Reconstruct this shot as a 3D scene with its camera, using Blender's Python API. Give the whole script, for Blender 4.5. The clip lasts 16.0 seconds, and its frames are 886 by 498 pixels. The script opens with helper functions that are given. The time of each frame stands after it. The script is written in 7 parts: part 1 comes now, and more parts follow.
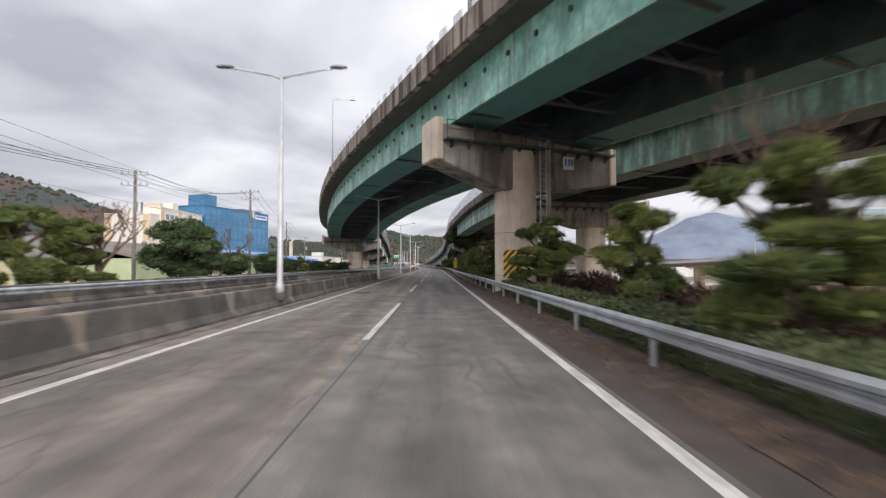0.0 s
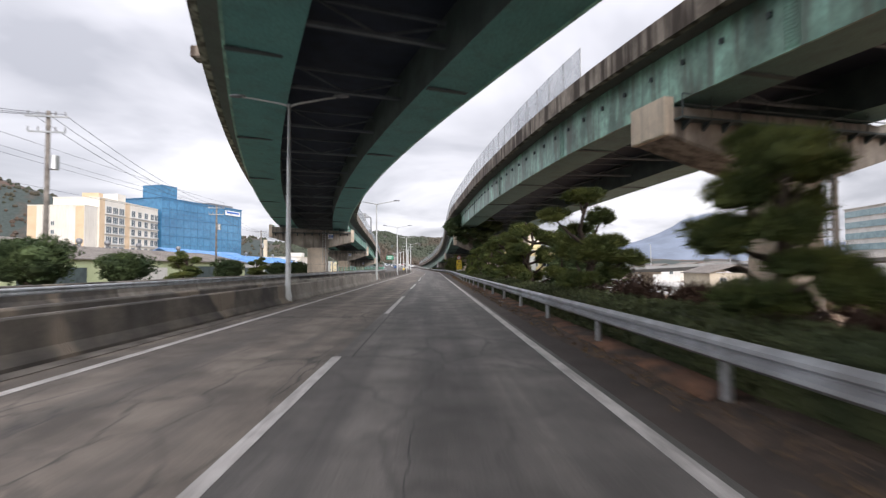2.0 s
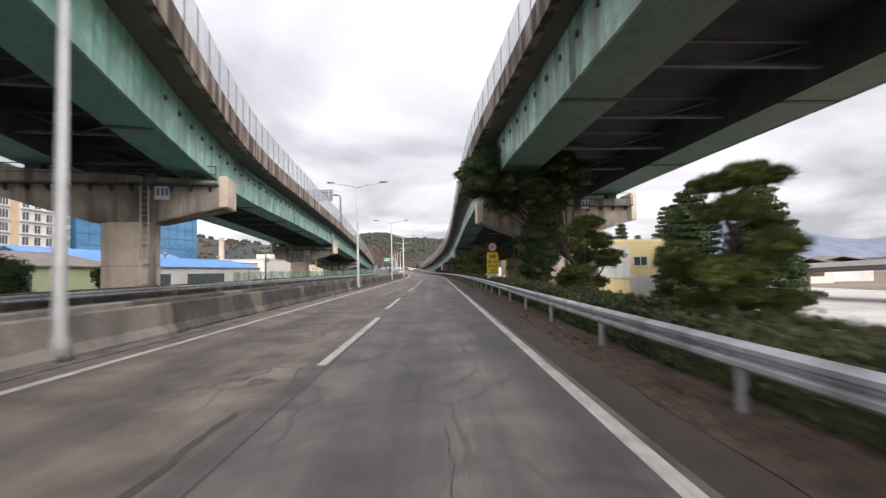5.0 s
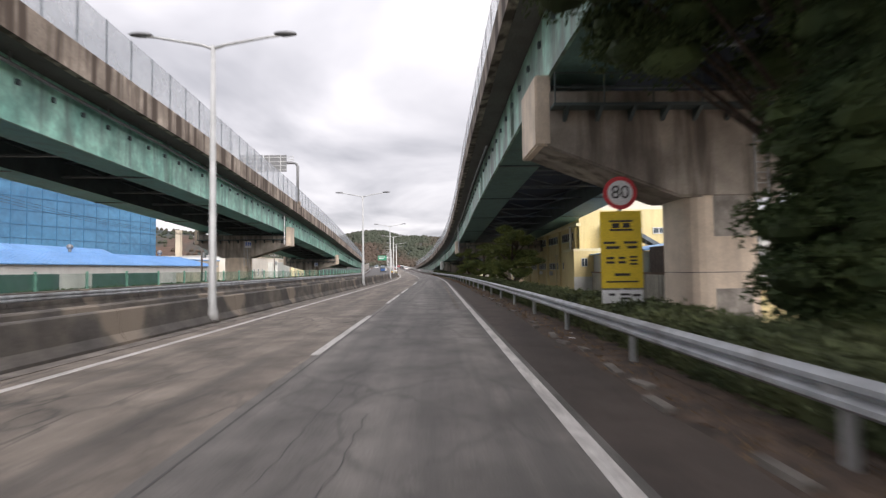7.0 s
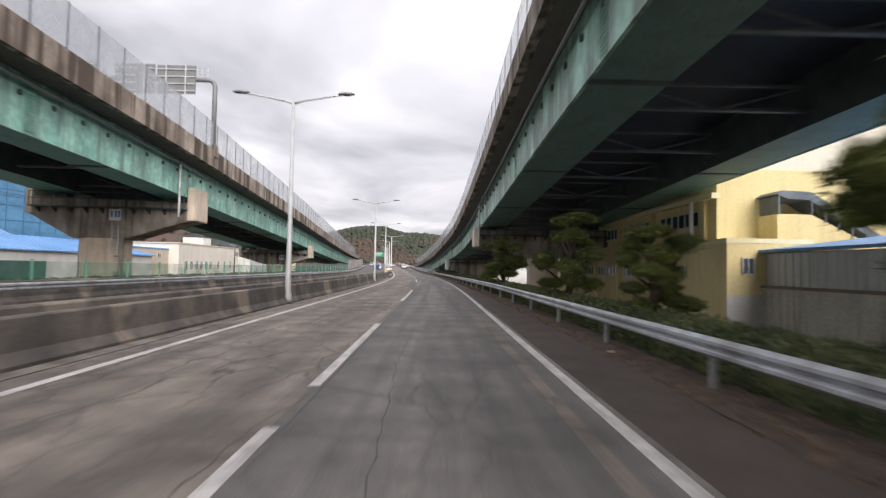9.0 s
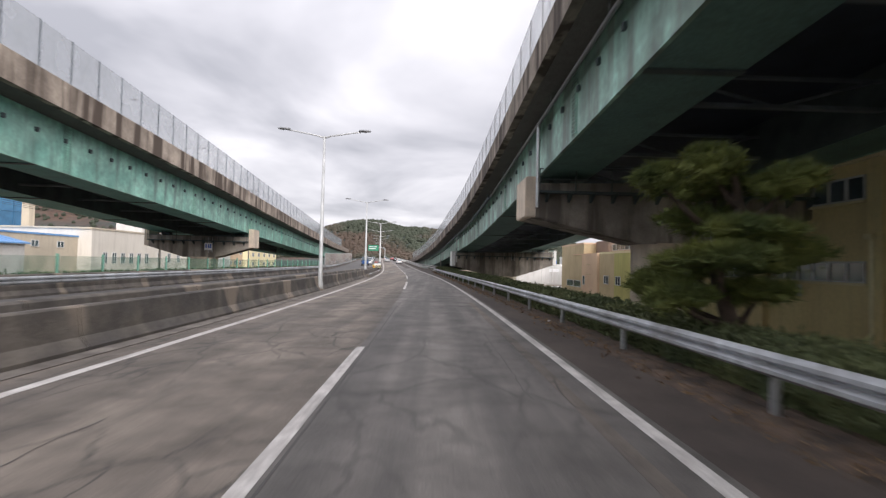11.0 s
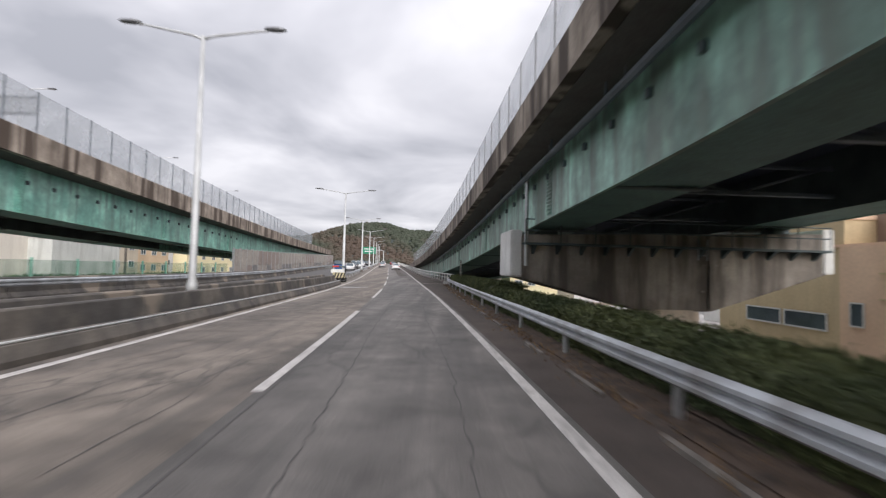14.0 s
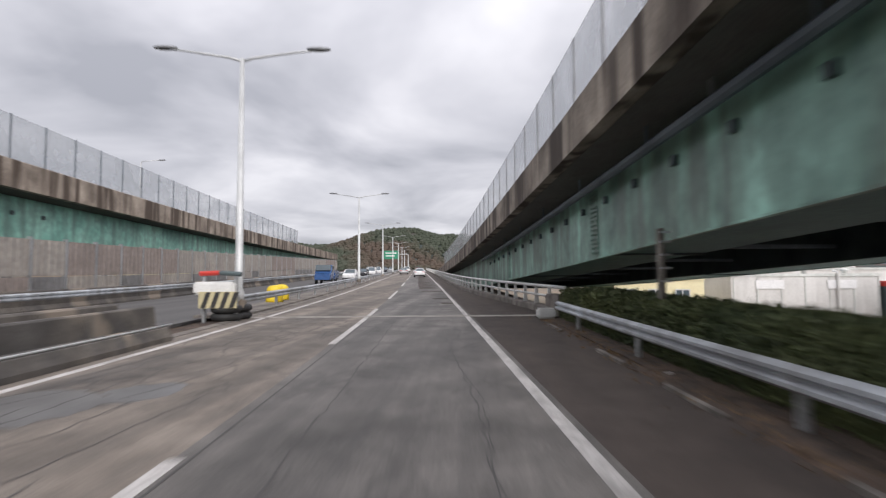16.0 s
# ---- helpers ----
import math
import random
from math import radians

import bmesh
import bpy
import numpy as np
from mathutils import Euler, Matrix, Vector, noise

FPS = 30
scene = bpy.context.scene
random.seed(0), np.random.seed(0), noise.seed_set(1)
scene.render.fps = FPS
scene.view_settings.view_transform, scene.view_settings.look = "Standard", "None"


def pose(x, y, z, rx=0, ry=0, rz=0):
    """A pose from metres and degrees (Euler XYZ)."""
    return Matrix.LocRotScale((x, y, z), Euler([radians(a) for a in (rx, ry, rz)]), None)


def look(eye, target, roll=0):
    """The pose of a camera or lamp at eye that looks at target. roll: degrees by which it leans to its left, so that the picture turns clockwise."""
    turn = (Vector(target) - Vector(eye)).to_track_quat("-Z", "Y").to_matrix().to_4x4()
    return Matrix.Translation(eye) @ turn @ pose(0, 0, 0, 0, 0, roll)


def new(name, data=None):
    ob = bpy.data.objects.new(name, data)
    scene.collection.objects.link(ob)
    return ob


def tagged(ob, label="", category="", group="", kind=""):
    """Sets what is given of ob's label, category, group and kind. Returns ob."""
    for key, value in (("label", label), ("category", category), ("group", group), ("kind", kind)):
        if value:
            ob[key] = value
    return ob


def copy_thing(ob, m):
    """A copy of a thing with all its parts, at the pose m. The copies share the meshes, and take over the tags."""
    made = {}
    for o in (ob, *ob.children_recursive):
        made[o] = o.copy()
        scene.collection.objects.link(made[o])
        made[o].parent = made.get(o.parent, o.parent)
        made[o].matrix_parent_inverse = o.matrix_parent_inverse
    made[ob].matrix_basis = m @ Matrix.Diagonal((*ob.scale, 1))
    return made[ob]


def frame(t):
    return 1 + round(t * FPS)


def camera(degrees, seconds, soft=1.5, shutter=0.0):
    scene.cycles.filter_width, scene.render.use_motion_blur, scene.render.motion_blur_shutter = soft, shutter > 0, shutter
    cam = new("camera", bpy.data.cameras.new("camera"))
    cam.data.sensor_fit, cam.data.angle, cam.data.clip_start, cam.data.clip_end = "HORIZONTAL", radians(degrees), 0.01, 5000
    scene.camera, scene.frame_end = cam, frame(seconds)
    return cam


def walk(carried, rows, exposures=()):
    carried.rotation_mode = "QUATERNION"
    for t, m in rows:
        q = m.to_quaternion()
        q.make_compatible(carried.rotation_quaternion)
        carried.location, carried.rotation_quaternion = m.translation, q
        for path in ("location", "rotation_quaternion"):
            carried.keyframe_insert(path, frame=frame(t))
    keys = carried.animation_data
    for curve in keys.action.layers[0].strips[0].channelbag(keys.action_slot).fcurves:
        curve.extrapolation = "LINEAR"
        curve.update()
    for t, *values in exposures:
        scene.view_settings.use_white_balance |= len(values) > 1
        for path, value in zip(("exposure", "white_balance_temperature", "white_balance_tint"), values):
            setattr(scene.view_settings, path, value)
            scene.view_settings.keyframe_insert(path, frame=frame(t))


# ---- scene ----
cam = camera(84.0, 16.0, soft=1.3, shutter=0.36)
PATH = [
    (0, (1.456, -2.282, 1.543), (1.610, 7.711, 1.873), -0.08),
    (0.5, (1.401, 5.408, 1.528), (1.591, 15.399, 1.887), 0.37),
    (1, (1.416, 12.771, 1.510), (1.643, 22.761, 1.883), 0.34),
    (1.5, (1.487, 20.228, 1.550), (1.718, 30.219, 1.909), 0.14),
    (2, (1.564, 27.824, 1.464), (1.787, 37.815, 1.832), -0.26),
    (2.5, (1.546, 35.830, 1.489), (1.745, 45.821, 1.867), -0.65),
    (3, (1.589, 43.818, 1.481), (1.729, 53.810, 1.854), -0.64),
    (3.5, (1.686, 51.056, 1.447), (1.806, 61.049, 1.819), -0.77),
    (4, (1.800, 58.734, 1.411), (1.927, 68.724, 1.841), -0.83),
    (4.5, (1.768, 65.843, 1.412), (1.902, 75.832, 1.841), -0.90),
    (5, (1.891, 72.399, 1.416), (2.039, 82.388, 1.842), -1.07),
    (5.5, (2.025, 78.619, 1.421), (2.190, 88.609, 1.842), -1.27),
    (6, (2.129, 84.723, 1.425), (2.309, 94.713, 1.842), -1.43),
    (6.5, (2.161, 90.928, 1.427), (2.347, 100.918, 1.842), -1.50),
    (7, (2.176, 97.501, 1.500), (2.339, 107.491, 1.906), -0.89),
    (7.5, (2.086, 103.584, 1.534), (2.237, 113.574, 1.946), -0.56),
    (8, (2.037, 109.873, 1.547), (2.160, 119.864, 1.952), -0.18),
    (8.5, (1.863, 115.534, 1.580), (2.006, 125.528, 1.893), -0.39),
    (9, (1.557, 122.477, 1.564), (1.704, 132.468, 1.957), 1.02),
    (9.5, (1.528, 129.162, 1.591), (1.658, 139.155, 1.952), 1.24),
    (10, (1.326, 135.696, 1.576), (1.527, 145.689, 1.882), 1.23),
    (10.5, (1.295, 141.933, 1.578), (1.483, 151.927, 1.883), 1.25),
    (11, (1.300, 147.753, 1.584), (1.457, 157.747, 1.884), 1.30),
    (11.5, (1.312, 153.641, 1.590), (1.432, 163.636, 1.885), 1.36),
    (12, (1.303, 160.085, 1.595), (1.392, 170.080, 1.887), 1.41),
    (12.5, (1.245, 167.571, 1.597), (1.320, 177.567, 1.887), 1.43),
    (13, (1.046, 175.679, 1.537), (1.125, 185.673, 1.849), 1.74),
    (13.5, (0.876, 183.913, 1.525), (0.935, 193.905, 1.905), 1.65),
    (14, (0.763, 191.958, 1.555), (0.755, 201.950, 1.974), 1.42),
    (14.5, (0.478, 199.998, 1.490), (0.374, 209.990, 1.900), 0.17),
    (15, (0.069, 207.939, 1.507), (-0.173, 217.927, 1.949), -0.76),
    (15.5, (-0.590, 216.328, 1.463), (-0.985, 226.308, 1.945), -0.75),
    (16, (-1.273, 224.628, 1.516), (-1.885, 234.595, 2.048), -0.29),
]
EXPOSURES = [(0.0, 0.30, 6420, 13), (1.5, 0.52, 6430, 13), (2.5, 0.68, 6460, 13.5), (4.0, 0.62, 6560, 14), (6.5, 0.50, 6620, 14), (8.0, 0.48, 6620, 14), (10.0, 0.47, 6570, 14), (12.5, 0.37, 6440, 13.5), (14.5, 0.27, 6440, 13), (16.0, 0.19, 6430, 13)]
walk(cam, [(t, look(eye, target, roll)) for t, eye, target, roll in PATH], EXPOSURES)
SKY_ZENITH, SKY_CLOUD = 1.1, 0.97

# ------------------------------------------------------------------ light
world = bpy.data.worlds.new("overcast_world")
scene.world = world
world.use_nodes = True
wn, wl = world.node_tree.nodes, world.node_tree.links
wn.clear()


def wnode(kind, **kw):
    n = wn.new(kind)
    for k, v in kw.items():
        n.inputs[k].default_value = v
    return n


def wmath(op, a, b=None, clamp=False):
    n = wn.new("ShaderNodeMath")
    n.operation, n.use_clamp = op, clamp
    for i, v in enumerate((a, b)):
        if v is None:
            continue
        if isinstance(v, (int, float)):
            n.inputs[i].default_value = v
        else:
            wl.new(v, n.inputs[i])
    return n.outputs[0]


sky = wn.new("ShaderNodeTexSky")
sky.sky_type, sky.sun_disc = "NISHITA", False
sky.sun_elevation, sky.sun_rotation = radians(29), radians(150)
sky.air_density, sky.dust_density = 1.0, 2.0
co = wn.new("ShaderNodeTexCoord")
sep = wn.new("ShaderNodeSeparateXYZ")
wl.new(co.outputs["Generated"], sep.inputs[0])
up = wmath("MAXIMUM", sep.outputs["Z"], 0.0)
den = wmath("ADD", up, 0.16)
comb = wn.new("ShaderNodeCombineXYZ")
wl.new(wmath("DIVIDE", sep.outputs["X"], den), comb.inputs[0])
wl.new(wmath("DIVIDE", sep.outputs["Y"], den), comb.inputs[1])
big = wnode("ShaderNodeTexNoise", Scale=0.95, Detail=5.0, Roughness=0.47, Distortion=0.35)
wl.new(comb.outputs[0], big.inputs["Vector"])
ramp = wn.new("ShaderNodeValToRGB")
ramp.color_ramp.elements[0].position, ramp.color_ramp.elements[0].color = 0.37, (0.40, 0.41, 0.445, 1)
ramp.color_ramp.elements[1].position, ramp.color_ramp.elements[1].color = 0.63, (0.82, 0.82, 0.845, 1)
mid = ramp.color_ramp.elements.new(0.50)
mid.color = (0.60, 0.605, 0.64, 1)
wl.new(big.outputs[0], ramp.inputs[0])
low = wmath("MULTIPLY", wmath("POWER", wmath("SUBTRACT", 1.0, up, True), 9.0), 0.16)
grad = wmath("ADD", wmath("ADD", wmath("MULTIPLY", wmath("POWER", up, 1.5), SKY_ZENITH), 0.93), low)
lay = wn.new("ShaderNodeMixRGB")
lay.blend_type, lay.inputs[0].default_value = "MULTIPLY", 1.0
wl.new(ramp.outputs[0], lay.inputs[1])
wl.new(grad, lay.inputs[2])
bg_cloud = wnode("ShaderNodeBackground", Strength=SKY_CLOUD)
wl.new(lay.outputs[0], bg_cloud.inputs[0])
bg_sky = wnode("ShaderNodeBackground", Strength=0.05)
wl.new(sky.outputs[0], bg_sky.inputs[0])
both = wn.new("ShaderNodeMixShader")
both.inputs[0].default_value = 0.88
wl.new(bg_sky.outputs[0], both.inputs[1])
wl.new(bg_cloud.outputs[0], both.inputs[2])
out = wn.new("ShaderNodeOutputWorld")
wl.new(both.outputs[0], out.inputs[0])

sun = new("sun", bpy.data.lights.new("sun", "SUN"))
sun.data.energy, sun.data.angle, sun.data.color = 2.3, radians(45), (1.0, 0.965, 0.92)
sun.matrix_world = look((18, -35.7, 22.4), (0, 0, 0))


# ------------------------------------------------------------------ materials
def material(name, c1, c2=None, scale=3.0, rough=0.8, metal=0.0, bump=0.0, fine=40.0, stretch=(1, 1, 1), streak=0.0,
             streak_col=(0.05, 0.045, 0.04), island=0.0, spec=0.5, detail=6.0, lo=0.35, hi=0.65, streak_scale=(1.2, 1.2, 0.12), mottle=0.0, mottle_scale=0.5, grit=1.0, cracks=0.0, crack_scale=1.1, slo=0.48, shi=0.70, joint=0.0, joint_col=(0.3, 0.25, 0.2), joint_from=0.0):
    """A procedural surface: two colours mixed by noise at two scales, streaks that run down, and a fine relief."""
    m = bpy.data.materials.new(name)
    m.use_nodes = True
    n, l = m.node_tree.nodes, m.node_tree.links
    b = n["Principled BSDF"]
    b.inputs["Roughness"].default_value, b.inputs["Metallic"].default_value = rough, metal
    b.inputs["Specular IOR Level"].default_value = spec
    c2 = c2 or tuple(v * 0.75 for v in c1)
    geo = n.new("ShaderNodeNewGeometry")
    mp = n.new("ShaderNodeMapping")
    mp.inputs["Scale"].default_value = stretch
    l.new(geo.outputs["Position"], mp.inputs[0])
    t1 = n.new("ShaderNodeTexNoise")
    t1.inputs["Scale"].default_value, t1.inputs["Detail"].default_value = scale, detail
    l.new(mp.outputs[0], t1.inputs["Vector"])
    r1 = n.new("ShaderNodeMapRange")
    r1.inputs[1].default_value, r1.inputs[2].default_value = lo, hi
    l.new(t1.outputs[0], r1.inputs[0])
    mix = n.new("ShaderNodeMixRGB")
    mix.inputs[1].default_value, mix.inputs[2].default_value = (*c1, 1), (*c2, 1)
    l.new(r1.outputs[0], mix.inputs[0])
    col = mix.outputs[0]
    t2 = n.new("ShaderNodeTexNoise")
    t2.inputs["Scale"].default_value, t2.inputs["Detail"].default_value = fine, 3.0
    l.new(geo.outputs["Position"], t2.inputs["Vector"])
    r2 = n.new("ShaderNodeMapRange")
    r2.inputs[1].default_value, r2.inputs[2].default_value, r2.inputs[3].default_value, r2.inputs[4].default_value = 0.3, 0.7, 1 - 0.18 * grit, 1 + 0.15 * grit
    l.new(t2.outputs[0], r2.inputs[0])
    mul = n.new("ShaderNodeMixRGB")
    mul.blend_type, mul.inputs[0].default_value = "MULTIPLY", 1.0
    l.new(col, mul.inputs[1])
    l.new(r2.outputs[0], mul.inputs[2])
    col = mul.outputs[0]
    if mottle:
        t5 = n.new("ShaderNodeTexNoise")
        t5.inputs["Scale"].default_value, t5.inputs["Detail"].default_value, t5.inputs["Roughness"].default_value = mottle_scale, 9.0, 0.65
        l.new(geo.outputs["Position"], t5.inputs["Vector"])
        r5_ = n.new("ShaderNodeMapRange")
        r5_.inputs[1].default_value, r5_.inputs[2].default_value, r5_.inputs[3].default_value, r5_.inputs[4].default_value = 0.35, 0.65, 1 - mottle, 1 + mottle
        l.new(t5.outputs[0], r5_.inputs[0])
        m5 = n.new("ShaderNodeMixRGB")
        m5.blend_type, m5.inputs[0].default_value = "MULTIPLY", 1.0
        l.new(col, m5.inputs[1])
        l.new(r5_.outputs[0], m5.inputs[2])
        col = m5.outputs[0]
    if cracks:
        m6 = n.new("ShaderNodeMapping")
        m6.inputs["Scale"].default_value = (1.0, 0.55, 1.0)
        l.new(geo.outputs["Position"], m6.inputs[0])
        t6 = n.new("ShaderNodeTexNoise")
        t6.inputs["Scale"].default_value, t6.inputs["Detail"].default_value = 2.2, 5.0
        l.new(m6.outputs[0], t6.inputs["Vector"])
        mv = n.new("ShaderNodeMixRGB")
        mv.blend_type, mv.inputs[0].default_value = "ADD", 0.45
        l.new(m6.outputs[0], mv.inputs[1])
        l.new(t6.outputs["Color"], mv.inputs[2])
        vo = n.new("ShaderNodeTexVoronoi")
        vo.feature = "DISTANCE_TO_EDGE"
        vo.inputs["Scale"].default_value = crack_scale
        l.new(mv.outputs[0], vo.inputs["Vector"])
        r6 = n.new("ShaderNodeMapRange")
        r6.inputs[1].default_value, r6.inputs[2].default_value, r6.inputs[3].default_value, r6.inputs[4].default_value = 0.005, 0.032, 1.0, 0.0
        l.new(vo.outputs["Distance"], r6.inputs[0])
        t7 = n.new("ShaderNodeTexNoise")
        t7.inputs["Scale"].default_value, t7.inputs["Detail"].default_value = 0.22, 4.0
        l.new(geo.outputs["Position"], t7.inputs["Vector"])
        r7 = n.new("ShaderNodeMapRange")
        r7.inputs[1].default_value, r7.inputs[2].default_value, r7.inputs[4].default_value = 0.42, 0.56, cracks
        l.new(t7.outputs[0], r7.inputs[0])
        k6 = n.new("ShaderNodeMath")
        k6.operation = "MULTIPLY"
        l.new(r6.outputs[0], k6.inputs[0])
        l.new(r7.outputs[0], k6.inputs[1])
        m7 = n.new("ShaderNodeMixRGB")
        m7.inputs[2].default_value = (0.045, 0.042, 0.04, 1)
        l.new(k6.outputs[0], m7.inputs[0])
        l.new(col, m7.inputs[1])
        col = m7.outputs[0]
    if streak:
        m3 = n.new("ShaderNodeMapping")
        m3.inputs["Scale"].default_value = streak_scale
        l.new(geo.outputs["Position"], m3.inputs[0])
        t3 = n.new("ShaderNodeTexNoise")
        t3.inputs["Scale"].default_value, t3.inputs["Detail"].default_value = 1.6, 5.0
        l.new(m3.outputs[0], t3.inputs["Vector"])
        r3 = n.new("ShaderNodeMapRange")
        r3.inputs[1].default_value, r3.inputs[2].default_value, r3.inputs[4].default_value = slo, shi, streak
        l.new(t3.outputs[0], r3.inputs[0])
        mx = n.new("ShaderNodeMixRGB")
        mx.inputs[2].default_value = (*streak_col, 1)
        l.new(r3.outputs[0], mx.inputs[0])
        l.new(col, mx.inputs[1])
        col = mx.outputs[0]
    if joint:
        # pale mortar patches at the joints of cast lengths, ragged by noise
        sx = n.new("ShaderNodeSeparateXYZ")
        l.new(geo.outputs["Position"], sx.inputs[0])

        def calc(op, p, q):
            k = n.new("ShaderNodeMath")
            k.operation = op
            for i, v in enumerate((p, q)):
                if isinstance(v, (int, float)):
                    k.inputs[i].default_value = v
                else:
                    l.new(v, k.inputs[i])
            return k.outputs[0]
        saw = calc("PINGPONG", calc("SUBTRACT", sx.outputs["Y"], joint_from), joint / 2)
        t8 = n.new("ShaderNodeTexNoise")
        t8.inputs["Scale"].default_value, t8.inputs["Detail"].default_value = 0.45, 7.0
        l.new(geo.outputs["Position"], t8.inputs["Vector"])
        edge_ = calc("SUBTRACT", calc("MULTIPLY", t8.outputs[0], 3.6), calc("ADD", saw, calc("MULTIPLY", sx.outputs["Z"], -0.35)))
        r8 = n.new("ShaderNodeMapRange")
        r8.inputs[1].default_value, r8.inputs[2].default_value, r8.inputs[4].default_value = 1.5, 1.72, 0.8
        l.new(edge_, r8.inputs[0])
        m8 = n.new("ShaderNodeMixRGB")
        m8.inputs[2].default_value = (*joint_col, 1)
        l.new(r8.outputs[0], m8.inputs[0])
        l.new(col, m8.inputs[1])
        col = m8.outputs[0]
    if island:
        src = geo.outputs["Random Per Island"]
        r4 = n.new("ShaderNodeMapRange")
        r4.inputs[3].default_value, r4.inputs[4].default_value = 1 - island, 1 + island
        l.new(src, r4.inputs[0])
        m4 = n.new("ShaderNodeMixRGB")
        m4.blend_type, m4.inputs[0].default_value = "MULTIPLY", 1.0
        l.new(col, m4.inputs[1])
        l.new(r4.outputs[0], m4.inputs[2])
        col = m4.outputs[0]
    l.new(col, b.inputs["Base Color"])
    if bump:
        bp = n.new("ShaderNodeBump")
        bp.inputs["Strength"].default_value, bp.inputs["Distance"].default_value = bump, 0.02
        l.new(t2.outputs[0], bp.inputs["Height"])
        l.new(bp.outputs[0], b.inputs["Normal"])
    return m


ALONG = (1.1, 0.05, 1.0)
M_asphalt = material("asphalt", (0.190, 0.174, 0.159), (0.115, 0.106, 0.098), 1.0, 0.70, bump=0.5, fine=45, stretch=ALONG, streak=0.6, streak_col=(0.078, 0.074, 0.070), streak_scale=(1.5, 0.06, 1), lo=0.38, hi=0.62, mottle=0.34, mottle_scale=0.9, cracks=0.45, crack_scale=0.8, grit=1.5)
M_lane_old = material("worn_lane", (0.240, 0.202, 0.168), (0.138, 0.118, 0.100), 0.8, 0.76, bump=0.5, fine=45, stretch=ALONG, streak=0.6, streak_col=(0.088, 0.080, 0.074), streak_scale=(1.2, 0.06, 1), lo=0.38, hi=0.62, mottle=0.38, mottle_scale=0.9, cracks=0.8, crack_scale=1.4, grit=1.5)
M_shoulder = material("shoulder_asphalt", (0.086, 0.066, 0.056), (0.055, 0.043, 0.037), 0.8, 0.85, bump=0.4, fine=50, stretch=(1, 0.15, 1), streak=0.4, streak_col=(0.095, 0.072, 0.057), streak_scale=(1, 0.1, 1), mottle=0.22, mottle_scale=1.2)
M_road_far = material("opposite_asphalt", (0.125, 0.12, 0.118), (0.09, 0.087, 0.085), 0.8, 0.85, bump=0.3, stretch=ALONG)
M_line = material("road_paint", (0.70, 0.67, 0.64), (0.46, 0.43, 0.41), 6.0, 0.7, bump=0.25, fine=30, streak=0.7, streak_col=(0.25, 0.235, 0.22), streak_scale=(4, 0.5, 1), detail=9, mottle=0.15, mottle_scale=3.0)
M_joint = material("sealed_joint", (0.062, 0.058, 0.056), (0.09, 0.083, 0.078), 4.0, 0.75)
M_crack = material("crack_seal", (0.082, 0.077, 0.074), (0.10, 0.094, 0.09), 4.0, 0.8)
M_dirt = material("verge_dirt", (0.108, 0.073, 0.053), (0.050, 0.038, 0.031), 2.5, 0.95, bump=0.7, fine=25, mottle=0.3, mottle_scale=4.0)
M_kerb = material("kerb_concrete", (0.24, 0.215, 0.19), (0.12, 0.105, 0.093), 2.0, 0.9, bump=0.3, mottle=0.2, mottle_scale=1.5)
M_kerb_pale = material("pale_joint_concrete", (0.40, 0.37, 0.335), (0.26, 0.24, 0.215), 2.5, 0.9, bump=0.3, mottle=0.25, mottle_scale=1.5)
M_barrier = material("barrier_concrete", (0.165, 0.145, 0.125), (0.098, 0.090, 0.084), 0.65, 0.9, bump=0.4, fine=18, streak=0.6, streak_col=(0.066, 0.060, 0.056), lo=0.42, hi=0.58, detail=5.0, streak_scale=(0.9, 0.9, 0.25), mottle=0.25, mottle_scale=1.6, joint=6.0, joint_col=(0.30, 0.25, 0.20))
M_barrier_light = material("pale_barrier_concrete", (0.36, 0.325, 0.285), (0.24, 0.215, 0.19), 0.5, 0.9, bump=0.4, fine=18, streak=0.6, streak_col=(0.14, 0.125, 0.11), streak_scale=(0.9, 0.9, 0.25), mottle=0.18, mottle_scale=1.2)
M_concrete = material("pier_concrete", (0.794, 0.673, 0.543), (0.645, 0.543, 0.437), 0.5, 0.88, bump=0.08, fine=14, streak=0.45, streak_col=(0.32, 0.27, 0.225), mottle=0.12, mottle_scale=0.8, grit=0.35)
M_cap = material("cap_concrete", (0.46, 0.41, 0.355), (0.25, 0.222, 0.195), 0.5, 0.9, bump=0.1, fine=14, streak=0.8, streak_col=(0.10, 0.084, 0.072), streak_scale=(1.0, 1.0, 0.12), slo=0.46, shi=0.64, grit=0.45, mottle=0.18, mottle_scale=0.7)
M_parapet = material("parapet_concrete", (0.44, 0.37, 0.305), (0.22, 0.18, 0.147), 0.6, 0.92, bump=0.4, fine=14, streak=0.95, streak_col=(0.085, 0.062, 0.048), streak_scale=(0.9, 0.9, 0.06), mottle=0.2, mottle_scale=1.0, slo=0.46, shi=0.58)
# grey concrete, darkened to carry the shade under the deck edges
M_soffit = material("shaded_slab_concrete", (0.16, 0.152, 0.142), (0.105, 0.10, 0.093), 0.5, 0.9, bump=0.2, fine=14, streak=0.4, streak_col=(0.09, 0.08, 0.07), mottle=0.15)
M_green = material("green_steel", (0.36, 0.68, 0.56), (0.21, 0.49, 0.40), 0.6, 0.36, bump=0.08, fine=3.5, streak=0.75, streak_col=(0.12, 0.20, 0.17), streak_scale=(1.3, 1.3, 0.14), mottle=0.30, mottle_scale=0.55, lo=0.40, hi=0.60)
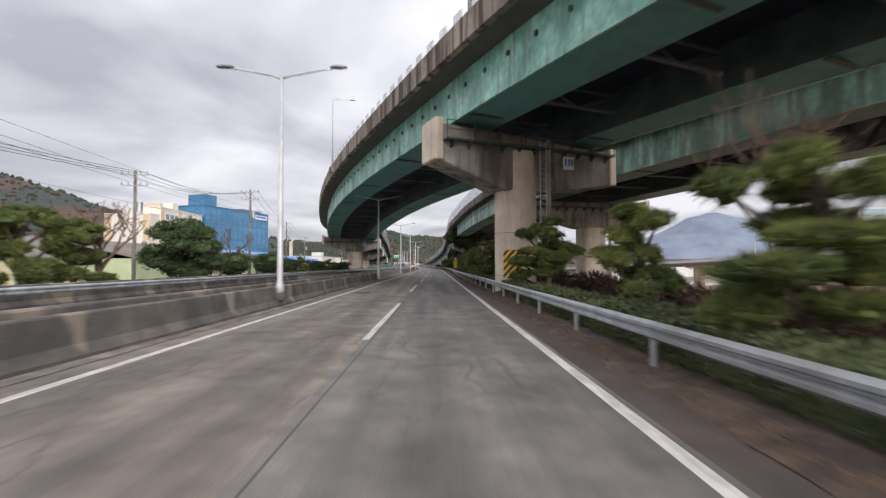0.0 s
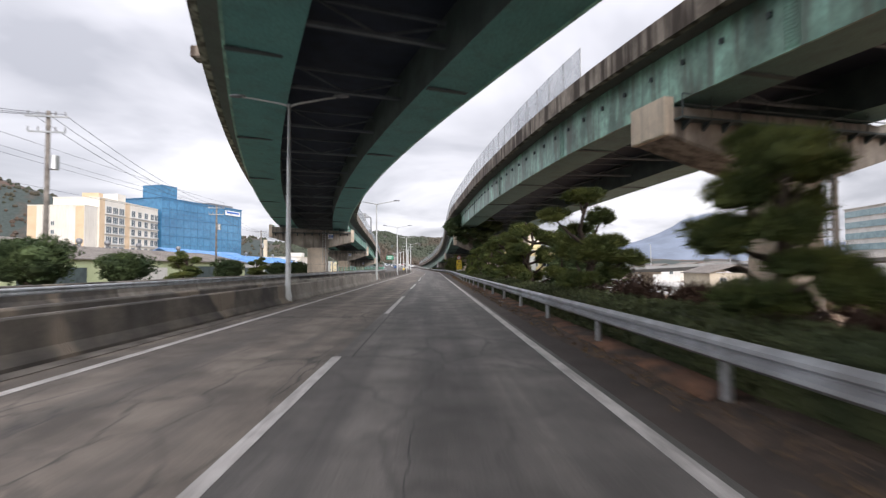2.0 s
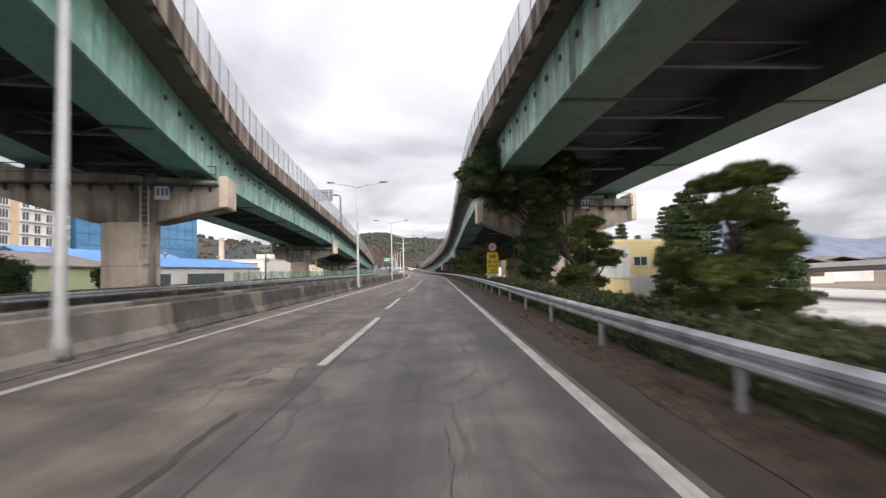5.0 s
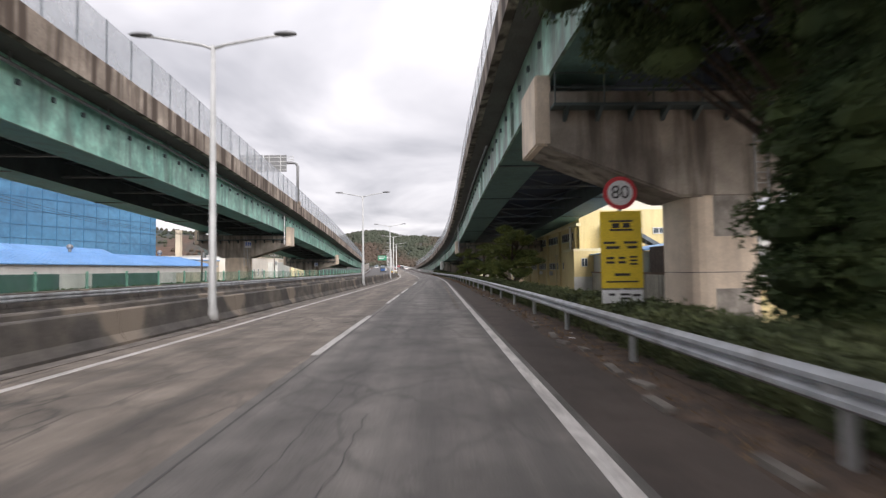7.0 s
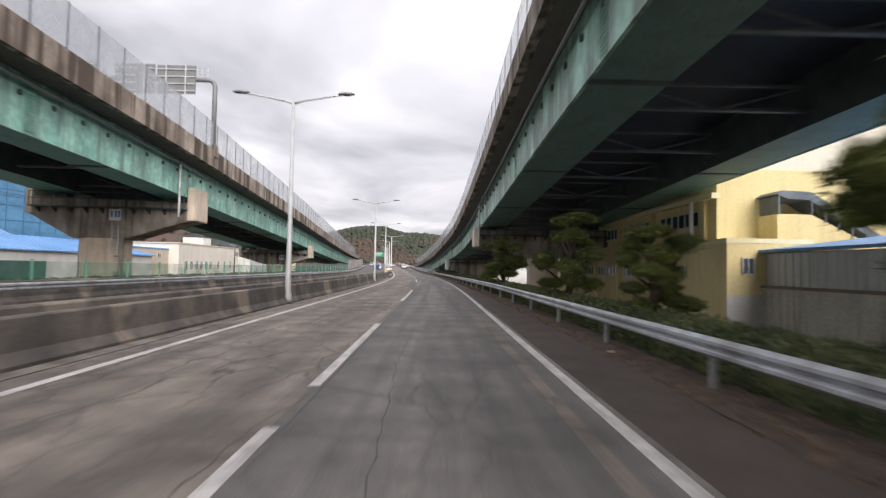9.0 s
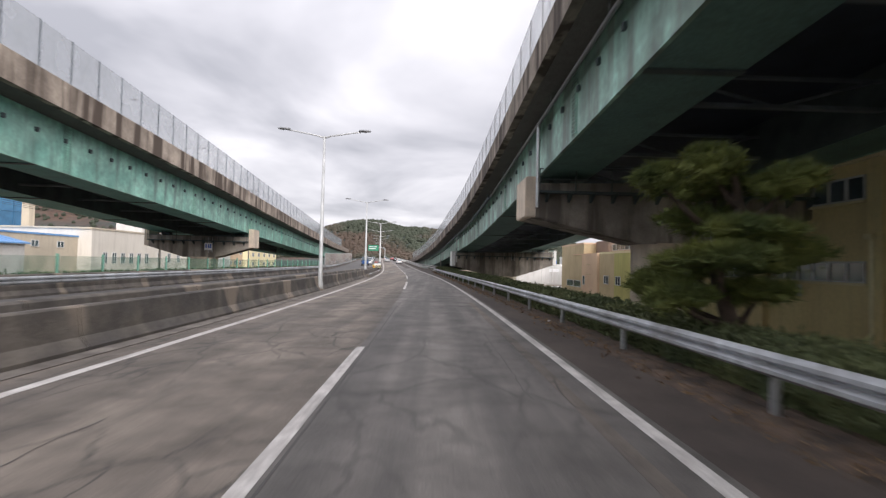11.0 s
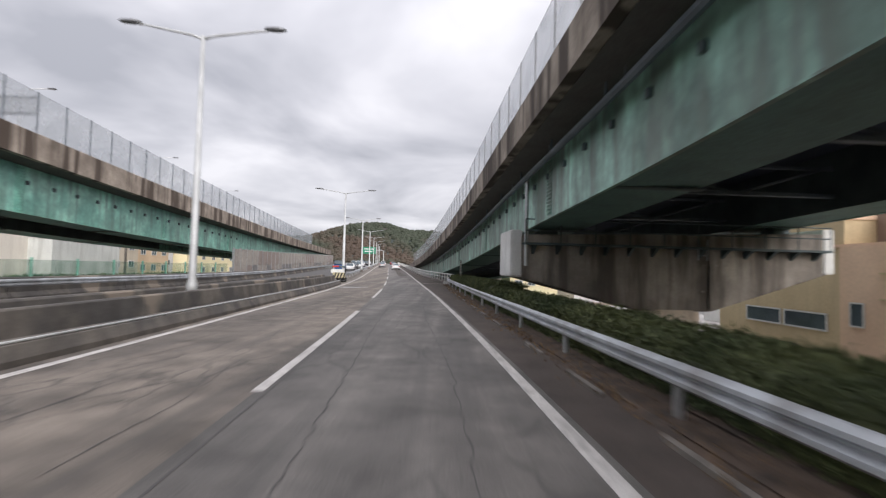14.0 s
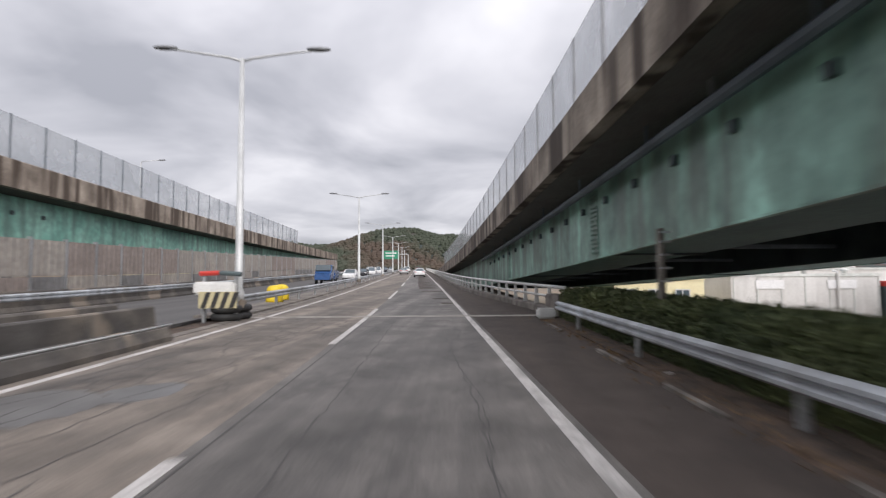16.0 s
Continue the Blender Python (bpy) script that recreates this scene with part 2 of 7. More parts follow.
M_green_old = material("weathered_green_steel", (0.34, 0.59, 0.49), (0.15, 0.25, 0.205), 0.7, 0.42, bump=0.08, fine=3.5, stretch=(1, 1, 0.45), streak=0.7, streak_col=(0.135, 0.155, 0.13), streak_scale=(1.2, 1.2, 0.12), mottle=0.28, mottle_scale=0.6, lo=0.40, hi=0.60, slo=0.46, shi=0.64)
# girder green again, darkened for the shade on the undersides
M_green_shade = material("shaded_green_flange", (0.17, 0.46, 0.44), (0.12, 0.34, 0.33), 0.5, 0.6, bump=0.05, fine=9, streak=0.4, streak_col=(0.115, 0.175, 0.16), streak_scale=(0.7, 0.7, 0.7), mottle=0.12)
M_green_shade_old = material("shaded_weathered_flange", (0.15, 0.285, 0.255), (0.105, 0.20, 0.185), 0.5, 0.6, bump=0.05, fine=9, streak=0.4, streak_col=(0.08, 0.12, 0.11), streak_scale=(0.7, 0.7, 0.7), mottle=0.15)
# dark steel fittings; on the girders' inner webs it stands in for shade
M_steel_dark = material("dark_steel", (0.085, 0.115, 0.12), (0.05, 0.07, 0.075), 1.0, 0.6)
# near-black blue: the shade between the girders, given as a colour
M_deck_shade = material("deck_shade", (0.028, 0.042, 0.072), (0.018, 0.027, 0.046), 1.0, 0.7)
M_beam = material("bracing_steel", (0.15, 0.18, 0.205), (0.09, 0.11, 0.13), 1.0, 0.55)
M_parapet_dark = material("dark_parapet_concrete", (0.37, 0.315, 0.26), (0.16, 0.132, 0.108), 0.6, 0.92, bump=0.4, fine=14, streak=0.95, streak_col=(0.060, 0.045, 0.036), streak_scale=(0.8, 0.8, 0.06), mottle=0.22, mottle_scale=1.0, slo=0.46, shi=0.57)
M_galv = material("galvanised_steel", (0.56, 0.57, 0.58), (0.42, 0.43, 0.44), 1.5, 0.42, metal=0.75, bump=0.05, fine=20)
M_rail = material("guardrail_steel", (0.551, 0.578, 0.610), (0.350, 0.360, 0.370), 0.7, 0.5, metal=0.4, bump=0.08, fine=12, stretch=(1, 0.3, 1), streak=0.5, streak_col=(0.17, 0.145, 0.125), mottle=0.2, mottle_scale=2.5)
M_pipe = material("grey_pipe", (0.26, 0.265, 0.27), (0.18, 0.185, 0.19), 1.5, 0.5, metal=0.2, mottle=0.2, mottle_scale=1.5)
M_pole = material("pole_paint", (0.60, 0.61, 0.61), (0.48, 0.49, 0.49), 1.5, 0.45, metal=0.2)
M_lamp_head = material("lamp_head", (0.25, 0.26, 0.27), (0.18, 0.18, 0.19), 2.0, 0.4, metal=0.3)
M_black = material("black_rubber", (0.02, 0.02, 0.02), (0.03, 0.03, 0.03), 3.0, 0.7)
M_white = material("white_paint", (0.78, 0.78, 0.76), (0.64, 0.63, 0.61), 0.8, 0.6, streak=0.25, streak_col=(0.45, 0.43, 0.4))
M_yellow = material("yellow_sheet", (0.93, 0.55, 0.025), (0.80, 0.46, 0.02), 1.5, 0.5, mottle=0.12, mottle_scale=3.0)
M_sign_black = material("sign_black", (0.03, 0.03, 0.03), (0.045, 0.04, 0.04), 2.0, 0.6)
M_sign_red = material("sign_red", (0.62, 0.05, 0.06), (0.52, 0.04, 0.05), 2.0, 0.5)
M_sign_yellow = material("sign_yellow", (0.82, 0.60, 0.03), (0.74, 0.53, 0.03), 2.0, 0.5)
M_sign_white = material("sign_white", (0.80, 0.80, 0.80), (0.72, 0.72, 0.72), 2.0, 0.5)
M_bark = material("pine_bark", (0.105, 0.075, 0.058), (0.05, 0.037, 0.03), 9.0, 0.95, bump=0.8, fine=22)
M_needles = material("pine_needles", (0.185, 0.205, 0.060), (0.085, 0.115, 0.042), 1.3, 0.75, island=0.5, spec=0.2)
M_needles_y = material("cedar_needles", (0.088, 0.118, 0.048), (0.046, 0.072, 0.034), 1.0, 0.75, island=0.45, spec=0.2)
M_hedge = material("hedge_leaves", (0.140, 0.156, 0.069), (0.069, 0.088, 0.043), 0.7, 0.7, island=0.5, spec=0.25)
M_weed = material("dry_grass", (0.26, 0.17, 0.09), (0.15, 0.10, 0.06), 1.0, 0.9, island=0.5, spec=0.1)
M_ground = material("ground_earth", (0.26, 0.205, 0.15), (0.17, 0.14, 0.105), 0.05, 0.95, bump=0.4, fine=3)
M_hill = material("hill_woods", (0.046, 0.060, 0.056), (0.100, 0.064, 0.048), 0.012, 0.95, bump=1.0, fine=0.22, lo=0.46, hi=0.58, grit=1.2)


def glass_like(name, col, rough=0.15, alpha=0.35):
    """A dusty see-through sheet: part clear, part pale film."""
    m = bpy.data.materials.new(name)
    m.use_nodes = True
    n, l = m.node_tree.nodes, m.node_tree.links
    b = n["Principled BSDF"]
    b.inputs["Base Color"].default_value, b.inputs["Roughness"].default_value = (*col, 1), rough
    geo = n.new("ShaderNodeNewGeometry")
    t = n.new("ShaderNodeTexNoise")
    t.inputs["Scale"].default_value, t.inputs["Detail"].default_value = 0.8, 5.0
    l.new(geo.outputs["Position"], t.inputs["Vector"])
    r = n.new("ShaderNodeMapRange")
    r.inputs[1].default_value, r.inputs[2].default_value, r.inputs[3].default_value, r.inputs[4].default_value = 0.3, 0.7, alpha - 0.1, alpha + 0.12
    l.new(t.outputs[0], r.inputs[0])
    l.new(r.outputs[0], b.inputs["Alpha"])
    return m


M_panel = glass_like("noise_panel_sheet", (0.52, 0.55, 0.58), 0.25, 0.42)
M_window = material("window_glass", (0.10, 0.13, 0.15), (0.06, 0.08, 0.09), 0.4, 0.08, spec=0.8)


# ------------------------------------------------------------------ geometry helpers
def lerp_at(table, y):
    """Smooth value at y from a few (y, value) knots."""
    if y <= table[0][0]:
        (y0, v0), (y1, v1) = table[0], table[1]
        return v0 + (v1 - v0) * (y - y0) / (y1 - y0)
    for i in range(len(table) - 1):
        if y <= table[i + 1][0]:
            y0, v0 = table[i]
            y1, v1 = table[i + 1]
            ym, vm = table[i - 1] if i else (2 * y0 - y1, 2 * v0 - v1)
            yp, vp = table[i + 2] if i + 2 < len(table) else (2 * y1 - y0, 2 * v1 - v0)
            m0, m1 = (v1 - vm) / (y1 - ym) * (y1 - y0), (vp - v0) / (yp - y0) * (y1 - y0)
            u = (y - y0) / (y1 - y0)
            return (2 * u**3 - 3 * u**2 + 1) * v0 + (u**3 - 2 * u**2 + u) * m0 + (-2 * u**3 + 3 * u**2) * v1 + (u**3 - u**2) * m1
    (y0, v0), (y1, v1) = table[-2], table[-1]
    return v1 + (v1 - v0) * (y - y1) / (y1 - y0)


ROAD_X = [(120, 0.0), (150, 0.0), (165, -0.17), (182, -0.70), (199, -1.54), (214, -2.57), (231, -3.95), (255, -6.3), (280, -9.0), (330, -14.6), (460, -29.2)]


def road_x(y):
    """The dashed line's x along the road: straight, then a long left bend, then straight again."""
    return 0.0 if y < 150 else lerp_at(ROAD_X, y)


def road_z(y):
    """Level, then a slow climb on to the bridge ahead."""
    if y < 222:
        return 0.0
    if y < 262:
        return 0.019 * (y - 222) ** 2 / 80
    return 0.019 * (y - 242)


def at(X, y, z=0.0):
    """A point X metres right of the dashed line, z metres above the road."""
    s = (road_x(y + 0.5) - road_x(y - 0.5))
    n = math.hypot(1, s)
    return Vector((road_x(y) + X / n, y - X * s / n, road_z(y) + z))


def heading(y):
    """Degrees by which the road has turned to the left."""
    return math.degrees(-math.atan(road_x(y + 0.5) - road_x(y - 0.5)))


def mesh_object(name, bm, mat, parent=None, smooth=False):
    me = bpy.data.meshes.new(name)
    bmesh.ops.recalc_face_normals(bm, faces=bm.faces) if len(bm.faces) < 60000 else None
    bm.to_mesh(me)
    bm.free()
    for m in (mat if isinstance(mat, (list, tuple)) else [mat]):
        me.materials.append(m)
    if smooth:
        me.polygons.foreach_set("use_smooth", [True] * len(me.polygons))
    ob = new(name, me)
    if parent:
        ob.parent = parent
    return ob


def part(name, bm, mat, parent, label="", smooth=False):
    ob = mesh_object(name, bm, mat, parent, smooth)
    return tagged(ob, label) if label else ob


def thing(name, label, category, group="", kind="", place=None):
    ob = new(name)
    ob.empty_display_size = 0.3
    if place is not None:
        ob.matrix_basis = place
    return tagged(ob, label, category, group, kind)


def box(bm, c, s, rot=None, mat=0):
    """A box of centre c and size s."""
    vs = []
    for x in (-0.5, 0.5):
        for y in (-0.5, 0.5):
            for z in (-0.5, 0.5):
                v = Vector((x * s[0], y * s[1], z * s[2]))
                if rot is not None:
                    v = rot @ v
                vs.append(bm.verts.new(v + Vector(c)))
    for f in ((0, 1, 3, 2), (4, 6, 7, 5), (0, 4, 5, 1), (2, 3, 7, 6), (0, 2, 6, 4), (1, 5, 7, 3)):
        bm.faces.new([vs[i] for i in f]).material_index = mat
    return vs


def bevelled(bm, c, s, w=0.02, rot=None, mat=0):
    b2 = bmesh.new()
    box(b2, (0, 0, 0), s)
    bmesh.ops.bevel(b2, geom=b2.edges[:], offset=w, segments=2, affect="EDGES")
    vs = {}
    for v in b2.verts:
        p = rot @ v.co if rot is not None else v.co
        vs[v] = bm.verts.new(p + Vector(c))
    for f in b2.faces:
        bm.faces.new([vs[v] for v in f.verts]).material_index = mat
    b2.free()


def tube(bm, pts, radii, n=8, mat=0, cap=True):
    """A round bar along points, with a radius at each."""
    rings = []
    pts = [Vector(p) for p in pts]
    if not isinstance(radii, (list, tuple)):
        radii = [radii] * len(pts)
    for i, p in enumerate(pts):
        d = (pts[min(i + 1, len(pts) - 1)] - pts[max(i - 1, 0)]).normalized()
        u = d.cross(Vector((0.31, 0.17, 1.0)) if abs(d.z) < 0.9 else Vector((1, 0, 0))).normalized()
        w = d.cross(u)
        rings.append([bm.verts.new(p + radii[i] * (math.cos(2 * math.pi * k / n) * u + math.sin(2 * math.pi * k / n) * w)) for k in range(n)])
    for a, b in zip(rings, rings[1:]):
        for k in range(n):
            bm.faces.new((a[k], a[(k + 1) % n], b[(k + 1) % n], b[k])).material_index = mat
    if cap:
        bm.faces.new(rings[0][::-1]).material_index = mat
        bm.faces.new(rings[-1]).material_index = mat


def prism(bm, poly, depth_axis, a, b, mat=0):
    """A polygon drawn in two axes, drawn out along the third from a to b."""
    def put(p, d):
        return {"x": (d, p[0], p[1]), "y": (p[0], d, p[1]), "z": (p[0], p[1], d)}[depth_axis]
    lo = [bm.verts.new(put(p, a)) for p in poly]
    hi = [bm.verts.new(put(p, b)) for p in poly]
    n = len(poly)
    bm.faces.new(lo).material_index = mat
    bm.faces.new(hi[::-1]).material_index = mat
    for i in range(n):
        bm.faces.new((lo[i], lo[(i + 1) % n], hi[(i + 1) % n], hi[i])).material_index = mat


def sweep(bm, place, profile, ys, closed=True, mat=0):
    """Carries a profile of (offset, height) along place(offset, y, height)."""
    rings = []
    for y in ys:
        pr = profile(y) if callable(profile) else profile
        rings.append([bm.verts.new(place(o, y, h)) for o, h in pr])
    n = len(rings[0])
    for a, b in zip(rings, rings[1:]):
        for k in range(n if closed else n - 1):
            bm.faces.new((a[k], a[(k + 1) % n], b[(k + 1) % n], b[k])).material_index = mat
    if closed:
        bm.faces.new(rings[0]).material_index = mat
        bm.faces.new(rings[-1][::-1]).material_index = mat


def steps(a, b, d):
    n = max(1, round((b - a) / d))
    return [a + (b - a) * i / n for i in range(n + 1)]


rng = random.Random(7)
START, END = -60.0, 460.0
YS = steps(START, END, 4.0)

# ------------------------------------------------------------------ ground and road
bm = bmesh.new()
for i in range(41):
    for j in range(41):
        x, y = -3000 + i * 150, -1500 + j * 150
        bm.verts.new((x, y, -3.0))
bm.verts.ensure_lookup_table()
for i in range(40):
    for j in range(40):
        bm.faces.new([bm.verts[k] for k in (i * 41 + j, (i + 1) * 41 + j, (i + 1) * 41 + j + 1, i * 41 + j + 1)])
tagged(mesh_object("ground", bm, M_ground), "bare brown earth of the low land round the road", "ground", kind="structure")

# embankment that carries the road
bm = bmesh.new()
sweep(bm, at, [(-17.0, -3.1), (-15.5, -0.12), (-4.9, -0.12), (5.0, -0.12), (8.0, -0.15), (12.0, -3.1)], YS, closed=False)
tagged(mesh_object("embankment", bm, M_dirt), "earth bank that carries the road", "embankment", kind="structure")


def strip(name, mat, x0, x1, z, label, category, ys=YS, kind="structure"):
    bm = bmesh.new()
    sweep(bm, at, [(x0, z), (x1, z), (x1, z - 0.1), (x0, z - 0.1)], ys)
    return tagged(mesh_object(name, bm, mat), label, category, kind=kind)


strip("road_worn_lane", M_lane_old, -4.25, -0.02, 0.0, "worn pale asphalt of the overtaking lane", "road")
strip("road", M_asphalt, -0.02, 3.62, 0.0, "grey asphalt driving lane with tyre tracks", "road")
strip("road_opposite", M_road_far, -13.6, -5.6, 0.0, "grey asphalt of the opposite carriageway", "road")
strip("edge_line", M_line, -3.57, -3.41, 0.004, "solid white edge line by the median", "road marking")
strip("edge_line", M_line, 3.37, 3.53, 0.004, "solid white edge line by the shoulder", "road marking")

# dashes and bridge joint
def dash(y0, y1, label="white lane dash on worn asphalt"):
    bm = bmesh.new()
    dx = 0.12 if 40 < y0 < 90 else 0.0
    sweep(bm, at, [(dx - 0.075, 0.004), (dx + 0.075, 0.004), (dx + 0.075, -0.02), (dx - 0.075, -0.02)], steps(y0, y1, 2.0))
    tagged(mesh_object("lane_dash", bm, M_line), label, "road marking", "lane dashes", "structure")


DASHES = [(-12.0, -2.0), (8.0, 17.9), (26.3, 36.0), (43.5, 52.7), (61.1, 70.4), (80.0, 87.5), (91.0, 97.8), (106.4, 113.8), (119.6, 127.3), (129.0, 136.2), (145.8, 157.0),
          (177.5, 188.8), (198.1, 209.7), (217.7, 228.6), (235.2, 245.0), (252.0, 261.0), (270.0, 279.0), (289.0, 298.0), (308.0, 317.0), (327.0, 336.0)]
for a, b in DASHES:
    dash(a, b)

# ------------------------------------------------------------------ concrete barriers
MED_END = 236.5


def barrier_run(name, x0, sign, y0, y1, h, label, piece=6.0):
    """A row of cast barrier lengths, foot at x0, rising away from the lane."""
    pr = [(x0, -0.05), (x0, 0.09), (x0 - sign * 0.13, 0.26), (x0 - sign * 0.19, h - 0.03), (x0 - sign * 0.22, h), (x0 - sign * 0.36, h), (x0 - sign * 0.40, h - 0.04), (x0 - sign * 0.50, 0.2), (x0 - sign * 0.55, -0.05)]
    root = thing(name, label, "barrier", kind="structure")
    y = y0
    while y < y1 - 0.5:
        e = min(y + piece, y1)
        bm = bmesh.new()
        sweep(bm, at, pr, steps(y, e - 0.025, 3.0))
        part("barrier_length", bm, M_barrier_light if 46 < y < 82 else M_barrier, root)
        y = e
    return root


barrier_run("median_barrier", -4.3, 1, START, MED_END, 0.76, "stained concrete median barrier beside the lane")
barrier_run("median_barrier_back", -5.75, -1, START, MED_END, 0.82, "weathered concrete median barrier of the opposite side")
barrier_run("roadside_barrier", -13.5, 1, START, 300, 0.85, "weathered concrete barrier on the far roadside", 8.0)
strip("median_fill", M_dirt, -5.3, -4.75, 0.25, "dusty earth between the two median barriers", "verge", ys=steps(START, MED_END, 4))
bm = bmesh.new()
sweep(bm, at, [(-4.32, -0.03), (-4.05, -0.03), (-4.03, 0.012), (-4.3, 0.03)], YS)
tagged(mesh_object("gutter", bm, M_kerb), "dirty concrete gutter at the barrier foot", "kerb", kind="structure")

# low worn step in front of the median barrier before its end
bm = bmesh.new()
sweep(bm, at, [(-3.80, -0.05), (-3.80, 0.10), (-3.90, 0.30), (-3.98, 0.34), (-4.22, 0.34), (-4.22, -0.05)], steps(199, 236, 2.0))
tagged(mesh_object("barrier_step", bm, M_barrier), "low stained concrete step at the barrier foot", "barrier", kind="structure")
bm = bmesh.new()
tube(bm, [at(-3.95, y, 0.345) for y in steps(199, 236.2, 2.0)], 0.022, 8)
tagged(mesh_object("step_rail", bm, M_pole, smooth=True), "thin pale steel pipe along the concrete step", "rail", kind="structure")

# ------------------------------------------------------------------ guardrail
RAIL_X = [(-60, 4.6), (0, 4.6), (75, 4.62), (100, 5.0), (115, 5.2), (140, 5.1), (165, 4.75), (187, 4.62), (205, 4.75), (222, 5.2), (240, 6.0)]


def rail_x(y):
    return lerp_at(RAIL_X, y)


def rail_h(y):
    """Height of the beam's middle: it sinks a little past the works."""
    return 0.035 if y < 150 else (0.035 - 0.07 * min(1.0, (y - 150) / 30.0))


W_BEAM = [(0.00, 0.42), (-0.02, 0.43), (-0.075, 0.47), (-0.075, 0.515), (-0.01, 0.555), (-0.01, 0.575), (-0.075, 0.615), (-0.075, 0.66), (-0.02, 0.70), (0.0, 0.71), (0.012, 0.70), (-0.06, 0.655), (-0.06, 0.62), (0.005, 0.58), (0.005, 0.55), (-0.06, 0.51), (-0.06, 0.475), (0.012, 0.43)]
rail = thing("guardrail", "galvanised steel W-beam guardrail along the shoulder", "guardrail")
y = START
while y < 239:
    bm = bmesh.new()
    e = min(y + 4.0, 239)
    sweep(bm, lambda o, yy, h: at(rail_x(yy) + o, yy, 0.565 + (h - 0.565) * 0.93 + rail_h(yy)), W_BEAM, steps(y, e + 0.05, 1.0))
    part("rail_beam", bm, M_rail, rail, smooth=False)
    y += 4.0
y = START + 1.0
while y < 239:
    bm = bmesh.new()
    tube(bm, [at(rail_x(y) + 0.09, y, -0.3), at(rail_x(y) + 0.09, y, 0.66 + rail_h(y))], 0.057, 10)
    part("post", bm, M_galv, rail, smooth=False)
    bm = bmesh.new()
    box(bm, at(rail_x(y) + 0.0, y, 0.565 + rail_h(y)), (0.09, 0.16, 0.18))
    part("bracket", bm, M_galv, rail)
    y += 4.0

bm = bmesh.new()
sweep(bm, at, lambda y: [(3.62, -0.002), (max(5.0, rail_x(min(y, 241.0)) + 0.14), -0.002), (max(5.0, rail_x(min(y, 241.0)) + 0.14), -0.1), (3.62, -0.1)], steps(START, 241, 2.5))
tagged(mesh_object("road_shoulder", bm, M_shoulder), "dark brown-grey asphalt shoulder", "road", kind="structure")

# kerb, dirt and hedge beside the shoulder
bm = bmesh.new()
sweep(bm, lambda o, yy, h: at(rail_x(yy) + o, yy, h), [(0.12, -0.1), (0.12, 0.02), (0.18, 0.05), (0.36, 0.05), (0.36, -0.1)], steps(START, 240, 3))
tagged(mesh_object("kerb", bm, M_dirt), "low earth-covered kerb under the guardrail", "kerb", kind="structure")
bm = bmesh.new()


def dirt_edge(y):
    """How far the dirt has crept over the shoulder."""
    return -0.48 + 0.20 * min(1.0, max(0.0, (y - 125) / 40)) + 0.16 * noise.noise((y * 0.16, 4.0, 0)) + 0.10 * noise.noise((y * 0.9, 9.0, 0))


sweep(bm, lambda o, yy, h: at(rail_x(yy) + o, yy, h + 0.02 * noise.noise((yy * 0.7, o * 3, 0))), lambda y: [(dirt_edge(y), 0.0), (dirt_edge(y) + 0.1, 0.022), (-0.15, 0.045), (0.13, 0.05)], steps(START, 240, 0.4), closed=False)
tagged(mesh_object("roadside_dirt", bm, M_dirt), "brown dirt and needles gathered along the shoulder", "verge", kind="structure")
# drifts of rust-brown needles at the foot of the rail
M_litter = material("pine_needle_litter", (0.19, 0.092, 0.053), (0.060, 0.044, 0.034), 1.3, 0.95, bump=0.8, fine=30, lo=0.40, hi=0.60, mottle=0.3, mottle_scale=5.0)
bm = bmesh.new()
sweep(bm, lambda o, yy, h: at(rail_x(yy) + o + 0.09 * noise.noise((yy * 0.55, 7.0, o)), yy, h + 0.03 * noise.noise((yy * 1.1, o * 3, 5))), [(-0.12, 0.04), (-0.02, 0.075), (0.15, 0.10), (0.36, 0.11)], steps(33, 74, 0.4), closed=False)
tagged(mesh_object("needle_litter", bm, M_litter), "rust-brown pine needles drifted under the guardrail", "litter", kind="stuff")
bm = bmesh.new()
sweep(bm, lambda o, yy, h: at(rail_x(yy) + o, yy, h + 0.06 * noise.noise((yy * 0.5, o * 2, 3))), [(0.3, 0.04), (0.9, 0.12), (2.0, 0.2), (3.2, 0.05), (5.0, -1.2)], steps(START, 240, 1.5), closed=False)
tagged(mesh_object("verge", bm, M_dirt), "earth verge behind the guardrail", "verge", kind="structure")


# ------------------------------------------------------------------ viaducts
L_C = [(-60, 52.5), (-30, 36.0), (0, 19.0), (26, 6.9), (63, -6.9), (100, -15.9), (128, -18.9), (156, -20.6), (180, -21.5), (202, -22.0), (240, -22.2), (300, -22.2), (340, -22.2)]
L_Z = [(-60, 8.0), (-30, 8.4), (0, 8.8), (26, 9.1), (54, 9.0), (80, 8.2), (100, 7.4), (130, 7.1), (151, 6.5), (167, 5.8), (187, 5.0), (204, 4.3), (228, 3.45), (250, 2.95), (275, 2.6), (300, 2.5), (340, 2.5)]
L_BANK = [(-60, 0.05), (60, 0.06), (110, 0.055), (150, 0.03), (200, 0.0), (340, 0.0)]
R_C = [(-60, 59.0), (-20, 39.0), (20, 26.6), (53, 17.3), (75, 14.1), (95, 12.75), (114, 12.0), (162, 12.15), (190, 12.65), (215, 12.9), (240, 13.1), (280, 12.9), (340, 12.4)]
R_Z = [(-60, 8.6), (0, 8.6), (53, 8.5), (75, 8.2), (114, 7.6), (125, 7.3), (140, 6.95), (150, 6.6), (160, 6.2), (170, 5.72), (183, 5.05), (200, 4.08), (212, 3.55), (231, 2.45), (250, 1.4), (275, 0.2), (340, -1.6)]


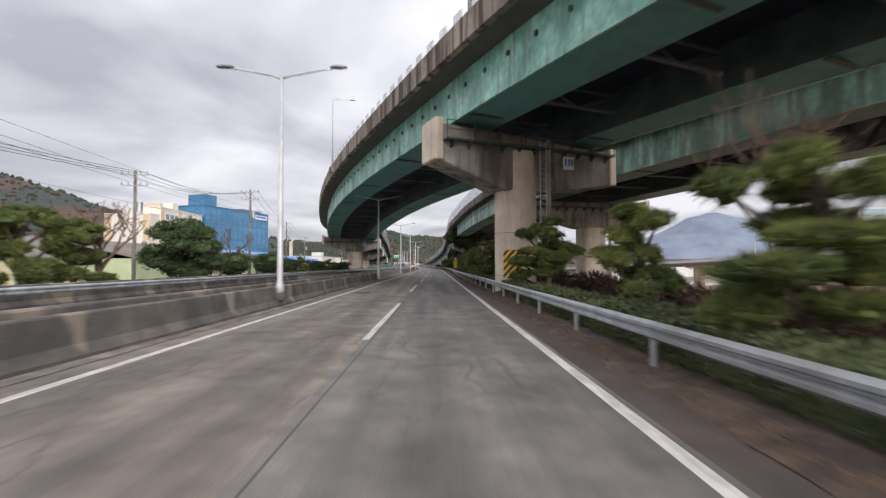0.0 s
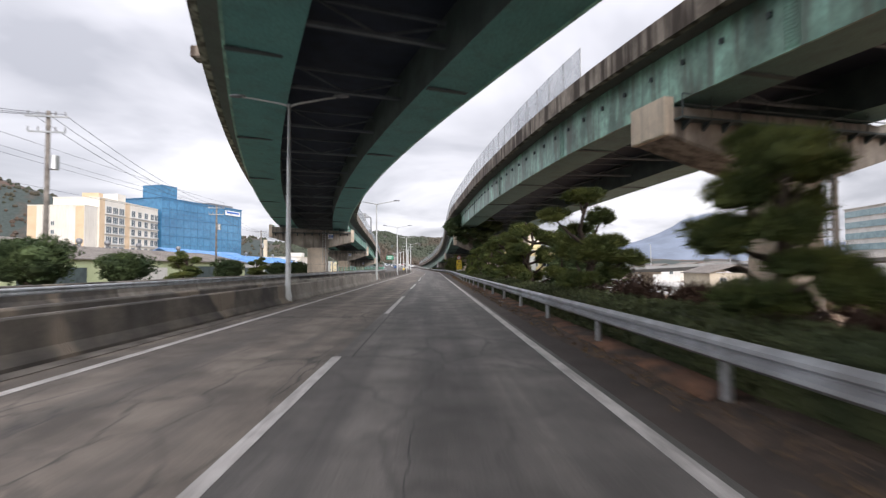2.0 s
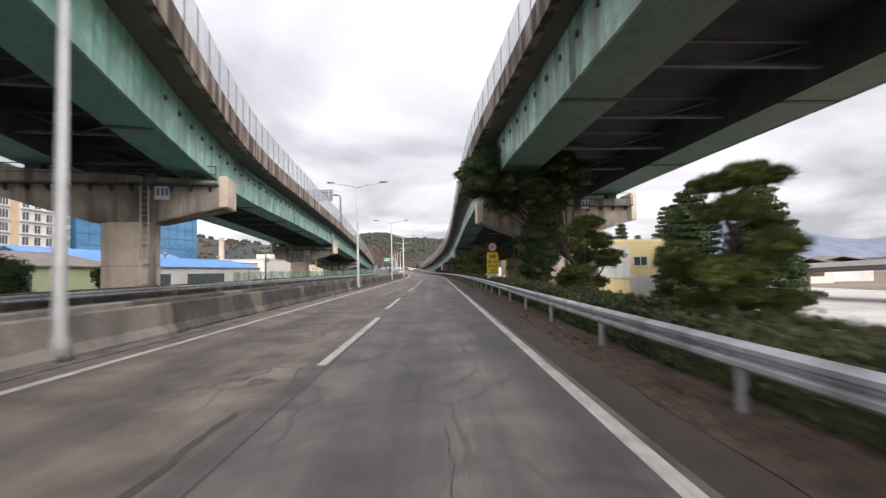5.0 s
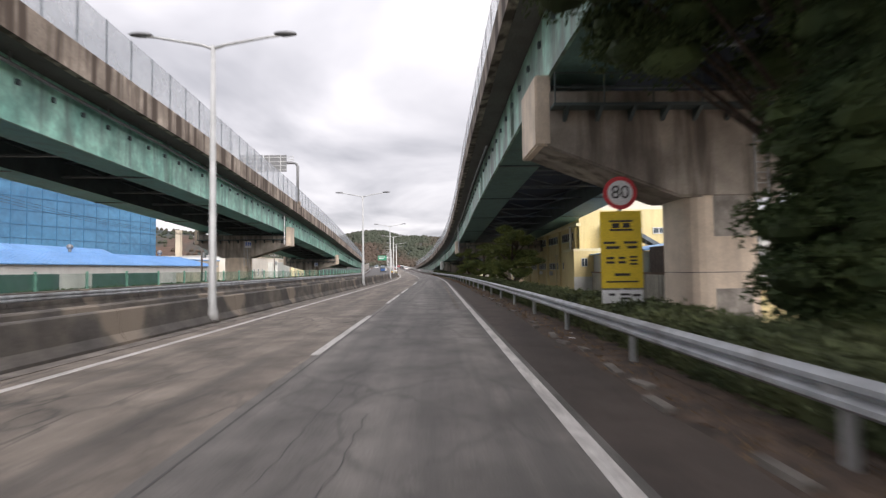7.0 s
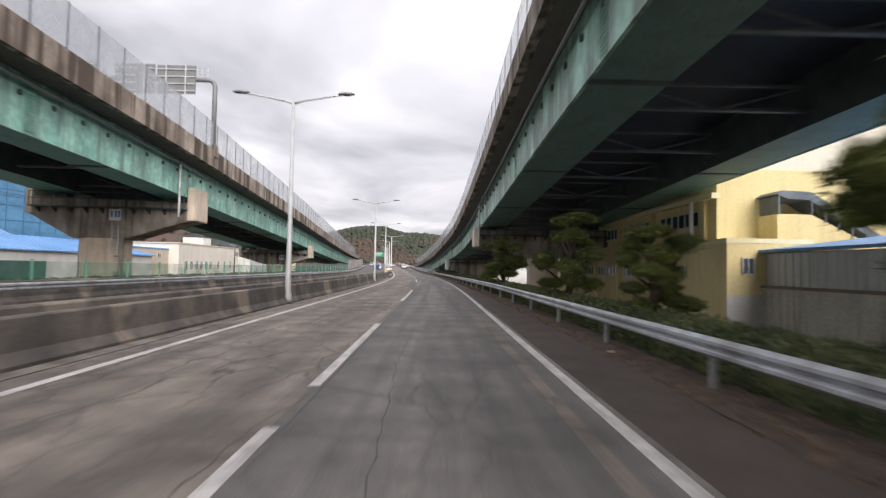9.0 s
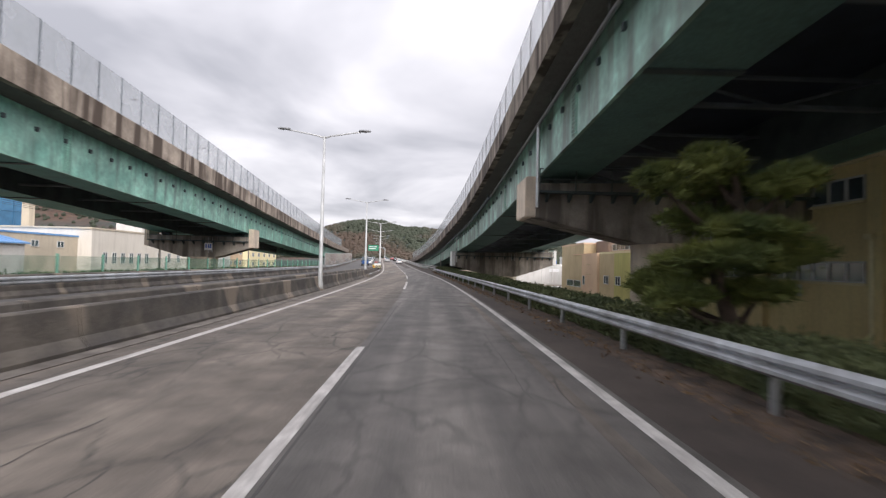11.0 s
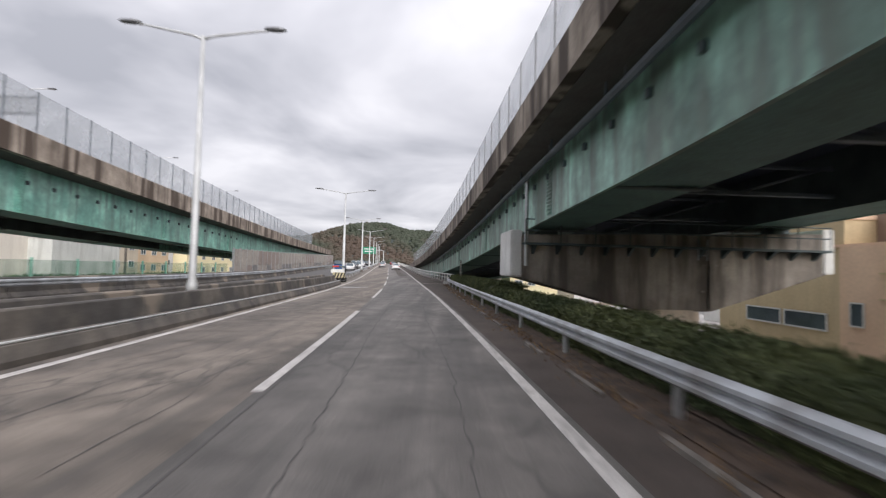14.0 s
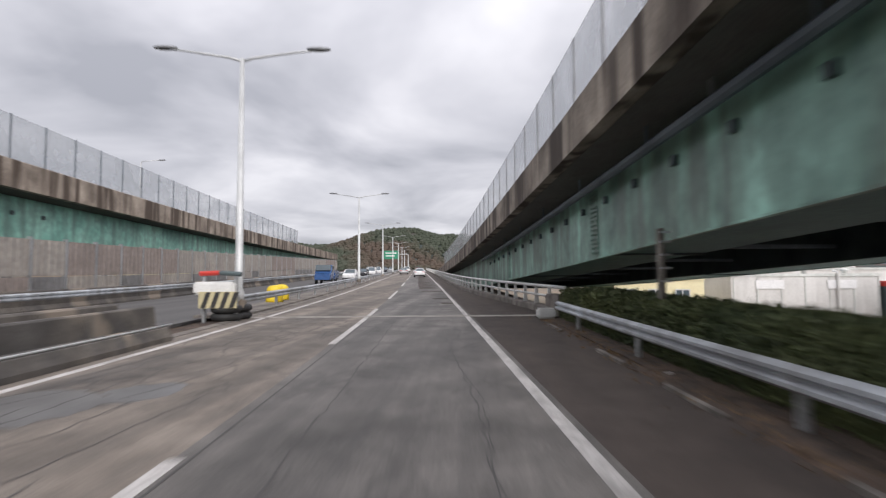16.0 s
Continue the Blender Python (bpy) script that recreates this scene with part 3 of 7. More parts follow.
R_OVER = [(-60, 1.0), (0, 1.0), (70, 0.95), (95, 1.1), (110, 1.27), (170, 1.27), (205, 1.45), (230, 1.45), (340, 1.5)]
R_BANK = [(-60, 0.0), (0, 0.0), (140, 0.0), (165, -0.02), (190, -0.038), (212, -0.03), (236, -0.008), (260, 0.0), (340, 0.0)]


class Way:
    """A viaduct's line: centre, girder height and crossfall over the road's own length."""
    def __init__(self, c, z, bank):
        self.c, self.z, self.b = c, z, bank

    def bank(self, y):
        return lerp_at(self.b, y) if self.b else 0.0

    def at(self, u, y, h):
        c0 = at(lerp_at(self.c, y - 1), y - 1)
        c1 = at(lerp_at(self.c, y + 1), y + 1)
        d = (c1 - c0)
        d.z = 0
        d.normalize()
        p = at(lerp_at(self.c, y), y)
        return Vector((p.x + d.y * u, p.y - d.x * u, lerp_at(self.z, y) + h - self.bank(y) * u))

    def turn(self, y):
        c0, c1 = at(lerp_at(self.c, y - 1), y - 1), at(lerp_at(self.c, y + 1), y + 1)
        return math.degrees(math.atan2(-(c1.x - c0.x), c1.y - c0.y))


LW, RW = Way(L_C, L_Z, L_BANK), Way(R_C, R_Z, R_BANK)


def viaduct(name, way, half, boxw, over, web, y0, y1, label, panel_sides, panel_range, par, panel_h):
    """Concrete deck with parapets on two steel box girders. half: from the line to the left and to the right outer web."""
    root = thing(name, label, "viaduct")
    ys = steps(y0, y1, 2.5)
    hw, bw = {-1: half[0], 1: half[1]}, {-1: boxw[0], 1: boxw[1]}

    def edge(y, s):
        return hw[s] + (lerp_at(over, y) if isinstance(over, list) and s < 0 else (0.95 if isinstance(over, list) else over))
    for s in (-1, 1):
        half, boxw = hw[s], bw[s]
        pr = [(s * half, 0.0), (s * half, web), (s * (half - boxw), web), (s * (half - boxw), 0.0)]
        bm = bmesh.new()
        sweep(bm, way.at, pr, ys)
        # undersides and inner webs get darker colours that carry their shade
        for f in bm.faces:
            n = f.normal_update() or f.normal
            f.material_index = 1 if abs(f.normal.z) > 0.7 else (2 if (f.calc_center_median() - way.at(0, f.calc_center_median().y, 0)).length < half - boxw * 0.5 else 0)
        part("box_girder", bm, [M_green, M_green_shade, M_steel_dark] if way is LW else [M_green_old, M_green_shade_old, M_steel_dark], root, "green painted steel box girder")
        # bottom flange lips and field splices
        bm = bmesh.new()
        sweep(bm, way.at, [(s * (half + 0.06), -0.03), (s * (half + 0.06), 0.012), (s * (half - 0.06), 0.012), (s * (half - 0.06), -0.03)], ys)
        part("flange_lip", bm, M_green if way is LW else M_green_old, root)
    # slab, with the shade of its underside put into the concrete's colour
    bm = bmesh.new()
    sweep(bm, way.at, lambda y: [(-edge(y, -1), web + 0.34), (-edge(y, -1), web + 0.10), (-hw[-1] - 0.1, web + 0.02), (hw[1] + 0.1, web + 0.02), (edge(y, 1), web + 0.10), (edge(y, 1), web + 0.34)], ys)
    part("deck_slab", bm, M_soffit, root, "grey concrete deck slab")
    # dark sheet that paints the shade under the deck between the boxes
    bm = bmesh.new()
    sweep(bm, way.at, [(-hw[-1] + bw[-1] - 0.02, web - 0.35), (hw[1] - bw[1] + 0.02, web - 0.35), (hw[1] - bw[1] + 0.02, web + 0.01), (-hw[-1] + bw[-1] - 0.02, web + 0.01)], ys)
    part("deck_plate", bm, M_deck_shade, root, "deck underside between the girders, its shade put into the colour")
    for s in (-1, 1):
        bm = bmesh.new()
        sweep(bm, way.at, lambda y: [(s * (edge(y, s) + o), web + h) for o, h in ((0.02, 0.05), (0.02, par - 0.04), (-0.05, par), (-0.25, par), (-0.42, 0.30), (-0.42, 0.12), (-0.3, 0.05))], ys)
        part("parapet", bm, M_parapet if way is LW else M_parapet_dark, root, "rain-streaked concrete parapet")
    # cross beams and bracing in the gap
    y = y0 + 2.0
    while y < y1 - 3:
        bm = bmesh.new()
        a, b = way.at(-hw[-1] + bw[-1], y, 0.55), way.at(hw[1] - bw[1], y, 0.55)
        d = b - a
        ang = math.atan2(d.y, d.x)
        rot = Matrix.Rotation(ang, 3, "Z")
        box(bm, (a + b) / 2, (d.length, 0.22, 0.12), rot)
        box(bm, (a + b) / 2 + Vector((0, 0, 0.9)), (d.length, 0.12, 0.10), rot)
        mid_p = (a + b) / 2
        for q in (a, b):
            tube(bm, [q + Vector((0, 0, 0.9)), mid_p], 0.05, 6)
        part("cross_beam", bm, M_beam, root)
        y += 5.6
    # bottom flange splice straps
    y = y0 + 4.0
    while y < y1 - 3:
        for s in (-1, 1):
            half, boxw = hw[s], bw[s]
            bm = bmesh.new()
            a, b = way.at(s * (half - 0.02), y, -0.02), way.at(s * (half - boxw + 0.02), y, -0.02)
            d = b - a
            rot = Matrix.Rotation(math.atan2(d.y, d.x), 3, "Z")
            box(bm, (a + b) / 2, (d.length, 0.30, 0.05), rot)
            part("flange_splice", bm, M_steel_dark, root)
        y += 11.2
    # panels
    for s in panel_sides:
        y = panel_range[0]
        while y < panel_range[1]:
            a, b = way.at(s * (edge(y, s) - 0.12), y, web + par), way.at(s * (edge(y + 2, s) - 0.12), y + 2.0, web + par)
            bm = bmesh.new()
            d = b - a
            n_ = Vector((d.y, -d.x, 0)).normalized() * 0.015
            vs = [bm.verts.new(p + o + Vector((0, 0, h))) for p in (a, b) for o in (-n_, n_) for h in (0.03, panel_h)]
            for f in ((0, 1, 3, 2), (4, 6, 7, 5), (0, 4, 5, 1), (2, 3, 7, 6), (0, 2, 6, 4), (1, 5, 7, 3)):
                bm.faces.new([vs[i] for i in f])
            part("noise_panel", bm, M_panel, root, "clouded clear noise panel")
            bm = bmesh.new()
            box(bm, a + Vector((0, 0, panel_h * 0.5 + 0.015)), (0.05, 0.05, panel_h + 0.03), Matrix.Rotation(math.atan2((b - a).y, (b - a).x), 3, "Z"))
            part("panel_post", bm, M_lamp_head if way is RW else M_beam, root)
            y += 2.0
    return root


left_viaduct = viaduct("viaduct", LW, (4.75, 5.0), (2.5, 2.1), 1.42, 2.3, -58, 330, "green steel box girder viaduct that curves over the road", (1,), (40, 296), 1.3, 1.95)
right_viaduct = viaduct("viaduct", RW, (6.1, 5.4), (2.4, 2.4), R_OVER, 2.3, -58, 330, "green steel box girder ramp that descends beside the road", (-1,), (56, 296), 1.15, 1.7)


bm = bmesh.new()
tube(bm, [RW.at(-6.1 - 0.42, y, 2.3 - 0.42) for y in steps(184, 262, 2.5)], 0.11, 8)
part("drain_pipe", bm, M_beam, right_viaduct, "grey drain pipe slung under the deck edge")
for y in steps(185, 261, 4.5):
    bm = bmesh.new()
    tube(bm, [RW.at(-6.1 - 0.42, y, 2.3 - 0.42), RW.at(-6.1 - 0.42, y, 2.3 + 0.1)], 0.035, 6)
    part("pipe_hanger", bm, M_beam, right_viaduct)

# ------------------------------------------------------------------ piers
def pier(way, y, half, top_drop, colw, colshift, label, ground=-3.2, end_h=1.5, root_h=2.7, thick=2.2, white=False, round_r=None, lip=0.0, patches=False):
    """A hammerhead pier: a column and a cap that tapers to its ends."""
    p = way.at(0, y, 0)
    root = thing("bridge_pier", label, "bridge pier", "viaduct piers", place=pose(p.x, p.y, 0, 0, 0, way.turn(y)))
    zt = p.z - top_drop
    a = half + 0.55
    c = colw / 2 + 0.25
    k = way.bank(y)
    bm = bmesh.new()
    poly = [(-a, zt + k * a), (a, zt - k * a), (a, zt - k * a - end_h), (colshift + c, zt - root_h), (colshift - c, zt - root_h), (-a, zt + k * a - end_h)]
    prism(bm, poly, "y", -thick / 2, thick / 2)
    bmesh.ops.bevel(bm, geom=bm.edges[:], offset=0.06, segments=2, affect="EDGES")
    part("pier_cap", bm, M_cap, root, "stained concrete hammerhead cap")
    # raised end walls that hide the bearings
    for s in (-1, 1):
        bm = bmesh.new()
        up_ = top_drop - 0.06 + lip
        bevelled(bm, (s * (a - 0.02), 0, zt - s * k * a - end_h / 2 + up_ / 2), (0.5, thick + 0.1, end_h + up_), 0.05)
        part("end_wall", bm, M_white if white else M_concrete, root, "pale concrete end block of the cap")
    # bearings
    for s in (-1, 1):
        bm = bmesh.new()
        bevelled(bm, (s * (half - 1.0), 0, zt - s * k * half + top_drop * 0.45), (0.8, 0.8, top_drop * 0.9), 0.03)
        part("bearing", bm, M_steel_dark, root)
    # column: rounded rectangle
    bm = bmesh.new()
    r, hw, hd = 0.55, colw / 2, 1.05
    pts = []
    for cx, cy, a0 in ((hw - r, hd - r, 0), (-hw + r, hd - r, 90), (-hw + r, -hd + r, 180), (hw - r, -hd + r, 270)):
        for i in range(5):
            t = radians(a0 + 22.5 * i)
            pts.append((colshift + cx + r * math.cos(t), cy + r * math.sin(t)))
    if round_r:
        pts = [(colshift + round_r * math.cos(2 * math.pi * i / 48), round_r * math.sin(2 * math.pi * i / 48)) for i in range(48)]
        hw = hd = round_r
    prism(bm, pts, "z", ground, zt - (0.75 if round_r else root_h - 0.05))
    part("column", bm, M_concrete, root, "pale concrete column", smooth=False)
    # construction joints
    z = zt - root_h - 2.4
    while z > 0.3:
        bm = bmesh.new()
        prism(bm, [(colshift + (x - colshift) * 1.004, y_ * 1.004) for x, y_ in pts], "z", z, z + 0.03)
        part("formwork_joint", bm, M_cap, root)
        z -= 2.4
    # inspection rail on the near ledge
    for s in (-1,):
        bm = bmesh.new()
        for zz in (0.45, 0.9):
            tube(bm, [(-a + 0.3, s * (thick / 2 + 0.45), zt + zz - 0.5), (a - 0.3, s * (thick / 2 + 0.45), zt + zz - 0.5)], 0.025, 6)
        n = int(2 * a / 1.5)
        for i in range(n + 1):
            x = -a + 0.3 + (2 * a - 0.6) * i / n
            tube(bm, [(x, s * (thick / 2 + 0.45), zt - 0.55), (x, s * (thick / 2 + 0.45), zt + 0.4)], 0.025, 6)
        box(bm, (0, s * (thick / 2 + 0.25), zt - 0.58), (2 * a - 0.5, 0.5, 0.09))
        for i in range(int(2 * a)):
            x = -a + 0.7 + i * (2 * a - 1.4) / (int(2 * a) - 1)
            prism(bm, [(s * thick / 2, zt - 0.98), (s * (thick / 2 + 0.48), zt - 0.66), (s * (thick / 2 + 0.48), zt - 0.62), (s * thick / 2, zt - 0.62)], "x", x - 0.06, x + 0.06)
        part("inspection_walkway", bm, M_steel_dark, root, "thin steel inspection walkway and rail")
    # ladder
    bm = bmesh.new()
    lx = colshift + hw - 0.2
    for dx in (-0.2, 0.2):
        tube(bm, [(lx + dx, -hd - 0.18, 2.2), (lx + dx, -hd - 0.18, zt - 0.2)], 0.03, 6)
    z = 2.4
    while z < zt - 0.3:
        tube(bm, [(lx - 0.2, -hd - 0.18, z), (lx + 0.2, -hd - 0.18, z)], 0.018, 6)
        z += 0.33
    part("ladder", bm, M_galv, root, "steel access ladder")
    bm = bmesh.new()
    bevelled(bm, (lx + 0.42, -hd - 0.10, (zt + 0.2) / 2), (0.26, 0.16, zt - 0.2), 0.02)
    for i in range(int(zt / 1.1)):
        box(bm, (lx + 0.3, -hd - 0.12, 0.9 + 1.1 * i), (0.7, 0.1, 0.07))
    part("cable_tray", bm, M_cap, root, "grey cable tray with clamps")
    if patches:
        for z0, z1 in ((2.4, 3.8), (-0.6, 0.75)):
            bm = bmesh.new()
            box(bm, (colshift + 0.15, -hd - 0.004, (z0 + z1) / 2), (1.15, 0.012, z1 - z0))
            part("repaint", bm, M_kerb_pale, root, "pale grey patch of fresh paint")
    return root


pier(LW, 26.5, 5.3, 0.35, 2.2, -0.62, "pale round concrete pier with a hammerhead cap", root_h=3.0, end_h=1.95, thick=1.9, round_r=1.2)
pier(LW, 100.5, 5.2, 0.35, 2.6, 0.6, "pale concrete hammerhead pier beside the opposite carriageway")
pier(LW, 157.6, 4.75, 0.35, 2.8, -0.8, "stained concrete hammerhead pier beside the opposite carriageway", end_h=1.2, lip=0.8)
pier(LW, 202.6, 4.75, 0.35, 2.8, 0, "stained concrete hammerhead pier under the low viaduct", root_h=2.3, end_h=1.2, lip=0.5)
pier(RW, 50.6, 6.3, 0.35, 2.8, 0.4, "concrete hammerhead pier behind the pines", end_h=1.25, lip=0.1)
pier(RW, 113.9, 5.85, 0.55, 2.5, -0.6, "pale concrete hammerhead pier beside the speed sign", end_h=1.75, root_h=3.4, patches=True)
pier(RW, 170.0, 6.0, 0.35, 2.8, 0, "concrete hammerhead pier in the shade of the ramp")
pier(RW, 212.6, 6.2, 0.25, 2.6, 0, "concrete pier cap with a white painted end", root_h=3.2, end_h=1.72, white=True, lip=0.0)
pier(RW, -5.0, 6.2, 0.35, 2.8, 0, "concrete hammerhead pier at the roadside by the pines")


# ------------------------------------------------------------------ lamps
def street_lamp():
    root = thing("street_lamp", "grey steel street lamp with two arms on the median", "street lamp", "median street lamps")
    bm = bmesh.new()
    tube(bm, [(0, 0, 0.0), (0, 0, 0.35), (0, 0, 0.5), (0, 0, 8.3)], [0.17, 0.16, 0.115, 0.065], 12)
    part("pole", bm, M_pole, root, smooth=True)
    for s in (-1, 1):
        bm = bmesh.new()
        tube(bm, [(0, 0, 8.2), (s * 0.35, 0, 8.32), (s * 1.65, 0, 8.55), (s * 1.95, 0, 8.58)], [0.05, 0.045, 0.035, 0.03], 8)
        part("arm", bm, M_pole, root, smooth=True)
        bm = bmesh.new()
        bmesh.ops.create_icosphere(bm, subdivisions=2, radius=1.0)
        for v in bm.verts:
            v.co = Vector((v.co.x * 0.36, v.co.y * 0.14, v.co.z * (0.10 if v.co.z > 0 else 0.05)))
            v.co += Vector((s * 2.15, 0, 8.62 + abs(v.co.x) * 0.05))
        part("lamp_head", bm, M_lamp_head, root, "dark grey lamp head", smooth=True)
    bm = bmesh.new()
    bevelled(bm, (0, 0, -0.05), (0.36, 0.36, 0.34), 0.04)
    part("footing", bm, M_barrier, root)
    return root


first = street_lamp()
LAMPS = [(16.3, 0.45), (48.3, 0), (80.7, 0), (112.1, 0), (142.5, 0), (174.3, 0), (207.8, 0.55), (241.0, 0.55), (273.5, 0.5), (306, 0.4), (338, 0.3), (370, 0.3), (402, 0.3), (434, 0.3)]
for i, (yy, dz) in enumerate(LAMPS):
    m = Matrix.Translation(at(-5.0 if 200 < yy < 215 else (-4.2 if 230 < yy < 250 else -4.38), yy, dz)) @ pose(0, 0, 0, 0, 0, heading(yy)) @ Matrix.Diagonal((1.2 if yy > 230 else (1.05 if yy > 200 else 1.0), 1, 1, 1))
    if i == 0:
        first.matrix_basis = m
    else:
        copy_thing(first, m)

# ------------------------------------------------------------------ plants
def scatter_mesh(name, centres, dirs, length, width, blades, mats, core=None, seed=1, spread=0.7):
    """Many thin blades: each centre carries a few narrow triangles that point roughly along its direction."""
    g = np.random.default_rng(seed)
    n = len(centres)
    c = np.repeat(centres, blades, axis=0)
    d = np.repeat(dirs, blades, axis=0) + g.normal(0, spread, (n * blades, 3))
    d /= np.linalg.norm(d, axis=1)[:, None] + 1e-9
    side = np.cross(d, g.normal(0, 1, d.shape))
    side /= np.linalg.norm(side, axis=1)[:, None] + 1e-9
    ln = length * g.uniform(0.6, 1.3, (len(d), 1))
    w = width * g.uniform(0.7, 1.3, (len(d), 1))
    v = np.stack([c - side * w, c + side * w, c + d * ln], 1).reshape(-1, 3)
    faces = np.arange(len(v)).reshape(-1, 3)
    verts, polys = v.tolist(), faces.tolist()
    if core:
        off = len(verts)
        cv, cf = core
        verts += cv
        polys += [[i + off for i in f] for f in cf]
    me = bpy.data.meshes.new(name)
    me.from_pydata(verts, [], polys)
    for m in mats:
        me.materials.append(m)
    return me


_ico = bmesh.new()
bmesh.ops.create_icosphere(_ico, subdivisions=2, radius=1.0)
ICO_V = [tuple(v.co) for v in _ico.verts]
ICO_F = [[v.index for v in f.verts] for f in _ico.faces]
_ico.free()


def blobs(list_of, shrink=0.8):
    """Lumpy solid hearts for pads of needles, so that no light shines through."""
    vs, fs = [], []
    for (cx, cy, cz), (rx, ry, rz) in list_of:
        off = len(vs)
        for x, y, z in ICO_V:
            k = shrink * (1 + 0.28 * noise.noise((x * 2 + cx * 3, y * 2 + cy * 3, z * 2 + cz * 3)))
            vs.append((cx + x * rx * k, cy + y * ry * k, cz + z * rz * k))
        fs += [[i + off for i in f] for f in ICO_F]
    return vs, fs


def pads_to_points(pads, per, seed):
    g = np.random.default_rng(seed)
    cs, ds = [], []
    for (c, r) in pads:
        n = int(per * r[0] * r[1] + 60)
        u = g.normal(0, 1, (n, 3))
        u /= np.linalg.norm(u, axis=1)[:, None]
        u[:, 2] = np.where(g.uniform(0, 1, n) < 0.75, np.abs(u[:, 2]), u[:, 2])
        k = g.uniform(0.72, 1.08, (n, 1))
        lump = 1 + 0.18 * np.sin(u[:, :1] * 5 + c[0]) * np.cos(u[:, 1:2] * 5 + c[1])
        cs.append(np.array(c) + u * k * lump * np.array(r))
        d = u.copy()
        d[:, 2] += 0.55
        ds.append(d)
    return np.concatenate(cs), np.concatenate(ds)


def pine(seed, height, spread, tiers, label, density=900):
    """A garden pine, clipped into flat clouds of needles on a bent trunk."""
    r = random.Random(seed)
    root = thing("pine_tree", label, "tree", "roadside pines")
    bm = bmesh.new()
    bend = [(0, 0, -0.3)]
    n = 7
    for i in range(1, n + 1):
        z = height * 0.9 * i / n
        bend.append((0.16 * math.sin(i * 1.7 + seed), 0.16 * math.cos(i * 1.3 + seed * 2), z))
    tube(bm, bend, [0.15 * (1 - 0.11 * i) for i in range(n + 1)], 9)
    pads = []
    for k in range(tiers):
        f = k / max(1, tiers - 1)
        z = height * (0.27 + 0.60 * f)
        reach = spread * (1.0 - 0.30 * f ** 2) * r.uniform(0.85, 1.12)
        count = 2 if k == tiers - 1 else 3
        a0 = r.uniform(0, 6.28)
        lean = (r.uniform(-0.18, 0.18) * spread, r.uniform(-0.18, 0.18) * spread)
        for j in range(count):
            a = a0 + 6.28 * j / count + r.uniform(-0.5, 0.5)
            rad = reach * (r.uniform(0.40, 0.74) if k < tiers - 1 else 0.25)
            size = reach * (r.uniform(0.32, 0.52) if k < tiers - 1 else 0.5)
            c = (lean[0] + rad * math.cos(a), lean[1] + rad * math.sin(a), z + r.uniform(-0.24, 0.24) * height / 4 - 0.08 * rad)
            thick = height * r.uniform(0.042, 0.066)
            # each cloud is a few overlapping clumps with an uneven edge
            for q in range(4):
                b_ = r.uniform(0, 6.28)
                o = size * (0.0 if q == 0 else r.uniform(0.35, 0.62))
                m = size * (0.78 if q == 0 else r.uniform(0.36, 0.56))
                pads.append(((c[0] + o * math.cos(b_), c[1] + o * math.sin(b_), c[2] + r.uniform(-0.3, 0.35) * thick + (0.25 * thick if q == 0 else -0.1 * thick)), (m, m * r.uniform(0.8, 1.1), thick * (1.0 if q == 0 else r.uniform(0.6, 0.85)))))
            base = bend[min(n, max(1, int(n * (z - 0.35) / (height * 0.9))))]
            tube(bm, [base, ((base[0] + c[0]) / 2, (base[1] + c[1]) / 2, (base[2] + c[2]) / 2 - 0.1), (c[0], c[1], c[2] - 0.06)], [0.065, 0.048, 0.02], 6)
    part("trunk", bm, M_bark, root, "rough dark pine trunk", smooth=True)
    cs, ds = pads_to_points(pads, density, seed)
    me = scatter_mesh("crown", cs, ds, 0.15, 0.010, 5, [M_needles], blobs([(c, q) for c, q in pads], 0.80), seed)
    crown = new("crown", me)
    crown.parent = root
    return root


P_LABEL = "clipped cloud-shaped pine with dark green needle pads"
pines = [pine(11, 3.9, 1.5, 6, P_LABEL), pine(12, 4.0, 1.6, 5, P_LABEL), pine(13, 3.8, 1.45, 5, P_LABEL), pine(14, 3.4, 1.45, 5, "low clipped pine with flat needle pads")]
RIGHT_PINES = [(-9, 6.2, 0, 0.9), (3.8, 6.2, 3, 0.95), (9.5, 6.3, 2, 0.84), (19.6, 6.3, 3, 1.1), (34.3, 6.2, 2, 0.93), (41.9, 6.0, 1, 0.93), (49.6, 5.9, 0, 0.95), (57.3, 6.1, 0, 0.98), (64, 6.1, 2, 0.9), (72, 6.1, 0, 0.9), (79.5, 6.2, 1, 0.7),
               (87, 6.4, 2, 0.81), (126.5, 6.9, 3, 1.19), (133.6, 6.6, 2, 0.72), (140.2, 6.4, 1, 0.90), (156, 6.3, 3, 1.15)]
LEFT_PINES = [(19.5, -16.6, 2, 1.3), (23.4, -17.4, 0, 1.25), (15.4, -17.6, 3, 1.4), (64, -16.4, 3, 0.93), (79, -16.4, 3, 0.88)]
for i, (yy, X, kind, sc) in enumerate(RIGHT_PINES + LEFT_PINES):
    zb = 0.12 if X > 0 else -0.3
    m = Matrix.LocRotScale(at(X, yy, zb), Euler((0, 0, rng.uniform(0, 6.28))), (sc, sc, sc))
    copy_thing(pines[kind], m)
for ob in pines:
    for o in (*ob.children_recursive, ob):
        bpy.data.objects.remove(o)


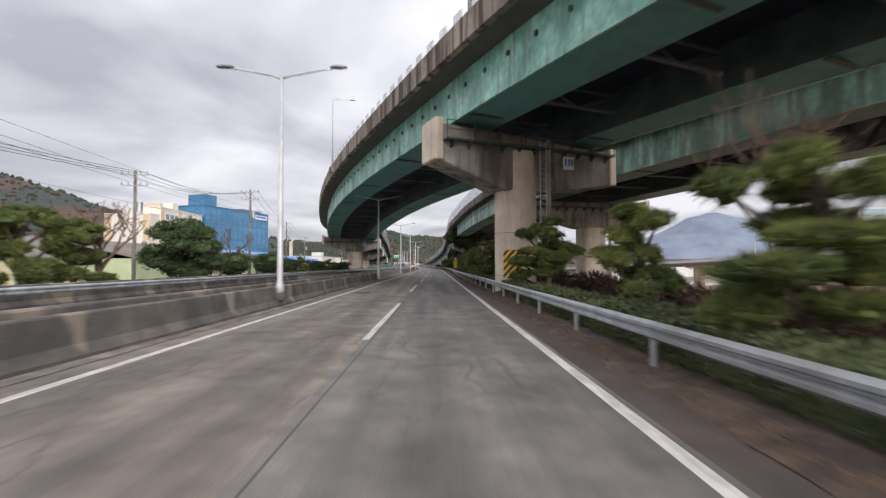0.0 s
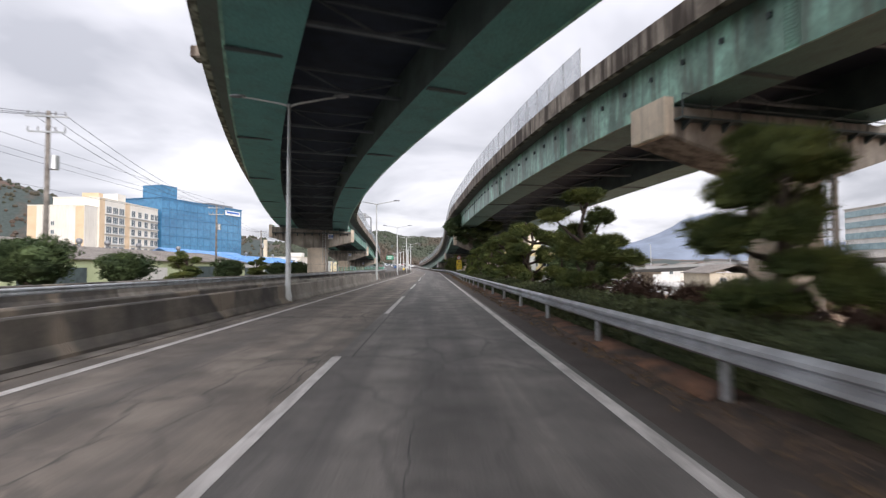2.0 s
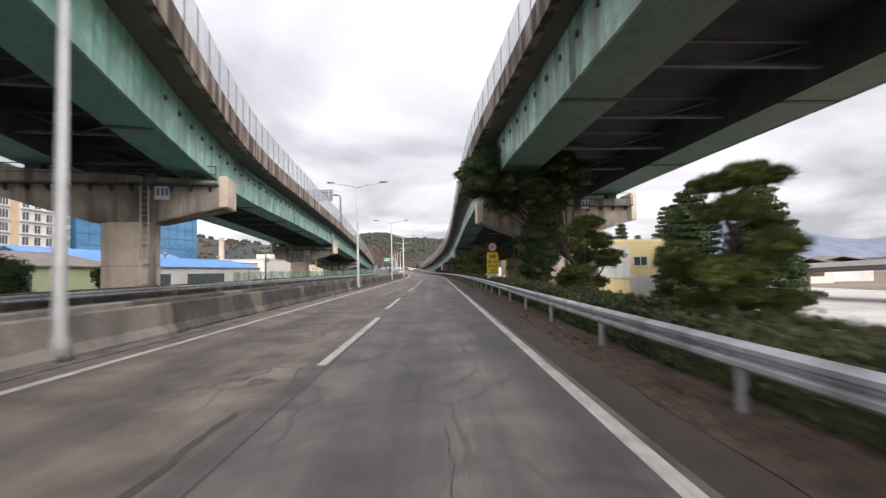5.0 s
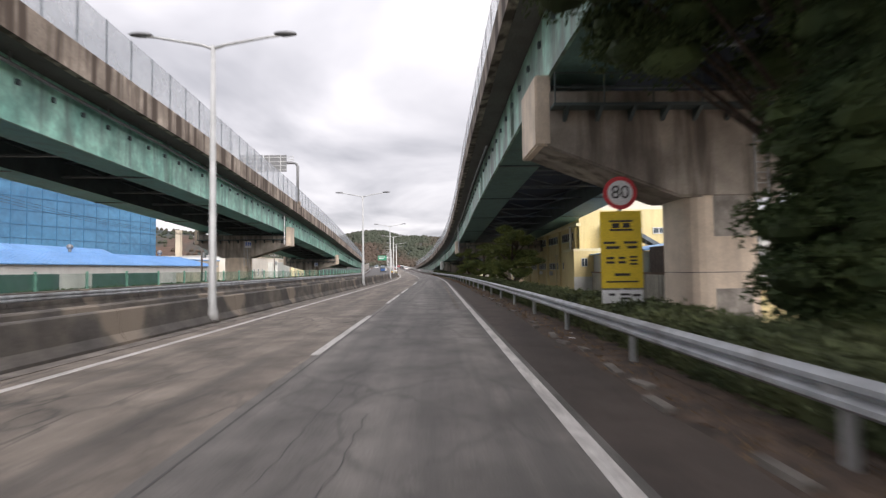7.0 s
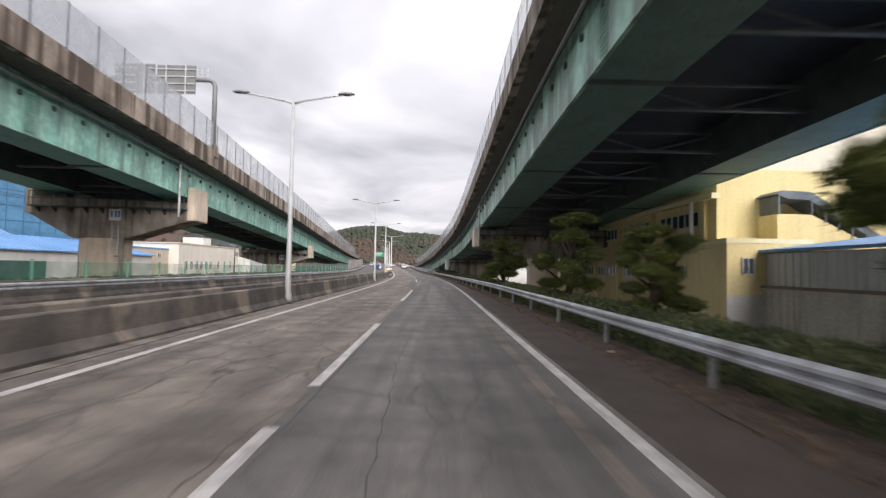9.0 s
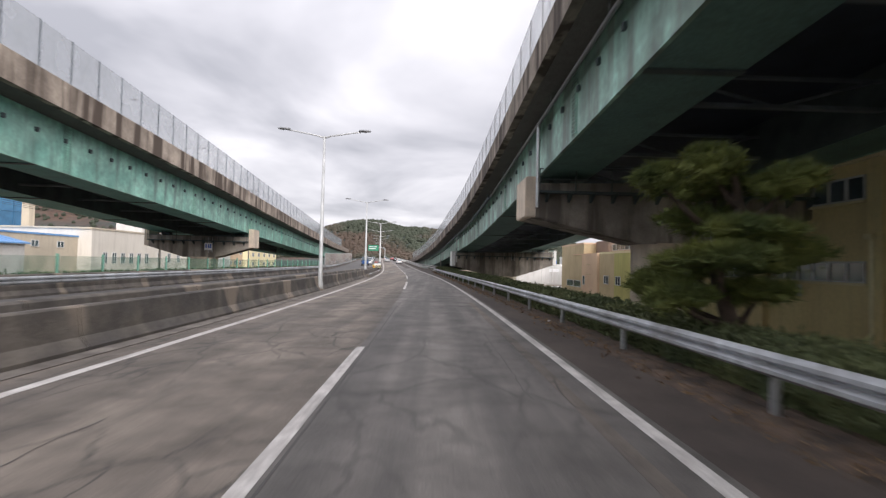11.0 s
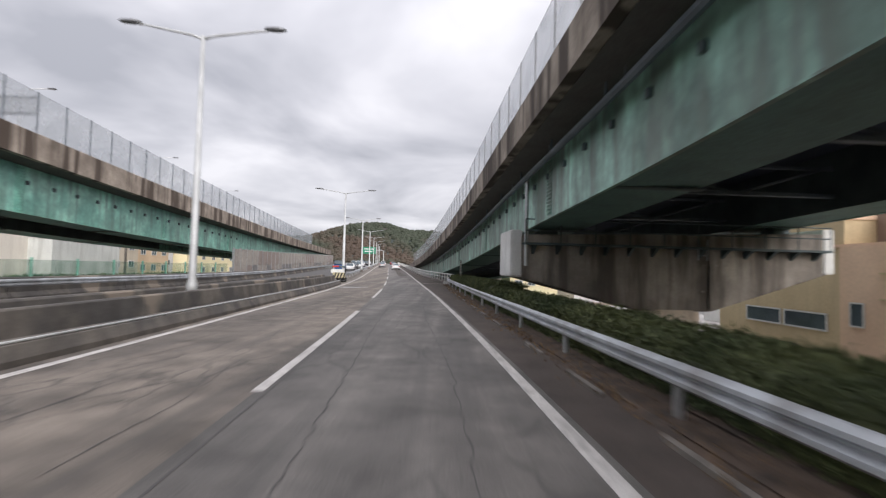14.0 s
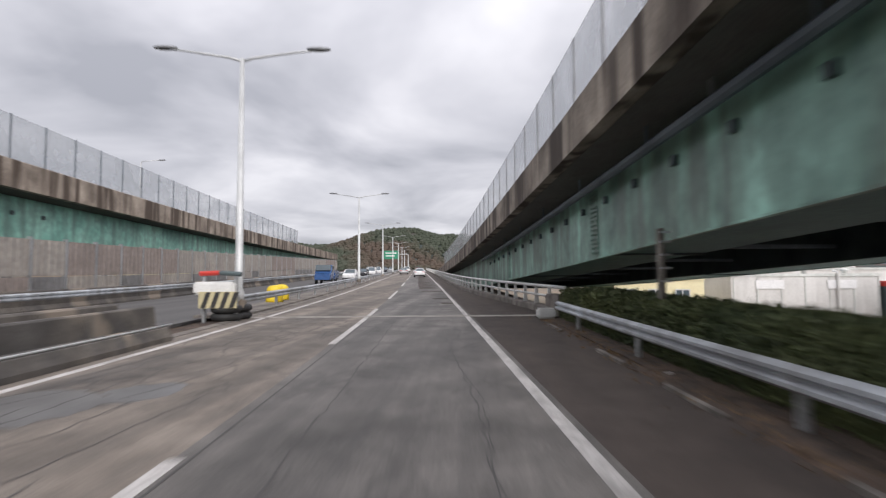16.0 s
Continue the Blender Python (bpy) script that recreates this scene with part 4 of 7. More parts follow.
def broad_tree(place, seed, height, crown_c, crown_r, label, clumps=46, leaf=0.16, mat=None, density=150, name="evergreen_tree"):
    """A leafy tree: trunk, limbs, and a crown of leaf clumps with gaps."""
    r = random.Random(seed)
    root = thing(name, label, "tree", place=place)
    bm = bmesh.new()
    top = (crown_c[0] * 0.5, crown_c[1] * 0.5, crown_c[2])
    tube(bm, [(0, 0, -0.5), (0.1, 0, height * 0.25), (top[0] * 0.5, top[1] * 0.5, height * 0.45), top], [0.24, 0.2, 0.15, 0.05], 9)
    pads = []
    for k in range(clumps):
        while True:
            u = Vector((r.uniform(-1, 1), r.uniform(-1, 1), r.uniform(-1, 1)))
            if 0.35 < u.length < 1:
                break
        c = tuple(crown_c[i] + u[i] * crown_r[i] for i in range(3))
        s = r.uniform(0.5, 0.95)
        pads.append((c, (s, s, s * 0.62)))
        if k % 4 == 0:
            tube(bm, [(top[0] * 0.5, top[1] * 0.5, height * 0.42), tuple((c[i] + (top[0] * 0.5, top[1] * 0.5, height * 0.45)[i]) / 2 for i in range(3)), c], [0.08, 0.05, 0.015], 6)
    part("trunk", bm, M_bark, root, smooth=True)
    cs, ds = pads_to_points(pads, density, seed)
    me = scatter_mesh("crown", cs, ds, leaf, leaf * 0.28, 3, [mat or M_needles_y], blobs(pads, 0.66), seed, 0.9)
    crown = new("crown", me)
    crown.parent = root
    return root


broad_tree(pose(12.4, 107.5, -1.8), 21, 9.0, (-4.4, -1.2, 9.3), (4.4, 3.4, 2.3), "large dark evergreen that leans over the guardrail", 110, 0.105, density=620)
broad_tree(pose(8.7, 105.2, -0.3), 22, 6.0, (0.0, 0, 3.2), (1.05, 1.2, 2.8), "dense dark evergreen shrub beside the speed sign", 52, 0.10, density=520)


broad_tree(pose(-16.6, 33.5, -0.4), 23, 5.2, (0.2, 0, 2.9), (2.5, 2.3, 2.3), "bushy dark evergreen tree behind the far barrier", 60, 0.15, density=260)


ROUND_TREES = [(41, 1.15), (50, 1.05), (57, 0.9), (71.5, 0.85), (86.5, 0.8), (93, 0.85), (101, 0.8)]
first_round = broad_tree(pose(-16.4, ROUND_TREES[0][0], -0.4), 24, 2.9, (0, 0, 1.75), (0.85, 0.85, 0.6), "round clipped evergreen tree behind the far barrier", 26, 0.13, density=260)
first_round.matrix_basis = first_round.matrix_basis @ Matrix.Scale(ROUND_TREES[0][1], 4)
for i, (yy, sc) in enumerate(ROUND_TREES[1:]):
    copy_thing(first_round, pose(-16.3 - 0.2 * (i % 2), yy, -0.4, 0, 0, 70 * i) @ Matrix.Scale(sc, 4))


def cedar(seed, height, radius, label):
    """A pyramid conifer with drooping tiers."""
    r = random.Random(seed)
    root = thing("cedar_tree", label, "tree", "cedars")
    bm = bmesh.new()
    tube(bm, [(0, 0, -0.5), (0, 0, height * 0.5), (0, 0, height)], [0.22, 0.13, 0.02], 8)
    pads = []
    n = int(height * 1.9)
    for k in range(n):
        f = k / n
        z = height * (0.12 + 0.88 * f)
        reach = radius * (1 - f) ** 0.85 + 0.15
        m = 5 if f < 0.7 else 3
        a0 = r.uniform(0, 6.28)
        for j in range(m):
            a = a0 + 6.28 * j / m + r.uniform(-0.3, 0.3)
            q = reach * r.uniform(0.55, 0.9)
            pads.append(((q * math.cos(a), q * math.sin(a), z - 0.15 * q), (0.22 + reach * 0.28, 0.22 + reach * 0.28, 0.20)))
            tube(bm, [(0, 0, z), (q * math.cos(a), q * math.sin(a), z - 0.15 * q)], [0.035, 0.012], 5)
    part("trunk", bm, M_bark, root)
    cs, ds = pads_to_points(pads, 210, seed)
    me = scatter_mesh("crown", cs, ds, 0.2, 0.03, 3, [M_needles_y], blobs(pads, 0.7), seed, 0.8)
    crown = new("crown", me)
    crown.parent = root
    return root


ced = [cedar(31, 11.0, 2.6, "tall dark cedar with drooping branches"), cedar(32, 9.0, 2.3, "dark pyramid cedar behind the road")]
for i, (x, y, k, s) in enumerate([(27.0, 122, 0, 1.1), (24.8, 115.5, 1, 1.35), (29, 113, 1, 1.1), (30, 126, 0, 0.95), (31, 134, 0, 1.0), (36, 142, 1, 1.1), (34.5, 158, 1, 1.0), (39, 162, 0, 0.85)]):
    m = Matrix.LocRotScale((x, y, -3), Euler((0, 0, i * 1.1)), (s, s, s))
    if i < 2:
        ced[i].matrix_basis = m
    else:
        copy_thing(ced[k], m)


def bare_tree(place, seed, height, label, girth=0.19):
    r = random.Random(seed)
    root = thing("bare_tree", label, "tree", "bare trees", place=place)
    bm = bmesh.new()

    def grow(p, d, ln, rad, depth):
        q = p + d * ln
        tube(bm, [p, (p + q) / 2 + Vector((r.uniform(-1, 1), r.uniform(-1, 1), 0)) * ln * 0.06, q], [rad, rad * 0.85, rad * 0.65], 6 if depth < 3 else 4, cap=False)
        if depth < 7:
            for _ in range(2 if depth else 3):
                nd = (d + Vector((r.uniform(-1, 1), r.uniform(-1, 1), r.uniform(-0.1, 0.7))) * 0.75).normalized()
                grow(q, nd, ln * r.uniform(0.62, 0.85), rad * 0.68, depth + 1)
    grow(Vector((0, 0, -0.3)), Vector((0.1, 0, 1)), height * 0.27, girth, 0)
    part("trunk", bm, M_twig, root, "grey-pink bare trunk and twigs")
    return root


M_twig = material("bare_twigs", (0.19, 0.125, 0.09), (0.11, 0.075, 0.058), 3.0, 0.9)
bare_tree(pose(-17.2, 25, -0.3), 5, 6.2, "bare cherry tree with spreading twigs")
bare_tree(pose(-19.0, 12, -0.3), 6, 6.0, "bare cherry tree behind the barrier")
bare_tree(pose(7.3, 6.4, 0.0), 15, 5.4, "bare brown tree between the roadside pines", 0.06)
bare_tree(pose(8.6, 8.2, -0.2), 18, 6.2, "bare brown sapling behind the hedge", 0.055)
bare_tree(pose(-17.0, 40, -0.4), 8, 6.0, "bare cherry tree behind the far barrier")
bare_tree(pose(-21.0, 44, -0.5), 9, 5.0, "bare young tree among the pines")


# hedge behind the guardrail
def hedge(y0, y1, x_in, x_out, h, label, seed, per=150, lean=0.0, leaf=0.085, xf=rail_x):
    g = np.random.default_rng(seed)
    bm = bmesh.new()
    ys = steps(y0, y1, 0.8)
    w = x_out - x_in

    def prof(y):
        hh = h * (1 + 0.10 * noise.noise((y * 0.35, seed, 0)) + 0.05 * noise.noise((y * 1.3, seed, 2)))
        return [(x_in + 0.06, 0.0), (x_in + 0.02, hh * 0.6), (x_in + w * 0.18, hh * 0.92), (x_in + w * 0.5, hh * 0.96), (x_in + w * 0.82, hh * 0.9), (x_out - 0.04, hh * 0.5), (x_out - 0.06, -0.2)]
    place = lambda o, yy, z: at(xf(yy) + o, yy, z)
    sweep(bm, place, prof, ys)
    tri = bm.faces[:]
    core_v = [tuple(v.co) for v in bm.verts]
    bm.verts.index_update()
    core_f = [[v.index for v in f.verts] for f in tri]
    bm.free()
    n = int((y1 - y0) * (w + h * 1.1) * per)
    yy = g.uniform(y0, y1, n)
    u = g.uniform(0, 1, n)
    cs, ds = np.zeros((n, 3)), np.zeros((n, 3))
    tot = w + h * 0.95
    for i in range(n):
        y = float(yy[i])
        hh = h * (1 + 0.10 * noise.noise((y * 0.35, seed, 0)) + 0.05 * noise.noise((y * 1.3, seed, 2)))
        t = u[i] * tot
        if t < h * 0.95:
            o, z, d = x_in + 0.04 * g.normal() + 0.12 * (t / h) ** 3, t, (-0.9, 0, 0.35)
        else:
            q = (t - h * 0.95) / w
            o, z, d = x_in + q * w, hh * (0.97 - 0.35 * abs(q - 0.45) ** 2) + 0.05 * g.normal(), (0, 0, 1)
        p = place(o, y, z)
        cs[i] = p
        ds[i] = d
    me = scatter_mesh("hedge", cs, ds, leaf, leaf * 0.33, 2, [M_hedge], (core_v, core_f), seed, 0.8)
    ob = new("hedge", me)
    tagged(ob, label, "hedge", kind="stuff")
    return ob


hedge(START, 24.2, 0.42, 1.7, 0.70, "low clipped evergreen hedge behind the guardrail", 41, 170)
hedge(29.2, 112.5, 0.42, 1.8, 0.75, "low clipped evergreen hedge behind the guardrail", 42, 200)
hedge(112.5, 178, 0.42, 1.9, 0.68, "low clipped evergreen hedge behind the guardrail", 43, 200)
hedge(178, 214, 0.42, 2.2, 0.72, "dense evergreen hedge under the ramp", 44, 260)
hedge(214, 240.5, 0.40, 2.4, 0.95, "dense tall evergreen hedge under the ramp", 45, 300)
hedge(118, 232, -0.4, 0.7, 0.75, "weedy green bushes behind the far fence", 46, 110, xf=lambda y: -14.9, leaf=0.14)
hedge(START, 118, -0.5, 0.6, 0.55, "low green bushes behind the far barrier", 47, 80, xf=lambda y: -15.1, leaf=0.14)

# dry weeds and needles along the kerb
g = np.random.default_rng(77)
n = 9000
cs, ds = np.zeros((n, 3)), np.zeros((n, 3))
for i in range(n):
    y = float(g.uniform(-5, 240))
    o = float(g.normal(-0.12, 0.2))
    cs[i] = at(rail_x(y) + o, y, 0.035)
    ds[i] = (g.normal(0, 1), g.normal(0, 1), 0.25)
ob = new("dry_weeds", scatter_mesh("dry_weeds", cs, ds, 0.11, 0.008, 3, [M_weed], None, 5, 0.6))
tagged(ob, "dry brown needles and weeds along the kerb", "weeds", kind="stuff")


# ------------------------------------------------------------------ hills
RIDGE = [(-1500, 215), (-1200, 205), (-900, 182), (-700, 150), (-520, 95), (-385, 68), (-250, 42), (-180, 40), (-130, 56), (-86, 64), (-40, 53), (20, 50), (80, 52), (150, 38), (300, 20), (700, 10), (1500, 5)]


def ridge_h(x, y):
    d = (y - 830) / (170 if y < 830 else 400)
    k = math.exp(-d * d * 1.6)
    n1 = noise.noise((x * 0.006, y * 0.006, 0)) * 10 + noise.noise((x * 0.03, y * 0.03, 4)) * 3.5
    return lerp_at(RIDGE, x) * k * (1 + 0.06 * noise.noise((x * 0.01, 0, 7))) + n1 * k - 3.5


bm = bmesh.new()
nx, ny = 190, 40
for i in range(nx):
    for j in range(ny):
        x, y = -1400 + i * 12.0, 520 + j * 14.0
        bm.verts.new((x, y, ridge_h(x, y) + (1.6 * noise.noise((x * 0.11, y * 0.11, 9)) if j else -4)))
bm.verts.ensure_lookup_table()
for i in range(nx - 1):
    for j in range(ny - 1):
        bm.faces.new([bm.verts[k] for k in (i * ny + j, (i + 1) * ny + j, (i + 1) * ny + j + 1, i * ny + j + 1)])
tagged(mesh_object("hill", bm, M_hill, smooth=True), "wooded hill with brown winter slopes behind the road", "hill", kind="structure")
g = np.random.default_rng(8)
vs, fs = [], []
for k in range(5200):
    x = float(g.uniform(-230, 190)) if k < 4200 else float(g.uniform(-950, -150))
    y = float(g.uniform(640, 850))
    h = ridge_h(x, y)
    if h < 3:
        continue
    s = float(g.uniform(2.0, 3.6))
    off = len(vs)
    m_ = 6
    for ring, (rr, zz) in enumerate(((0.75, -0.6), (1.0, 0.15), (0.62, 0.85))):
        for q in range(m_):
            a = 2 * math.pi * (q + 0.5 * ring) / m_
            w_ = float(g.uniform(0.75, 1.2))
            vs.append((x + rr * s * w_ * math.cos(a), y + rr * s * w_ * math.sin(a), h + s * (zz + 0.3)))
    vs.append((x, y, h + s * 1.55))
    for ring in range(2):
        for q in range(m_):
            a_, b_ = off + ring * m_ + q, off + ring * m_ + (q + 1) % m_
            fs.append((a_, b_, b_ + m_, a_ + m_))
    for q in range(m_):
        fs.append((off + 2 * m_ + q, off + 2 * m_ + (q + 1) % m_, off + 3 * m_))
me = bpy.data.meshes.new("hill_trees")
me.from_pydata(vs, [], fs)
M_hill_trees = material("hill_trees", (0.055, 0.066, 0.045), (0.090, 0.066, 0.050), 0.010, 0.95, island=0.13, lo=0.46, hi=0.60)
me.materials.append(M_hill_trees)
tagged(new("hill_trees", me), "distant mixed winter woods on the hill", "woods", kind="stuff")

# far blue mountains, a plain backdrop with the haze put into the colour
M_far_haze = material("hazed_mountain", (0.20, 0.235, 0.30), (0.17, 0.205, 0.27), 0.002, 1.0, fine=0.01)
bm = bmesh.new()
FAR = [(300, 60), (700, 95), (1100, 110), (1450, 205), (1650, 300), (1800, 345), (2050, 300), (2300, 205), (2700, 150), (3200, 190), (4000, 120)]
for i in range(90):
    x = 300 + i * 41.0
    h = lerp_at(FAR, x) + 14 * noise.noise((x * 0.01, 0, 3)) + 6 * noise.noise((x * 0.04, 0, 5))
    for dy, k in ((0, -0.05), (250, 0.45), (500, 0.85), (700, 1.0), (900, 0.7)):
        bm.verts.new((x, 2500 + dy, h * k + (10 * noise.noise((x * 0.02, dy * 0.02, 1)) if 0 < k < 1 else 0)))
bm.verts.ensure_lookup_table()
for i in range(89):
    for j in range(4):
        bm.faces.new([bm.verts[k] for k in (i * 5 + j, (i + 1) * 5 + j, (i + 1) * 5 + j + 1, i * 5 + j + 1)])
tagged(mesh_object("backdrop_mountain", bm, M_far_haze, smooth=True), "hazy blue mountain on the horizon", "mountain", kind="structure")

# ------------------------------------------------------------------ buildings
M_cream = material("cream_render", (0.76, 0.72, 0.65), (0.68, 0.64, 0.57), 0.25, 0.85, fine=6, streak=0.25, streak_col=(0.4, 0.36, 0.32), grit=0.35)
M_orange = material("orange_render", (0.68, 0.52, 0.35), (0.60, 0.45, 0.30), 0.4, 0.85, fine=6, grit=0.35)
M_blue_glass = material("blue_curtain_wall", (0.075, 0.23, 0.40), (0.045, 0.155, 0.29), 0.05, 0.1, fine=0.8, stretch=(1, 1, 2.2), spec=0.7)
M_mullion = material("blue_mullion", (0.055, 0.18, 0.33), (0.045, 0.15, 0.28), 1.0, 0.4)
M_lime = material("pale_green_wall", (0.52, 0.58, 0.36), (0.44, 0.50, 0.30), 0.4, 0.8, fine=5, streak=0.2, streak_col=(0.3, 0.3, 0.22), grit=0.35)
M_roof_grey = material("old_grey_roof", (0.27, 0.245, 0.225), (0.20, 0.18, 0.165), 0.3, 0.85, fine=5)
M_roof_blue = material("blue_sheet_roof", (0.17, 0.36, 0.66), (0.13, 0.29, 0.55), 0.2, 0.5, fine=4)
M_roof_teal = material("green_sheet_roof", (0.20, 0.44, 0.34), (0.15, 0.34, 0.27), 0.3, 0.6, fine=4)
M_wall_white = material("white_wall", (0.70, 0.69, 0.67), (0.58, 0.57, 0.55), 0.3, 0.8, fine=5, streak=0.3, streak_col=(0.42, 0.40, 0.38), grit=0.35)
M_wall_beige = material("beige_wall", (0.60, 0.53, 0.42), (0.50, 0.44, 0.35), 0.3, 0.85, fine=5, streak=0.3, streak_col=(0.33, 0.29, 0.24), grit=0.35)
M_yellow_wall = material("yellow_wall", (0.80, 0.68, 0.36), (0.73, 0.60, 0.31), 0.35, 0.85, fine=6, streak=0.3, streak_col=(0.46, 0.37, 0.19), grit=0.35)
M_yellow_pale = material("pale_yellow_wall", (0.84, 0.76, 0.50), (0.77, 0.68, 0.43), 0.35, 0.85, fine=6, grit=0.35)
M_olive = material("olive_wall", (0.54, 0.50, 0.19), (0.47, 0.43, 0.16), 0.35, 0.85, fine=6, streak=0.25, streak_col=(0.26, 0.24, 0.12), grit=0.35)
M_pink = material("salmon_wall", (0.74, 0.54, 0.38), (0.66, 0.47, 0.33), 0.35, 0.85, fine=6, grit=0.35)
M_tan_wall = material("tan_wall", (0.60, 0.48, 0.30), (0.52, 0.41, 0.25), 0.35, 0.85, fine=6, streak=0.2, streak_col=(0.33, 0.26, 0.17), grit=0.35)
M_brown_wall = material("brown_wall", (0.26, 0.19, 0.15), (0.20, 0.145, 0.115), 0.35, 0.85, fine=6, grit=0.35)
M_shed_wall = material("grey_sheet_wall", (0.64, 0.66, 0.63), (0.55, 0.57, 0.545), 0.4, 0.6, fine=5, streak=0.35, streak_col=(0.24, 0.24, 0.22), grit=0.35)
M_shed_brown = material("brown_sheet_wall", (0.23, 0.185, 0.16), (0.18, 0.14, 0.12), 0.4, 0.7, fine=5)
M_retain = material("retaining_concrete", (0.54, 0.52, 0.45), (0.42, 0.40, 0.345), 0.5, 0.9, fine=8, streak=0.6, streak_col=(0.15, 0.14, 0.125))
M_sign_blue = material("blue_letters", (0.04, 0.16, 0.60), (0.03, 0.13, 0.5), 2.0, 0.5)
M_sign_green = material("green_sign", (0.02, 0.25, 0.14), (0.02, 0.2, 0.115), 1.5, 0.5)
M_red = material("red_paint", (0.60, 0.05, 0.035), (0.5, 0.04, 0.03), 1.5, 0.5)
M_frame = material("window_frame", (0.70, 0.70, 0.69), (0.6, 0.6, 0.59), 2.0, 0.5)
M_orange_net = material("orange_sheet", (0.80, 0.16, 0.03), (0.66, 0.12, 0.03), 1.0, 0.7)


def unit_box_mesh(name, s, mat):
    bm = bmesh.new()
    box(bm, (0, 0, 0), s)
    me = bpy.data.meshes.new(name)
    bm.to_mesh(me)
    bm.free()
    me.materials.append(mat)
    return me


def window_meshes(w, h, bars=1, deep=0.08):
    """A frame with a middle bar and one pane, shared by all windows of that size."""
    bm = bmesh.new()
    t = min(0.09, w * 0.08)
    xs = [-w / 2, -w / 2 + t]
    for i in range(bars):
        c = -w / 2 + w * (i + 1) / (bars + 1)
        xs += [c - t * 0.4, c + t * 0.4]
    xs += [w / 2 - t, w / 2]
    zs = [-h / 2, -h / 2 + t, h / 2 - t, h / 2]
    layer = [[[bm.verts.new((x, y, z)) for z in zs] for x in xs] for y in (-deep, 0.0)]
    solid = {(i, k) for i in range(len(xs) - 1) for k in range(3) if k != 1 or i % 2 == 0}
    for i, k in solid:
        for la in layer:
            bm.faces.new((la[i][k], la[i + 1][k], la[i + 1][k + 1], la[i][k + 1]))
        for (ni, nk), (a, b) in (((i - 1, k), ((i, k), (i, k + 1))), ((i + 1, k), ((i + 1, k), (i + 1, k + 1))), ((i, k - 1), ((i, k), (i + 1, k))), ((i, k + 1), ((i, k + 1), (i + 1, k + 1)))):
            if (ni, nk) not in solid:
                bm.faces.new((layer[0][a[0]][a[1]], layer[0][b[0]][b[1]], layer[1][b[0]][b[1]], layer[1][a[0]][a[1]]))
    bmesh.ops.recalc_face_normals(bm, faces=bm.faces)
    fr = bpy.data.meshes.new("window_frame")
    bm.to_mesh(fr)
    bm.free()
    fr.materials.append(M_frame)
    pane = unit_box_mesh("pane", (w - t, 0.03, h - t), M_window)
    return fr, pane


def windows(parent, p0, p1, spots, w, h, bars=1):
    """Windows on the wall that runs from p0 to p1; spots: (metres along, height of middle)."""
    fr, pane = window_meshes(w, h, bars)
    d = Vector((p1[0] - p0[0], p1[1] - p0[1], 0)).normalized()
    rot = Matrix((d, Vector((-d.y, d.x, 0)), Vector((0, 0, 1)))).transposed().to_4x4()
    base = parent.matrix_basis.inverted() if parent.type == "EMPTY" else Matrix()
    for s, z in spots:
        ob = new("window", fr)
        ob.parent = parent
        ob.matrix_basis = base @ Matrix.Translation((p0[0] + d.x * s, p0[1] + d.y * s, z)) @ rot
        g_ = new("pane", pane)
        g_.parent = ob
        g_.matrix_basis = Matrix.Translation((0, -0.02, 0))


def block(root, name, pts, z0, z1, mat, label="", top=None):
    """A walled block on a ground outline of points (counter-clockwise or not)."""
    bm = bmesh.new()
    prism(bm, pts, "z", z0, z1)
    ob = part(name, bm, mat, root, label)
    if top:
        bm = bmesh.new()
        cx, cy = sum(p[0] for p in pts) / len(pts), sum(p[1] for p in pts) / len(pts)
        prism(bm, [(cx + (x - cx) * 1.012, cy + (y - cy) * 1.012) for x, y in pts], "z", z1 + 0.002, z1 + 0.25)
        part("roof_edge", bm, top, root)
    return ob


def gable_roof(root, x0, x1, y0, y1, zl, zr, mat, name="roof", ridge=None):
    """A roof with its ridge along y; eaves at x0 and x1."""
    bm = bmesh.new()
    rx = (x0 + x1) / 2 if ridge is None else ridge
    prism(bm, [(x0 - 0.4, zl), (rx, zr), (x1 + 0.4, zl), (x1 + 0.4, zl - 0.14), (rx, zr - 0.16), (x0 - 0.4, zl - 0.14)], "y", y0 - 0.3, y1 + 0.3)
    r = part(name, bm, mat, root)
    bm = bmesh.new()
    y = y0
    while y < y1:
        for a, b in (((x0 - 0.4, zl + 0.02), (rx, zr + 0.02)), ((rx, zr + 0.02), (x1 + 0.4, zl + 0.02))):
            prism(bm, [(a[0], a[1]), (b[0], b[1]), (b[0], b[1] + 0.05), (a[0], a[1] + 0.05)], "y", y, y + 0.06)
        y += 1.0
    part("roof_rib", bm, mat, root)


# cream apartment block
apt = thing("apartment_block", "cream apartment block with rows of white-framed windows", "building")
block(apt, "wall", [(-97.4, 176.0), (-97.4, 207.2), (-111, 207.2), (-111, 176.0)], -3, 22.6, M_cream, top=M_cream)
block(apt, "end_wing", [(-97.9, 170.5), (-97.9, 175.9), (-114, 175.9), (-114, 170.5)], -3, 19.6, M_cream, top=M_cream)
block(apt, "roof_house", [(-99, 187), (-99, 191), (-107, 191), (-107, 187)], 22.9, 25.4, M_cream)
block(apt, "roof_house", [(-99, 178), (-99, 180), (-104, 180), (-104, 178)], 22.9, 24.4, M_orange)
block(apt, "colour_band", [(-97.35, 188.2), (-97.28, 188.2), (-97.28, 190.6), (-97.35, 190.6)], 2, 22.5, M_orange)
block(apt, "colour_band", [(-97.35, 176.1), (-97.28, 176.1), (-97.28, 178.3), (-97.35, 178.3)], 2, 22.5, M_orange)
